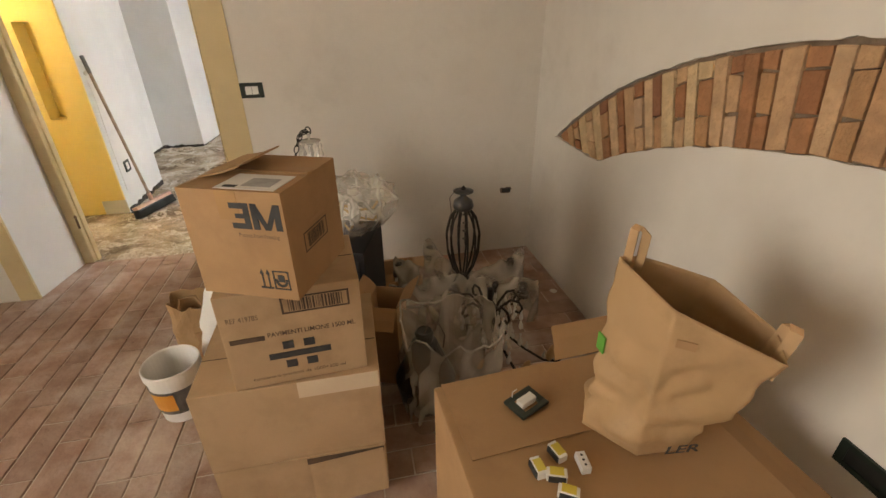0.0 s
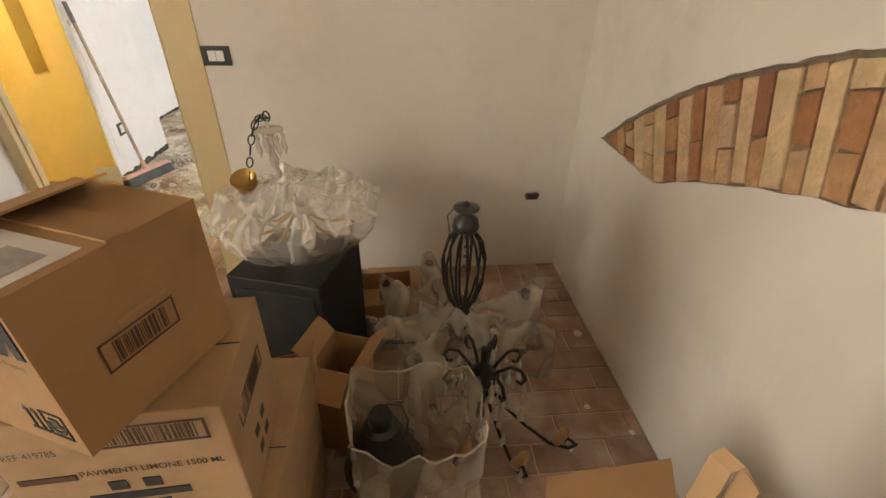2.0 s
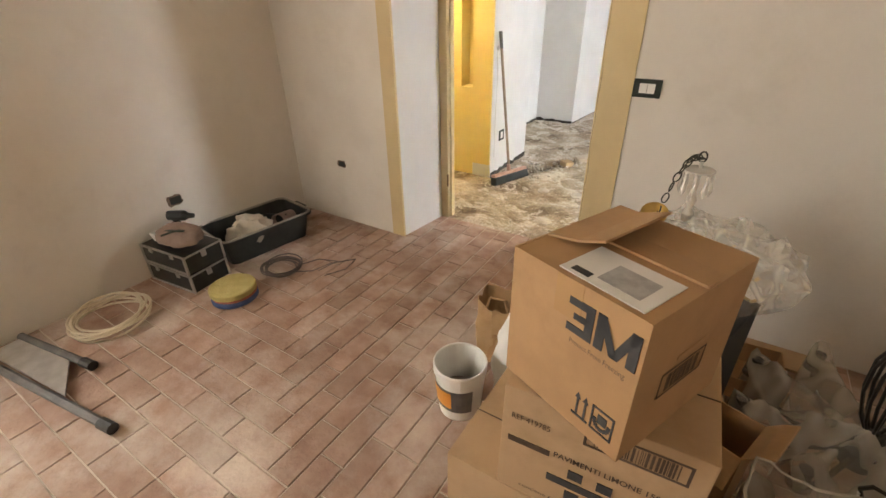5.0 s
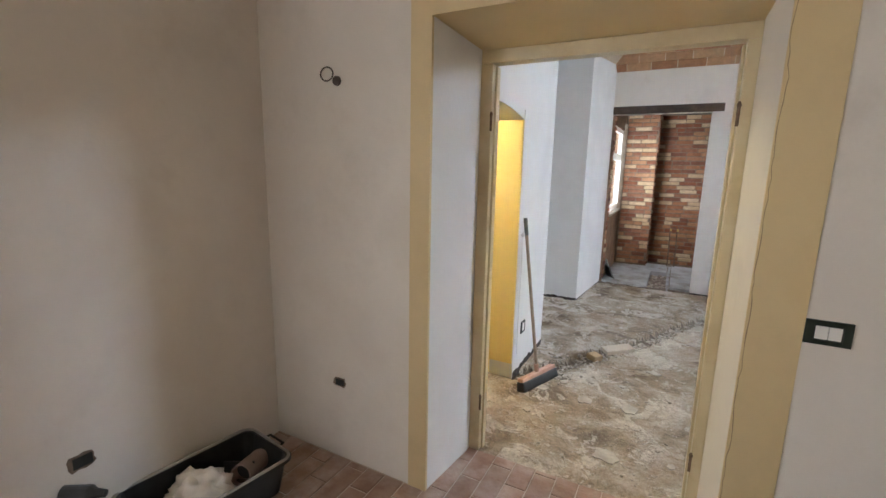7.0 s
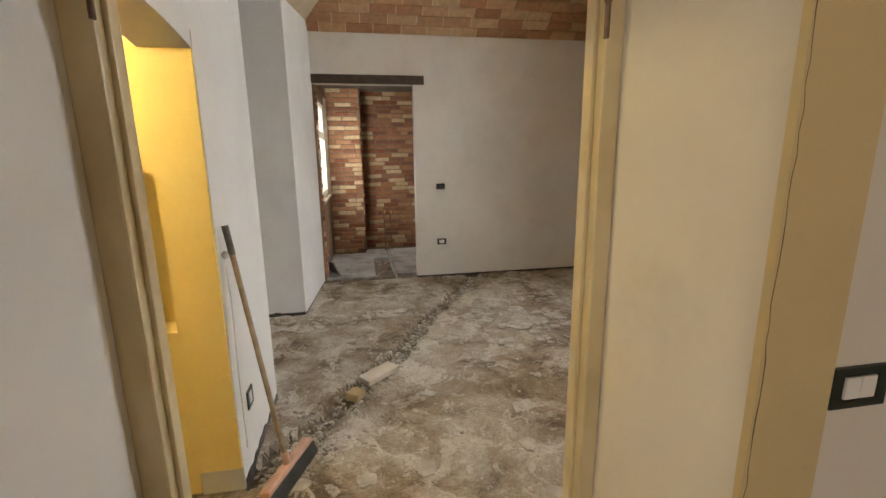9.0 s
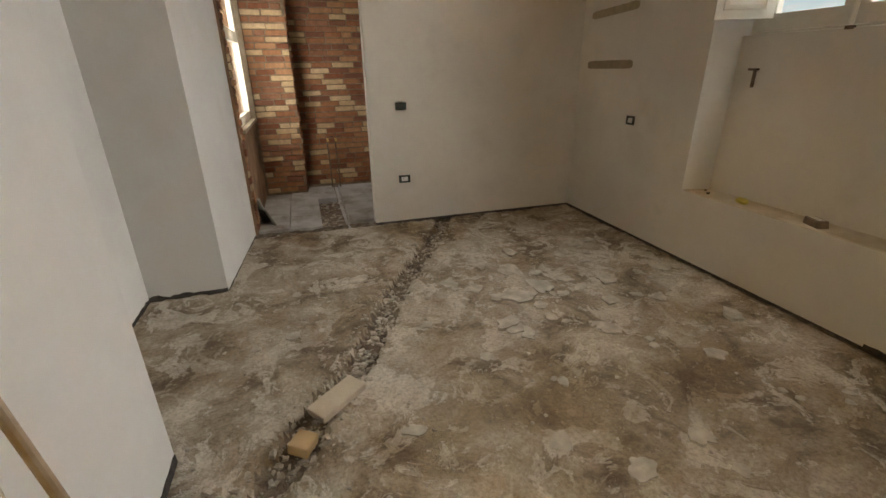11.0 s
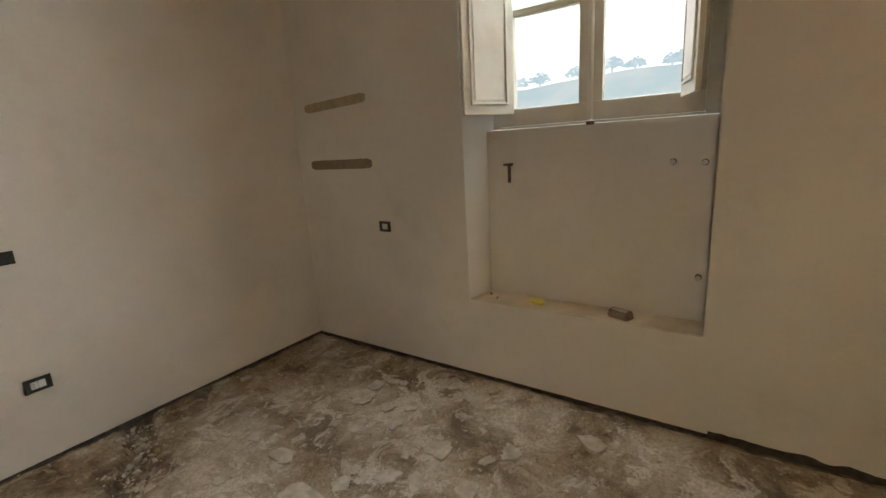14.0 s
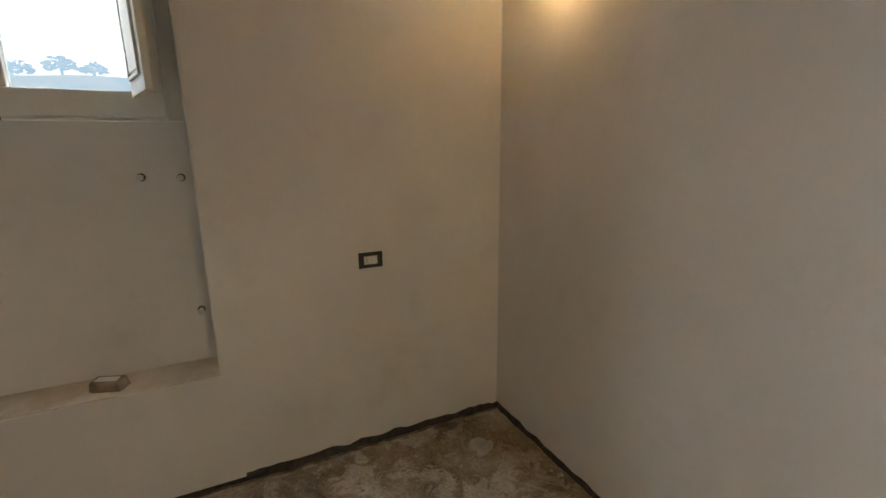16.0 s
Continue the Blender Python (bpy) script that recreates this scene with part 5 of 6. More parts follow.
def tool_case():
    ob = thing("tool_case", (-2.47, 1.41, 0), "black tool case with aluminium edges and latches", "tool case", yaw=6)
    for z0, z1, nm in ((0, 0.115, "lower_case"), (0.122, 0.235, "upper_case")):
        p = part(nm, boxbm(-0.185, 0.185, 0, 0.235, z0, z1, 0.003), BLACK_PLASTIC, ob)
        for y in (0, 0.235):
            for z in (z0 + 0.006, z1 - 0.006):
                part("edge_rail", boxbm(-0.187, 0.187, y - 0.004, y + 0.004, z - 0.006, z + 0.006), ALU, p)
            for x in (-0.183, 0.183):
                part("corner_rail", boxbm(x - 0.007, x + 0.007, y - 0.0055, y + 0.0055, z0, z1), ALU, p)
        for x in (-0.187, 0.187):
            part("side_rail", boxbm(x - 0.003, x + 0.003, 0.006, 0.23, z1 - 0.012, z1 - 0.002), ALU, p)
        for x in (-0.09, 0.09):
            part("latch", boxbm(x - 0.013, x + 0.013, -0.012, -0.004, z1 - 0.03, z1 + 0.006, 0.002), ALU, p)
        part("latch", boxbm(0.186, 0.195, 0.10, 0.13, z1 - 0.045, z1 - 0.01, 0.002), ALU, p)


tool_case()


def lumpy(name, at, rx, ry, rz_, mtl, label, cat, seed, yaw=0):
    ob = thing(name, at, label, cat, "", yaw)

    def f(u, v):
        a, b = 2 * math.pi * u, math.pi * v
        d = Vector((math.sin(b) * math.cos(a), math.sin(b) * math.sin(a), -math.cos(b)))
        k = 1 + 0.22 * noise.noise(d * 2.2 + Vector((seed, 0, 0))) + 0.1 * noise.noise(d * 6)
        return (d.x * rx * k, d.y * ry * k, max(0, rz_ + d.z * rz_ * k))
    part("body", grid_sheet(40, 22, f, True), mtl, ob, smooth=True)
    return ob


lumpy("tool_bag", (-2.45, 1.52, 0.236), 0.145, 0.10, 0.055, DUST_BAG, "dusty brown tool bag on the tool case", "bag", 2, 10)
ob = thing("power_drill", (-2.55, 1.60, 0.28), "dusty black cordless drill on the tool case", "drill", yaw=30)
part("motor", lathe(bmesh.new(), [(0, -0.07), (0.028, -0.065), (0.03, 0.03), (0.018, 0.05), (0.013, 0.085), (0, 0.086)], 14, Matrix.Translation((0, 0, 0.075)) @ Matrix.Rotation(radians(90), 4, 'Y')), BLACK_PLASTIC, ob)
part("grip", boxbm(-0.045, -0.012, -0.014, 0.014, 0, 0.06, 0.006), BLACK_PLASTIC, ob)
ob = thing("pliers", (-2.40, 1.48, 0.335), "small dark pliers lying on the tool bag", "pliers", yaw=40)
for s in (-1, 1):
    part("arm", tube(bmesh.new(), [(-0.06, s * 0.03, 0), (-0.02, s * 0.015, 0.008), (0.02, -s * 0.006, 0.01), (0.05, -s * 0.003, 0.006)], 0.006, 6), GREEN_PLASTIC, ob)
ob = thing("plastic_tray", (-2.58, 1.50, 0.237), "white open plastic tray on the tool case", "tray", yaw=6)
part("tray", lathe(bmesh.new(), [(0.06, 0), (0.075, 0.05), (0.07, 0.05), (0.056, 0.006), (0, 0.006)], 4, Matrix.Rotation(radians(45), 4, 'Z')), WHITE_PLASTIC, ob)


def pad(z, r, h, mtl, label, dx=0.0):
    ob = thing("floor_pad", (-2.06 + dx, 1.53, z), label, "cleaning pad", "stack of floor pads")
    part("disc", lathe(bmesh.new(), [(0, 0), (r - 0.008, 0), (r, 0.006), (r, h - 0.006), (r - 0.008, h), (0, h)], 40), mtl, ob)


pad(0, 0.122, 0.03, BLUE_PAD, "round dark blue abrasive floor pad")
pad(0.031, 0.118, 0.012, RED_PAD, "round worn red abrasive floor pad", 0.003)
pad(0.044, 0.122, 0.038, YELLOW_PAD, "round dusty yellow sponge pad on top", -0.004)


def coil(name, at, r, turns, wire, mtl, label, seed, flat=1.0):
    ob = thing(name, at, label, "coil")
    rr = random.Random(seed)
    for k in range(turns):
        ox, oy, dr, ph = rr.uniform(-0.012, 0.012), rr.uniform(-0.012, 0.012), rr.uniform(-0.016, 0.016), rr.uniform(0, 6)
        pts = [(ox + (r + dr) * math.cos(t), oy + (r + dr) * math.sin(t), wire + k * wire * 0.9 + flat * 0.01 * (1 + math.sin(t + ph))) for t in (q * 2 * math.pi / 40 for q in range(40))]
        part("loop", tube(bmesh.new(), pts, wire, 6, True), mtl, ob)
    return ob


c = coil("cable_coil", (-2.06, 1.86, 0), 0.10, 8, 0.004, CABLE, "dark brown electric cable coiled on the floor", 3)
part("loose_end", tube(bmesh.new(), [(0.09, 0.02, 0.006), (0.17, 0.08, 0.006), (0.20, 0.2, 0.006), (0.30, 0.32, 0.006), (0.33, 0.2, 0.006), (0.27, 0.08, 0.006)], 0.003, 6), CABLE, c)
part("loose_end", tube(bmesh.new(), [(0.05, 0.09, 0.006), (0.1, 0.2, 0.006), (0.22, 0.24, 0.006), (0.2, 0.1, 0.006)], 0.003, 6), CABLE, c)
coil("hose_coil", (-2.42, 1.06, 0), 0.165, 7, 0.006, HOSE, "pale translucent hose coiled on the floor", 5, 2.2)

# trestle lying on the floor
ob = thing("step_ladder", (0, 0, 0), "grey metal step ladder lying on the tiles", "ladder")
for a, b in (((-1.68, 0.725, 0.03), (-2.62, 0.585, 0.03)), ((-2.12, 0.84, 0.03), (-2.63, 0.75, 0.03))):
    part("leg", tube(bmesh.new(), [a, b], 0.018, 10), GREY_METAL, ob)
    d = (Vector(a) - Vector(b)).normalized()
    part("rubber_foot", tube(bmesh.new(), [Vector(a) - d * 0.05, Vector(a) + d * 0.02], 0.023, 10), BLACK_PLASTIC, ob, "black rubber foot")
bm = prism(bmesh.new(), [(-2.0, 0.70), (-2.22, 0.80), (-2.6, 0.735), (-2.6, 0.62)], 0.030, 0.038)
part("tread", bm, ALU, ob)

# plaster splashes on the tiles
SPLASH = mat("plaster_splash", (0.62, 0.58, 0.50), (0.70, 0.66, 0.58), 20, 0.9, 0.3, 60)
rs = random.Random(12)
for x, y, r in ((1.204, 2.019, 0.022), (1.10, 1.62, 0.012), (1.22, 1.5, 0.012), (0.98, 1.45, 0.009), (1.19, 1.35, 0.01)):
    pts = [(r * rs.uniform(0.75, 1.1) * math.cos(a), r * rs.uniform(0.75, 1.1) * math.sin(a)) for a in (k * math.pi / 6 for k in range(12))]
    ob = tagged(part("plaster_splash", prism(bmesh.new(), pts, 0, 0.003), SPLASH), "dried white plaster splash on the tile", "splash", "plaster splashes")
    ob.location = (x, y, 0.0)

# ---- second room: window with inner shutters ----
GLASS = mat("window_glass", (1, 1, 1), (1, 1, 1), 1, 0.0, 0, trans=1.0)
GLASS.node_tree.nodes["Principled BSDF"].inputs["IOR"].default_value = 1.05


def east_window():
    ob = tagged(new("window_1"), "ivory painted wooden casement window with open inner shutters", "window", "", "structure")
    X0, X1 = NB + 0.012, NB + 0.062
    y0, y1, z0, z1 = 4.47, 5.70, 1.605, 2.90
    part("frame", boxbm(X0 + 0.01, X1 + 0.03, y0, y0 + 0.06, z0, z1, 0.004), IVORY_WOOD, ob)
    part("frame", boxbm(X0 + 0.01, X1 + 0.03, y1 - 0.06, y1, z0, z1, 0.004), IVORY_WOOD, ob)
    part("frame", boxbm(X0 + 0.01, X1 + 0.03, y0 + 0.06, y1 - 0.06, z0, z0 + 0.012, 0.003), IVORY_WOOD, ob)
    for a, b in ((4.532, 5.078), (5.092, 5.638)):
        leaf = part("casement", boxbm(X0, X1, a, b, z0 + 0.014, z0 + 0.115, 0.005), IVORY_WOOD, ob)
        ga, gb = (a + 0.105, b - 0.055) if a < 5 else (a + 0.062, b - 0.09)
        part("stile", boxbm(X0, X1, a, ga, z0 + 0.115, z1 - 0.02, 0.005), IVORY_WOOD, leaf)
        part("stile", boxbm(X0, X1, gb, b, z0 + 0.115, z1 - 0.02, 0.005), IVORY_WOOD, leaf)
        part("glazing_bar", boxbm(X0 + 0.006, X1 - 0.006, ga, gb, 2.235, 2.275, 0.004), IVORY_WOOD, leaf)
        part("top_rail", boxbm(X0, X1, ga, gb, z1 - 0.08, z1 - 0.02, 0.004), IVORY_WOOD, leaf)
        for za, zb in ((z0 + 0.115, 2.235), (2.275, z1 - 0.08)):
            g = part("pane", boxbm(X0 + 0.022, X0 + 0.026, ga, gb, za, zb), GLASS, leaf)
            g.visible_shadow = False
    part("meeting_bead", tube(bmesh.new(), [(X0 - 0.008, 5.085, z0 + 0.02), (X0 - 0.008, 5.085, z1 - 0.03)], 0.014, 10), IVORY_WOOD, ob)
    part("bolt", boxbm(X0 - 0.02, X0 + 0.004, 5.06, 5.105, z0 - 0.012, z0 + 0.008, 0.003), RUST, ob, "rusty floor bolt")
    # inner shutters, swung open
    for h, e in (((NB - 0.012, 5.545), (1.572, 5.718)), ((NB - 0.012, 4.628), (1.555, 4.540))):
        h, e = Vector((*h, 0)), Vector((*e, 0))
        d = e - h
        L = d.length
        ang = math.degrees(math.atan2(d.y, d.x))
        sh = part("shutter", boxbm(0, L, -0.012, 0.012, 1.69, 2.88, 0.003), IVORY_WOOD, ob)
        sh.matrix_basis = pose(h.x, h.y, 0, 0, 0, ang)
        for s in (-1, 1):
            yy = s * 0.016
            for q in ((0.045, L - 0.045, 1.745, 1.757), (0.045, L - 0.045, 2.81, 2.822), (0.045, 0.057, 1.757, 2.81), (L - 0.057, L - 0.045, 1.757, 2.81)):
                part("moulding", boxbm(q[0], q[1], yy - 0.006, yy + 0.006, q[2], q[3], 0.003), IVORY_WOOD, sh)
            part("panel", boxbm(0.07, L - 0.07, yy - 0.003, yy + 0.003, 1.77, 2.797, 0.002), IVORY_WOOD, sh)
    return ob


east_window()


def alcove_window():
    ob = tagged(new("window_2"), "small pale wooden casement window in rough reveal", "window", "", "structure")
    X0, X1, y0, y1, z0, z1 = AX - 0.065, AX - 0.015, 7.522, 8.598, 0.94, 2.155
    for nm, q in (("frame", (y0, y0 + 0.05, z0, z1)), ("frame", (y1 - 0.085, y1, z0, z1)), ("sill", (y0 + 0.05, y1 - 0.085, z0, z0 + 0.085)), ("head", (y0 + 0.05, y1 - 0.085, z1 - 0.06, z1)), ("transom", (y0 + 0.05, y1 - 0.085, 1.69, 1.79))):
        part(nm, boxbm(X0, X1, *q, 0.005), IVORY_WOOD, ob)
    for za, zb in ((z0 + 0.085, 1.69), (1.79, z1 - 0.06)):
        g = part("pane", boxbm(X0 + 0.02, X0 + 0.024, y0 + 0.05, y1 - 0.085, za, zb), GLASS, ob)
        g.visible_shadow = False
    part("casement_bead", boxbm(X1, X1 + 0.012, y1 - 0.10, y1 - 0.085, z0 + 0.085, 1.69, 0.003), IVORY_WOOD, ob)
    for z in (1.15, 1.5):
        part("hinge", boxbm(X1, X1 + 0.012, y1 - 0.06, y1 - 0.045, z, z + 0.05), ALU, ob)
    PL = mat("rough_reveal_plaster", (0.34, 0.28, 0.20), (0.46, 0.39, 0.30), 9, 0.95, 0.7, 50)
    part("reveal_plaster", prism(bmesh.new(), [(X1 + 0.002, 8.585), (AX + 0.03, 8.66), (AX + 0.03, 8.76), (AX + 0.001, 8.76), (AX + 0.001, 8.602)], 0.90, 2.26), PL, ob)
    part("reveal_sill", boxbm(X1 + 0.002, AX + 0.035, y0, 8.72, 0.905, 0.938, 0.008), PL, ob)


alcove_window()


# niche fittings
def niche_fitting(y, z, label):
    ob = thing("pipe_stub", (NB, y, z), label, "pipe fitting", "pipe stubs in the niche")
    m = Matrix.Rotation(radians(-90), 4, 'Y')
    part("flange", lathe(bmesh.new(), [(0.017, 0), (0.017, 0.006), (0.010, 0.008), (0, 0.008)], 14, m), RUST, ob)
    part("cap", lathe(bmesh.new(), [(0.009, 0.008), (0.009, 0.03), (0.014, 0.03), (0.014, 0.044), (0, 0.046)], 6, m), ALU, ob, "dull metal cap")


niche_fitting(4.512, 1.372, "capped metal pipe stub in the plaster")
niche_fitting(4.655, 1.378, "rusty pipe stub with a flaked plaster edge")
niche_fitting(4.505, 0.775, "capped metal pipe stub low in the niche")
ob = thing("iron_bracket", (NB, 5.585, 1.33), "rusty iron shutter bracket set in the plaster", "bracket")
part("bar", boxbm(-0.012, 0, -0.012, 0.006, -0.055, 0.055, 0.002), RUST, ob)
part("hook", boxbm(-0.045, 0, -0.03, 0.02, 0.052, 0.066, 0.003), RUST, ob)
ob = thing("brick", (1.745, 4.86, 0.531), "worn dark brick fragment on the niche sill", "brick", yaw=70)
bm = boxbm(-0.06, 0.06, -0.035, 0.035, 0, 0.045, 0.008)
for v in bm.verts:
    v.co += Vector((noise.noise(v.co * 40), noise.noise(v.co * 50), 0)) * 0.008
part("body", bm, RAW, ob)
part("pale_face", boxbm(-0.04, 0.045, -0.015, 0.02, 0.044, 0.047), SPLASH, ob, "pale mortar remains")
lumpy("wrapper", (1.76, 5.36, 0.531), 0.06, 0.035, 0.018, YELLOW_PRINT, "small crumpled yellow wrapper on the sill", "wrapper", 4, 60)
lumpy("pebble", (1.74, 5.62, 0.531), 0.015, 0.012, 0.008, RAW, "small dark plaster crumb on the sill", "rubble", 6)
lumpy("pebble", (1.80, 5.70, 0.531), 0.010, 0.010, 0.006, RAW, "small dark plaster crumb on the sill", "rubble", 8)

# colour samples brushed on the wall
for nm, ya, za, yb, zb, h, col, lab in (("paint_sample", 7.205, 1.860, 6.565, 1.888, 0.066, (0.33, 0.27, 0.17), "faded olive brush stroke on the plaster"), ("paint_sample", 7.20, 1.436, 6.555, 1.436, 0.070, (0.22, 0.17, 0.11), "dark brown brush stroke on the plaster")):
    bm = bmesh.new()
    lo, hi = [], []
    for k in range(25):
        t = k / 24
        e = min(1, t * 14, (1 - t) * 14) ** 0.5
        y, z = ya + (yb - ya) * t, za + (zb - za) * t
        lo.append((y, z - h / 2 * (0.6 + 0.4 * e) + 0.004 * noise.noise((t * 20, 1, 0))))
        hi.append((y, z + h / 2 * (0.6 + 0.4 * e) + 0.004 * noise.noise((t * 20, 5, 0))))
    bm = prism(bmesh.new(), [(-y, z) for y, z in lo] + [(-y, z) for y, z in hi[::-1]], 0, 0.002)
    bm.transform(Matrix.Translation((E2, 0, 0)) @ Matrix.Rotation(radians(-90), 4, 'Z') @ Matrix.Rotation(radians(90), 4, 'X'))
    tagged(part(nm, bm, mat("brushed_paint", col, tuple(c * 1.25 for c in col), 25, 0.8, 0.2, 60)), lab, "paint sample", "paint samples")

# wall sconce above the corner
ob = thing("wall_lamp", (1.18, N1B + 0.001, 2.27), "small warm glowing wall lamp near the corner", "wall lamp")
GLOW = bpy.data.materials.new("lamp_glow")
GLOW.use_nodes = True
_b = GLOW.node_tree.nodes["Principled BSDF"]
_b.inputs["Emission Color"].default_value, _b.inputs["Emission Strength"].default_value = (1, 0.72, 0.35, 1), 12
part("bracket", boxbm(-0.03, 0.03, 0, 0.02, 0, 0.12, 0.004), ALU, ob)
part("bulb", lathe(bmesh.new(), [(0.012, 0.0), (0.03, 0.04), (0.022, 0.075), (0.012, 0.09)], 16, Matrix.Translation((0, 0.06, 0.02))), GLOW, ob)


# broom leaning by the yellow doorway
def broom():
    ob = thing("broom", (0, 0, 0), "wooden push broom with black bristles leaning on the wall", "broom")
    a, b = Vector((-1.578, 3.744, 0)), Vector((-1.438, 4.118, 0))
    mid = (a + b) / 2
    yaw = math.degrees(math.atan2((b - a).y, (b - a).x))
    L = (b - a).length
    bm = boxbm(-L / 2, L / 2, -0.03, 0.03, 0.005, 0.075, 0.012)
    for v in bm.verts:
        v.co.y *= 1.25 - 3 * v.co.z
        v.co.x *= 1.03 - 0.5 * v.co.z
    h = part("bristles", bm, BLACK_PLASTIC, ob, "worn black bristles")
    h.matrix_basis = pose(mid.x, mid.y, 0, -14, 0, yaw)
    PINK = mat("pinkish_wood", (0.48, 0.27, 0.19), (0.56, 0.34, 0.25), 14, 0.6, 0.1, 60)
    w = part("head", boxbm(-L / 2 + 0.005, L / 2 - 0.005, -0.026, 0.026, 0.071, 0.098, 0.008), PINK, ob, "pale reddish wooden head")
    w.matrix_basis = h.matrix_basis
    HANDLE = mat("worn_wood_handle", (0.30, 0.22, 0.15), (0.40, 0.31, 0.22), 18, 0.6, 0.1, 60)
    base, top = Vector((-1.528, 3.935, 0.085)), Vector((-1.688, 3.975, 1.19))
    part("socket", tube(bmesh.new(), [base, base + (top - base) * 0.06], 0.017, 10), PINK, ob)
    part("handle", tube(bmesh.new(), [base, top], 0.0115, 10), HANDLE, ob)
    part("grip", tube(bmesh.new(), [base + (top - base) * 0.9, top + (top - base) * 0.01], 0.014, 10), GREY_METAL, ob, "grey plastic grip")


broom()
ob = thing("door_latch_cord", (W2 + 0.004, 3.965, 1.08), "white knotted cord hanging on the wall edge", "cord")
part("cord", tube(bmesh.new(), [(0.005, 0, 0), (0.012, 0.004, -0.2), (0.008, 0, -0.55), (0.01, 0, -0.9)], 0.003, 6), WHITE_PLASTIC, ob)
part("knot", lathe(bmesh.new(), [(0, -0.02), (0.014, -0.01), (0.016, 0.005), (0.006, 0.018), (0, 0.02)], 10, Matrix.Translation((0.012, 0, 0.0))), WHITE_PLASTIC, ob)


# rubble, tile and brick on the screed
PALE = mat("pale_block", (0.50, 0.42, 0.32), (0.58, 0.50, 0.39), 10, 0.85, 0.3, 60)
ob = tagged(part("tile", boxbm(-0.13, 0.13, -0.055, 0.055, 0, 0.035, 0.006), PALE), "pale clay tile lying across the trench", "tile")
ob.matrix_world = pose(-1.075, 4.84, 0.012, 3, -3, 38)
ob = tagged(part("brick", boxbm(-0.05, 0.05, -0.045, 0.045, 0, 0.05, 0.01), mat("ochre_brick", (0.42, 0.29, 0.15), (0.5, 0.36, 0.2), 12, 0.9, 0.4, 60)), "broken ochre brick piece in the trench", "brick")
ob.matrix_world = pose(-1.235, 4.635, -0.02, 6, 4, 60)

rr = random.Random(21)
verts, faces = [], []


def stone(x, y, z, s):
    b = len(verts)
    base = [(-1, -1, -.6), (1, -1, -.5), (1.1, 1, -.6), (-1, .9, -.5), (-.7, -.8, .6), (.8, -.6, .5), (.6, .8, .7), (-.8, .6, .5)]
    a = rr.uniform(0, 6.3)
    ca, sa = math.cos(a), math.sin(a)
    kx, ky, kz = s * rr.uniform(.6, 1.4), s * rr.uniform(.5, 1.1), s * rr.uniform(.35, .8)
    for p in base:
        px, py, pz = (q + rr.uniform(-.3, .3) for q in p)
        px, py = px * kx, py * ky
        verts.append((x + px * ca - py * sa, y + px * sa + py * ca, z + pz * kz))
    for f in ((0, 3, 2, 1), (4, 5, 6, 7), (0, 1, 5, 4), (1, 2, 6, 5), (2, 3, 7, 6), (3, 0, 4, 7)):
        faces.append(tuple(b + k for k in f))


for k in range(1100):
    i = rr.randrange(len(TRENCH) - 1)
    (ax, ay), (cx, cy) = TRENCH[i], TRENCH[i + 1]
    t = rr.random()
    x, y = ax + (cx - ax) * t + rr.gauss(0, 0.055), ay + (cy - ay) * t + rr.gauss(0, 0.055)
    stone(x, y, ground2(x, y) + 0.002, rr.choice((0.004, 0.006, 0.008, 0.012, 0.018)))
for k in range(1600):
    x, y = rr.uniform(W2, E2 - 0.05), rr.uniform(N1B, N2)
    stone(x, y, ground2(x, y) + 0.001, rr.choice((0.002, 0.003, 0.004, 0.006, 0.009)))
for k in range(160):
    x, y = rr.gauss(-1.52, 0.10), rr.gauss(4.2, 0.16)
    if x > W2 + 0.02:
        stone(x, y, ground2(x, y) + 0.004, rr.choice((0.006, 0.01, 0.016)))
for k in range(160):
    stone(rr.uniform(-1.0, -0.74), rr.uniform(7.36, 8.9), -0.055, rr.choice((0.008, 0.012, 0.02)))
me = bpy.data.meshes.new("rubble")
me.from_pydata(verts, [], faces)
me.materials.append(RUBBLE)
tagged(new("rubble", me), "broken mortar crumbs and small stones", "rubble", "", "stuff")

# flaked mortar patches, each a thin slab of its own outline
FLAKE = mat("mortar_flake", (0.38, 0.335, 0.27), (0.60, 0.55, 0.47), 14, 0.92, 0.6, 60, c3=(0.38, 0.33, 0.27), scale3=9)
rf = random.Random(33)
for k in range(110):
    if k < 40:
        x, y = rf.uniform(-0.55, 1.2), rf.uniform(4.6, 6.5)
    else:
        x, y = rf.uniform(W2 + 0.15, E2 - 0.2), rf.uniform(N1B + 0.2, N2 - 0.15)
    if trench_dist(x, y) < 0.2:
        continue
    r = rf.choice((0.03, 0.04, 0.05, 0.07, 0.09)) * (0.7 if k > 39 else 1)
    sx, rot = rf.uniform(0.6, 1.5), rf.uniform(0, 6)
    pts = []
    for q in range(22):
        a = q * 2 * math.pi / 22
        m = r * (0.85 + 0.45 * noise.noise((math.cos(a) * 1.2 + k, math.sin(a) * 1.6, 0)) + 0.2 * noise.noise((math.cos(a) * 5, math.sin(a) * 5, k)))
        u, v = m * math.cos(a) * sx, m * math.sin(a)
        pts.append((u * math.cos(rot) - v * math.sin(rot), u * math.sin(rot) + v * math.cos(rot)))
    bm = prism(bmesh.new(), pts, -0.02, 0.007)
    ob = tagged(part("mortar_patch", bm, FLAKE), "pale flaked mortar patch on the bare screed", "mortar patch", "mortar patches")
    ob.matrix_world = pose(x, y, max(ground2(x + dx, y + dy) for dx, dy in ((0, 0), (r / 2, 0), (-r / 2, 0), (0, r / 2), (0, -r / 2))) - 0.003)

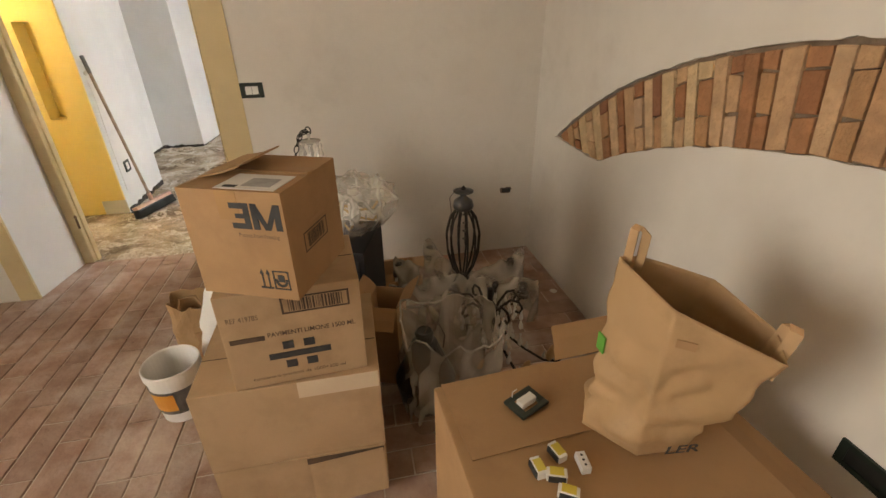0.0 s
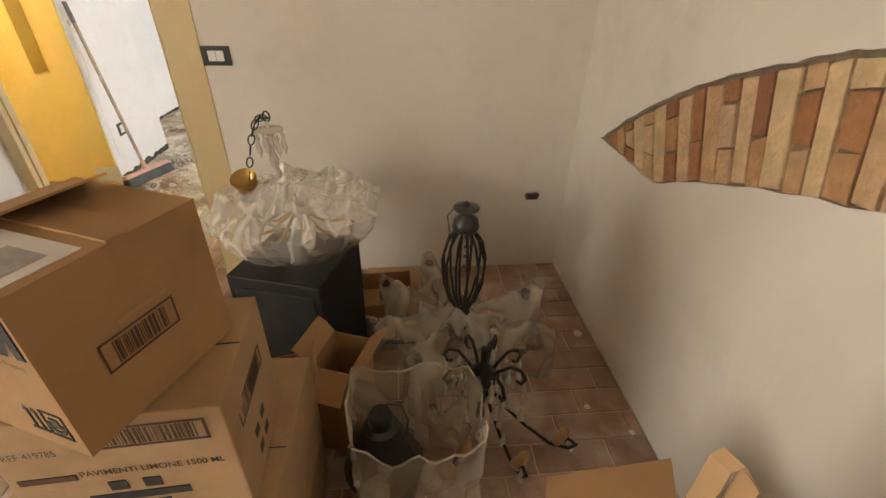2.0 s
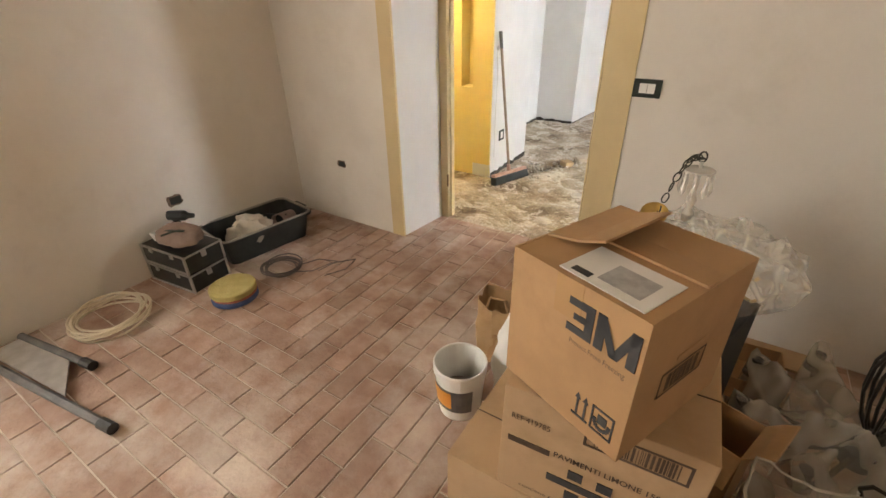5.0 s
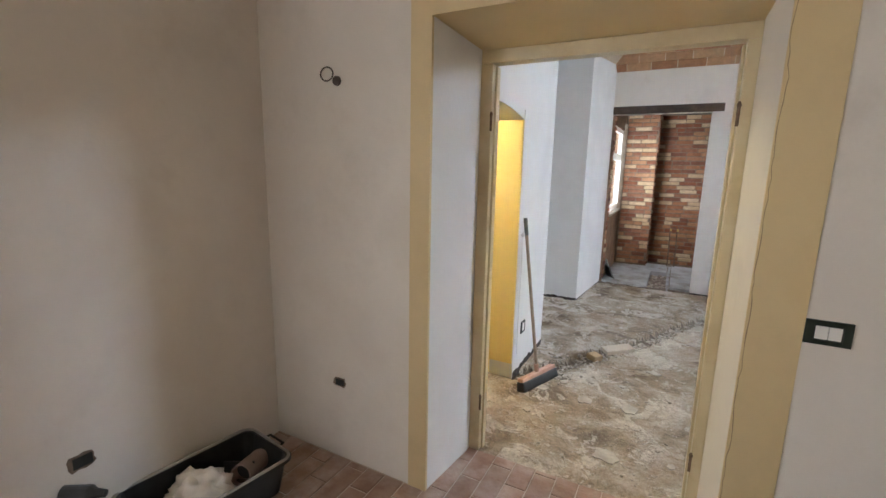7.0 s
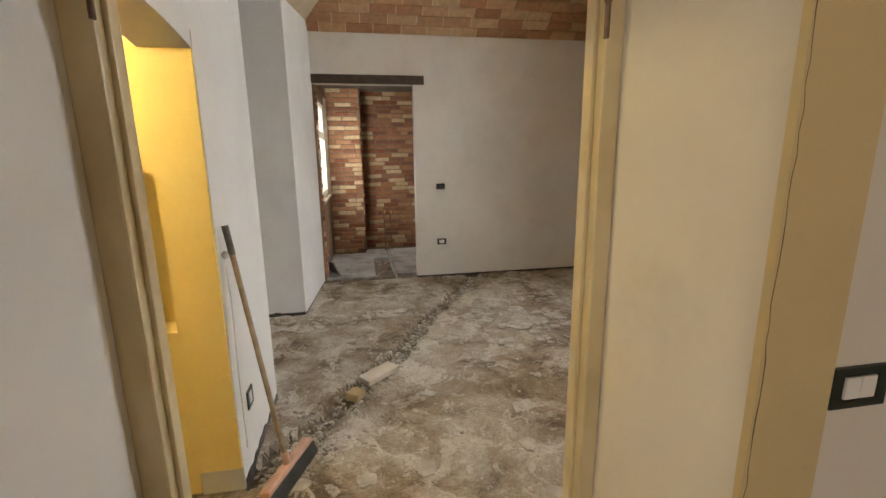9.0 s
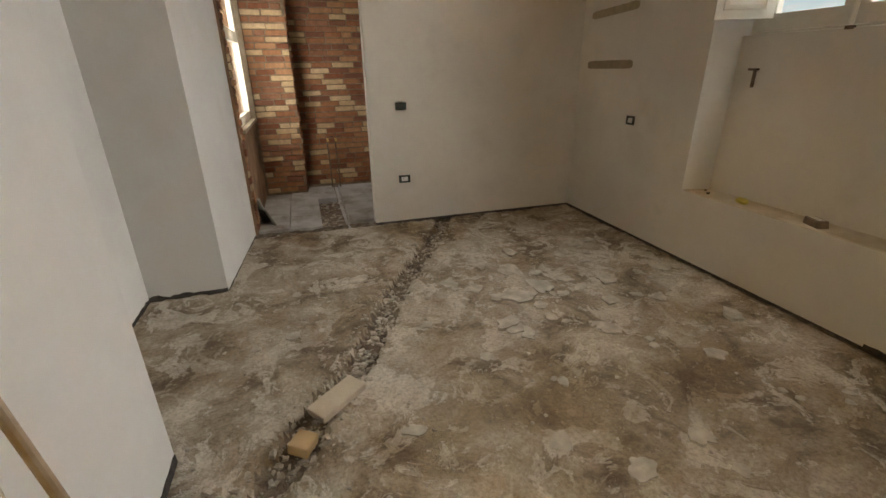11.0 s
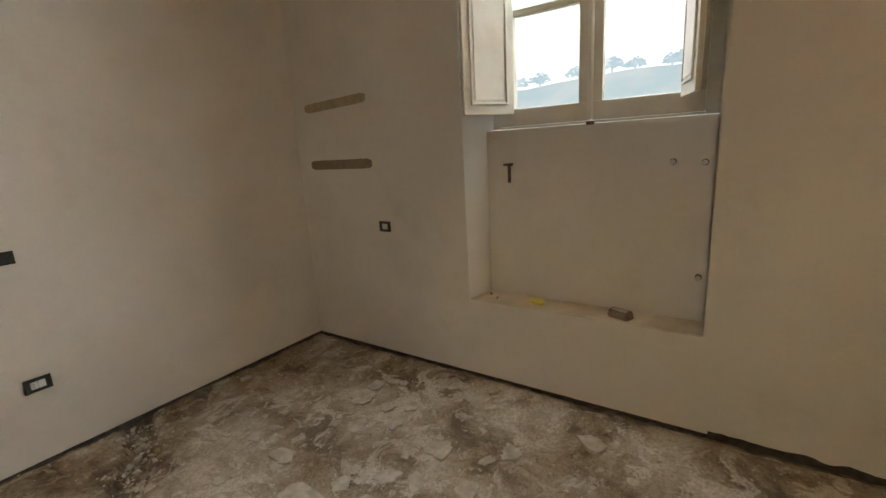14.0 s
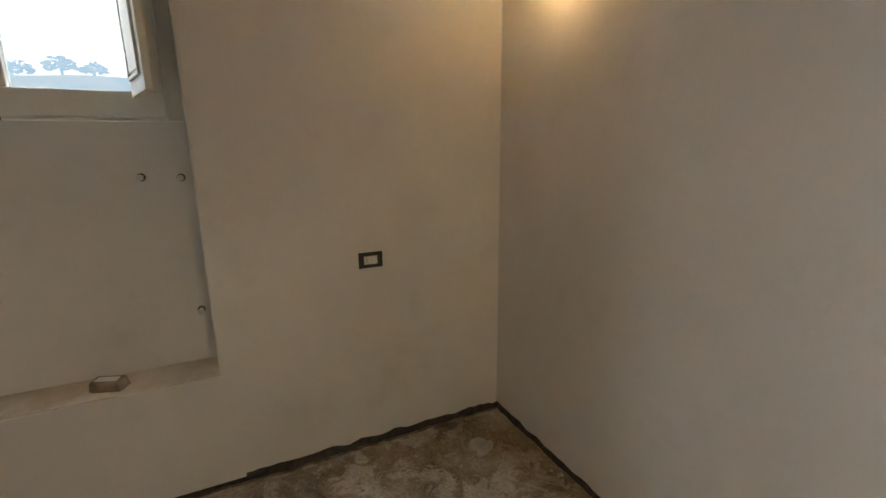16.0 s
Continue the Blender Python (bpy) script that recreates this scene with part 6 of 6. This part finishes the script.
# ragged dark gap where the skirting was taken off
def gap(name, a, b, h, seed, thick=0.004):
    a, b = Vector((*a, 0)), Vector((*b, 0))
    d = b - a
    n = max(6, int(d.length / 0.03))
    bm = bmesh.new()
    nrm = Vector((-d.y, d.x, 0)).normalized() * thick
    prev = None
    for k in range(n + 1):
        p = a + d * (k / n)
        z = h * (0.75 + 0.6 * noise.noise((k * 0.35, seed, 0)) + 0.25 * noise.noise((k * 1.3, seed, 2)))
        row = [bm.verts.new(p + Vector((0, 0, -0.03))), bm.verts.new(p + Vector((0, 0, z))), bm.verts.new(p + nrm + Vector((0, 0, z))), bm.verts.new(p + nrm + Vector((0, 0, -0.03)))]
        if prev:
            for i, j in ((0, 1), (1, 2), (2, 3)):
                bm.faces.new((prev[i], prev[j], row[j], row[i]))
        prev = row
    bmesh.ops.recalc_face_normals(bm, faces=bm.faces)
    struct(name, bm, GAPM, "ragged dark gap left by the removed skirting", "baseboard")


GAPM = mat("dark_gap", (0.03, 0.024, 0.02), (0.07, 0.055, 0.045), 30, 0.95, 0.5, 60)
gap("baseboard", (R2, 6.22), (W2, 6.22), -0.0 + 0.034, 1, -0.004)
gap("baseboard", (W2, 6.22), (-1.62, 7.34), 0.010, 2, -0.003)
gap("baseboard", (W2, 3.93), (W2, 4.70), 0.05, 3, -0.004)
gap("baseboard", (R2, 4.7), (R2, 6.22), 0.03, 4, -0.004)
gap("baseboard", (AR, N2), (E2, N2), 0.004, 5, -0.004)
gap("baseboard", (E2, N2), (E2, 4.3), 0.002, 6, -0.004)
gap("baseboard", (E2, 4.4), (E2, N1B), 0.028, 7, -0.004)
gap("baseboard", (E2, N1B), (DR, N1B), 0.024, 8, -0.004)

# ---- brick alcove ----
def slab(x0, x1, y0, y1):
    tagged(part("floor_tile", boxbm(x0, x1, y0, y1, -0.07, 0.004, 0.003), SLAB), "grey stone-look floor tile beside the pipe trench", "floor tile", "alcove floor tiles")


slab(-1.60, -1.32, 7.46, 8.02)
slab(-1.315, -1.01, 7.42, 8.02)
slab(-1.60, -1.32, 8.025, 8.56)
slab(-1.315, -1.01, 8.025, 8.45)
slab(-1.315, -0.79, 8.455, 9.06)
slab(-1.60, -1.32, 8.565, 8.82)
slab(-0.73, -0.13, 7.50, 8.1)
slab(-0.73, -0.13, 8.105, 9.06)
ob = thing("drain_pipe", (-0.755, 7.3, -0.03), "grey plastic drain pipe lying in the trench", "pipe")
part("pipe", tube(bmesh.new(), [(0, 0, 0), (-0.01, 0.8, 0.005), (0.0, 1.7, 0.01)], 0.02, 10), SLAB, ob)
for x in (-0.80, -0.70):
    ob = thing("water_pipe", (x, 9.0, 0), "rusty copper water pipe rising from the trench", "pipe", "water pipes")
    part("pipe", tube(bmesh.new(), [(0, -0.02, -0.06), (0.0, -0.01, 0.3), (-0.01, 0.0, 0.60), (0.0, 0.0, 0.635), (0.03, 0.01, 0.645), (0.07, 0.04, 0.64)], 0.009, 8), RUST, ob)
    part("fitting", lathe(bmesh.new(), [(0.013, 0.585), (0.015, 0.59), (0.015, 0.62), (0.011, 0.63)], 8), BRASS, ob, "brass elbow fitting")
for k, (x, y, rz, h, tl) in enumerate(((-1.52, 7.80, 14, 0.26, 20), (-1.545, 7.86, 4, 0.34, 14), (-1.50, 7.70, 30, 0.20, 26))):
    ob = tagged(part("stone_slab", boxbm(-0.02, 0.0, -0.12, 0.12, 0, h, 0.005), mat("grey_green_slab", (0.20, 0.20, 0.17), (0.30, 0.30, 0.26), 8, 0.8, 0.3, 60)), "broken grey slab leaning on the alcove wall", "slab", "leaning slabs")
    ob.matrix_world = pose(x, y, 0.004, 0, -tl, rz)

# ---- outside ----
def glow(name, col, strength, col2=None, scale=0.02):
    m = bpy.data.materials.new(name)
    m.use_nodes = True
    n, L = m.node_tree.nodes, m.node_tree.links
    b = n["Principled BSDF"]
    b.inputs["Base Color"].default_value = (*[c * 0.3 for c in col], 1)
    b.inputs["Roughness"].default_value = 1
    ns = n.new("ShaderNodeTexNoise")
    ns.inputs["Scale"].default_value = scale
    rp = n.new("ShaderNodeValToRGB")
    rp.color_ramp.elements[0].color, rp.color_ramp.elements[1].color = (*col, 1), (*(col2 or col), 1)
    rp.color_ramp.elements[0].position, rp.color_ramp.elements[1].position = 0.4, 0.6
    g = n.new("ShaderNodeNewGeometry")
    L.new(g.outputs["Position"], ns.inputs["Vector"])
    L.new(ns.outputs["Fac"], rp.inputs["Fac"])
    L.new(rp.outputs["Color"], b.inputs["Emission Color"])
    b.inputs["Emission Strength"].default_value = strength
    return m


SKYGLOW = glow("bright_overcast_sky", (1, 1, 1), 2.2, (0.93, 0.97, 1.0), 0.006)
# Hill, trees and house are self-lit: haze and daylight painted in as emission.
HAZE_HILL_GLOW = glow("hillside_haze_glow", (0.62, 0.80, 0.88), 0.95, (0.80, 0.93, 0.97), 0.08)
HAZE_TREE_GLOW = glow("pine_haze_glow", (0.50, 0.66, 0.76), 1.25, (0.62, 0.77, 0.84), 0.3)
HAZE_HOUSE_GLOW = glow("white_house_haze_glow", (0.92, 0.95, 0.96), 1.5)
struct("ground", boxbm(-900, 900, -900, 900, -12.6, -12), mat("dry_field", (0.12, 0.13, 0.06), (0.2, 0.19, 0.1), 0.05, 0.95, 0), "hazy open fields far below", "ground")
struct("backdrop", boxbm(420, 421, -600, 600, -12, 420), SKYGLOW, "bright overcast sky", "backdrop")
struct("backdrop.001", boxbm(-301, -300, -500, 500, -12, 300), SKYGLOW, "bright overcast sky", "backdrop")


def hill(u, v):
    x, y = 70 + 200 * u, -140 + 320 * v
    rise = min(1, u / 0.35)
    z = -12 + (31.3 + 1.6 * noise.noise((y * 0.02, 1, 0)) + 0.8 * noise.noise((y * 0.07, 4, 0))) * (rise * rise * (3 - 2 * rise))
    return (x, y, z)


struct("backdrop_hill", grid_sheet(30, 80, hill), HAZE_HILL_GLOW, "distant hillside, self-lit with painted pale haze", "backdrop", smooth=True)


def far_tree(y, h, w, seed):
    x = 134
    z = hill((x - 70) / 200, (y + 140) / 320)[2] - 0.4
    ob = thing("pine_tree", (x, y, z), "umbrella pine on the distant hill, self-lit with painted haze", "tree", "distant pines")
    part("trunk", tube(bmesh.new(), [(0, 0, 0), (0.1, 0.1, h * 0.5), (0.0, 0.3, h * 0.8)], [0.35, 0.28, 0.12], 7), HAZE_TREE_GLOW, ob)
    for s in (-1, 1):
        part("limb", tube(bmesh.new(), [(0, 0, h * 0.5), (0, s * w * 0.25, h * 0.75)], [0.18, 0.08], 6), HAZE_TREE_GLOW, ob)
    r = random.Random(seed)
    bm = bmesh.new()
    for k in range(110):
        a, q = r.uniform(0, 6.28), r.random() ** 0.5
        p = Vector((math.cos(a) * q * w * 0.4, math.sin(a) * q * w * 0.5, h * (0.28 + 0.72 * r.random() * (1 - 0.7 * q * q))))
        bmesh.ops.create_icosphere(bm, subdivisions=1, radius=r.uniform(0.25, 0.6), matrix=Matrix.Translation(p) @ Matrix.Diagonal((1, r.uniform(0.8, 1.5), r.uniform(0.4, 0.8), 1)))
    part("crown", bm, HAZE_TREE_GLOW, ob)


for q in ((37, 5.0, 7, 1), (31, 3.4, 5, 2), (22, 3.6, 5, 3), (17.5, 5.2, 7, 4), (11, 5.5, 4, 5), (5.5, 4.8, 9, 6), (-2.0, 4.0, 5, 7), (46, 4, 8, 8), (58, 4.4, 7, 9), (66, 5, 8, 10)):
    far_tree(*q)
ob = thing("house", (118, 3.0, 14.0), "small white farmhouse on the distant hillside, self-lit with painted haze", "house")
part("wall", boxbm(0, 5, 0, 5.5, -1.5, 2.2), HAZE_HOUSE_GLOW, ob)
part("roof", prism(bmesh.new(), [(-0.3, -0.3), (5.3, -0.3), (5.3, 5.8), (-0.3, 5.8)], 2.2, 2.5), HAZE_TREE_GLOW, ob)
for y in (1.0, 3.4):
    part("window", boxbm(-0.05, 0, y, y + 1, 0.4, 1.5), HAZE_TREE_GLOW, ob)

# neighbouring facade seen through the alcove window
ob = thing("neighbour_house", (-9.5, 7.6, -12), "pale plastered neighbouring house with an arched window", "house")
FACADE = mat("pale_facade", (0.72, 0.70, 0.66), (0.78, 0.76, 0.72), 0.6, 0.9, 0.2, 20)
part("wall", boxbm(-3, 0, -2, 9, 0, 12.9), FACADE, ob)
part("roof", boxbm(-3.2, 0.25, -2.2, 9.2, 12.9, 13.05), FACADE, ob)

# ---- pieces: arch bricks, alcove bricks, floor tiles ----
ARCH_PALE = coloured_by(*brick_mat("pale_arch_brick", [(0.64, 0.43, 0.25), (0.68, 0.48, 0.29), (0.60, 0.39, 0.22), (0.70, 0.53, 0.31), (0.63, 0.44, 0.28), (0.55, 0.33, 0.18)]), "object")
ARCH_RED = coloured_by(*brick_mat("orange_arch_brick", [(0.46, 0.23, 0.11), (0.39, 0.18, 0.085), (0.52, 0.30, 0.15), (0.43, 0.21, 0.10), (0.58, 0.37, 0.20), (0.33, 0.15, 0.08)]), "object")


def piece(name, corners, x_back, x_front, material, parent):
    """A brick with chamfered front: four (y, z) corners, from x_back to x_front."""
    cy = sum(p[0] for p in corners) / 4
    cz = sum(p[1] for p in corners) / 4
    bm = bmesh.new()
    rings = []
    for x, k in ((x_back, 1.0), (x_front + 0.003, 1.0), (x_front, 0.965)):
        rings.append([bm.verts.new((x, cy + (y - cy) * k, cz + (z - cz) * k)) for y, z in corners])
    for a, b in zip(rings, rings[1:]):
        for i in range(4):
            bm.faces.new((a[i], a[(i + 1) % 4], b[(i + 1) % 4], b[i]))
    bm.faces.new(rings[-1])
    bmesh.ops.recalc_face_normals(bm, faces=bm.faces)
    return part(name, bm, material, parent)


AC = (0.62, -1.75)


def along(ang, s):
    return AC[0] + s * math.sin(ang), AC[1] + s * math.cos(ang)


def reach(ang, test):
    lo, hi = 2.0, 3.8
    for _ in range(40):
        m = (lo + hi) / 2
        y, z = along(ang, m)
        if test(y, z):
            lo = m
        else:
            hi = m
    return lo


ra = random.Random(7)
ang = -0.30
full = False
while ang < 0.62:
    w = 0.0195 * ra.uniform(0.85, 1.2)
    a0, a1 = ang + 0.0012, ang + w - 0.0012
    def low(a): return reach(a, lambda y, z: z < arch_low(y)) + 0.003
    def high(a): return reach(a, lambda y, z: abs(y - EXTR[0]) < EXTR[2] and z < arc_z(EXTR, y)) - 0.012
    l0, l1, h0, h1 = low(a0), low(a1), high(a0), high(a1)
    if min(h0 - l0, h1 - l1) < 0.012:
        ang += w
        continue
    full = not full
    cuts = [0, 1] if full else ([0, 0.36, 0.80, 1] if ra.random() < 0.6 else [0, 0.45, 1])
    if h0 - l0 < 0.1:
        cuts = [0, 1]
    for c0, c1 in zip(cuts, cuts[1:]):
        c0, c1 = c0 + (0.012 if c0 else 0), c1 - (0.012 if c1 < 1 else 0)
        j = [ra.uniform(-0.006, 0.004) for _ in range(4)]
        q = [along(a0, l0 + (h0 - l0) * c0 + j[0]), along(a1, l1 + (h1 - l1) * c0 + j[1]), along(a1, l1 + (h1 - l1) * c1 + j[2]), along(a0, l0 + (h0 - l0) * c1 + j[3])]
        piece("brick", q, E1 + 0.024, E1 + 0.006 + ra.uniform(-0.003, 0.004), ARCH_PALE if ra.random() < (0.7 if full else 0.35) else ARCH_RED, wall_e)
    ang += w

OLD_STOPS = [(0.30, 0.13, 0.065), (0.36, 0.17, 0.085), (0.25, 0.10, 0.05), (0.42, 0.23, 0.12), (0.33, 0.15, 0.075), (0.55, 0.41, 0.25), (0.29, 0.14, 0.08), (0.38, 0.19, 0.10), (0.60, 0.47, 0.30), (0.22, 0.10, 0.06)]
OLD_BRICK = coloured_by(*brick_mat("old_brick", OLD_STOPS), "object")
brick_meshes = {}
rb = random.Random(17)


def old_brick(length, depth, height, k):
    key = (round(length, 2), k)
    if key not in brick_meshes:
        bm = bmesh.new()
        bmesh.ops.create_cube(bm, size=1, matrix=Matrix.Diagonal((length, depth, height, 1)))
        bmesh.ops.bevel(bm, geom=list(bm.edges), offset=0.006, segments=1, affect='EDGES')
        for v in bm.verts:
            v.co += Vector((noise.noise(v.co * 30 + Vector((k, 0, 0))), 0, noise.noise(v.co * 30 + Vector((0, k, 5))) * 0.6)) * 0.007
        me = bpy.data.meshes.new("brick")
        bm.to_mesh(me)
        bm.free()
        me.materials.append(OLD_BRICK)
        brick_meshes[key] = me
    return brick_meshes[key]


def brick_run(parent, start, along_v, length, z1, face):
    """Courses of uneven bricks on a face; face: outward normal."""
    z, row = 0.03, 0
    yaw = math.atan2(along_v[1], along_v[0])
    while z < z1:
        h = rb.uniform(0.048, 0.058)
        s = -0.12 * (row % 2) - rb.uniform(0, 0.05)
        while s < length:
            L = rb.choice((0.24, 0.22, 0.20, 0.12, 0.26))
            a, b = max(s, 0), min(s + L, length)
            if b - a > 0.05:
                Lb = round(max(0.05, b - a - 0.012), 2)
                o = new("brick", old_brick(Lb, 0.06, 0.052, rb.randrange(3)))
                o.parent = parent
                c = (a + b) / 2
                out = rb.uniform(-0.022, -0.004)
                p = Vector((start[0] + along_v[0] * c + face[0] * out, start[1] + along_v[1] * c + face[1] * out, z + h / 2))
                o.matrix_basis = Matrix.Translation(p) @ Matrix.Rotation(yaw + rb.uniform(-0.02, 0.02), 4, 'Z') @ Matrix.Rotation(rb.uniform(-0.02, 0.02), 4, 'Y')
            s += L
        z += h + 0.011
        row += 1


brick_run(bpy.data.objects["wall_alcove_far"], (-1.11, ALC_N + 0.03), (1, 0), 0.98, 2.42, (0, -1))
brick_run(bpy.data.objects["wall_alcove_pier"], (-1.58, 8.83), (1, 0), 0.47, 2.42, (0, -1))
brick_run(bpy.data.objects["wall_alcove_pier"], (-1.115, 8.84), (0, 1), 0.22, 2.42, (1, 0))
brick_run(bpy.data.objects["wall_alcove_window"], (AX, N2 + 0.06), (0, 1), 0.13, 2.25, (1, 0))

# terracotta floor tiles in four mitred fields that meet along stepped diagonals
TERRA = mat("dusty_terracotta", (0.27, 0.16, 0.115), (0.39, 0.27, 0.205), 9, 0.78, 0.9, 45, c3=(0.52, 0.43, 0.36), scale3=1.9, rand=0.14)
TILE_L, TILE_W = 0.262, 0.11
FX, FY = -0.71, 0.715                           # where the four fields meet


def tile_mesh(l):
    bm = bmesh.new()
    rings = []
    for z, k in ((-0.02, 0.0), (-0.0025, 0.0), (0.0, 0.003)):
        rings.append([bm.verts.new((sx * (l / 2 - 0.003 - k), sy * (TILE_W / 2 - 0.003 - k), z)) for sx, sy in ((-1, -1), (1, -1), (1, 1), (-1, 1))])
    for a, b in zip(rings, rings[1:]):
        for i in range(4):
            bm.faces.new((a[i], a[(i + 1) % 4], b[(i + 1) % 4], b[i]))
    bm.faces.new(rings[-1])
    me = bpy.data.meshes.new("floor_tile")
    bm.to_mesh(me)
    bm.free()
    me.materials.append(TERRA)
    return me


def tile_field():
    """Yields (x0, x1, y0, y1, along_y) of each tile."""
    for i in range(-40, 40):
        xa, xb = FX + i * TILE_W, FX + (i + 1) * TILE_W
        step = i if i >= 0 else -i - 1
        if xb > W1 + 0.01 and xa < E1 - 0.01:
            xa, xb = max(xa, W1), min(xb, E1)
            in_door = DL < (xa + xb) / 2 < DR
            for sgn, end in ((1, N1B - 0.02 if in_door else N1), (-1, S1)):
                y = FY + sgn * step * TILE_W
                while (end - y) * sgn > 0.015:
                    e = y + sgn * TILE_L
                    e = end if (e - end) * sgn > -0.02 else e
                    yield xa, xb, min(y, e), max(y, e), True
                    y = e
        ya, yb = FY + i * TILE_W, FY + (i + 1) * TILE_W
        if yb > S1 + 0.01 and ya < N1 - 0.01:
            ya, yb = max(ya, S1), min(yb, N1)
            for sgn, end in ((1, E1), (-1, W1)):
                x = FX + sgn * (step + 1) * TILE_W
                while (end - x) * sgn > 0.015:
                    e = x + sgn * TILE_L
                    e = end if (e - end) * sgn > -0.02 else e
                    yield min(x, e), max(x, e), ya, yb, False
                    x = e


floor1 = bpy.data.objects["floor"]
rt = random.Random(5)
spare_v, spare_f = [], []
tile_shapes = {}
count = 0
for xa, xb, ya, yb, upright in sorted(tile_field(), key=lambda q: -q[2]):
    l, w = (yb - ya, xb - xa) if upright else (xb - xa, yb - ya)
    dz = rt.uniform(-0.002, 0.0012)
    if count < 300 and w > TILE_W - 0.001:
        key = round(l, 3)
        if key not in tile_shapes:
            tile_shapes[key] = tile_mesh(l)
        o = new("floor_tile", tile_shapes[key])
        o.parent = floor1
        o.matrix_basis = pose((xa + xb) / 2, (ya + yb) / 2, dz, rt.uniform(-0.3, 0.3), rt.uniform(-0.2, 0.2), rt.uniform(-0.4, 0.4) + (90 if upright else 0))
        count += 1
    else:
        n0 = len(spare_v)
        g = 0.003
        for zz in (-0.02, dz):
            spare_v += [(xa + g, ya + g, zz), (xb - g, ya + g, zz), (xb - g, yb - g, zz), (xa + g, yb - g, zz)]
        spare_f += [tuple(n0 + q for q in f) for f in ((4, 5, 6, 7), (0, 1, 5, 4), (1, 2, 6, 5), (2, 3, 7, 6), (3, 0, 4, 7))]
me = bpy.data.meshes.new("floor_tiles")
me.from_pydata(spare_v, [], spare_f)
me.materials.append(TERRA)
o = new("floor_tiles", me)
o.parent = floor1
o["kind"] = "stuff"
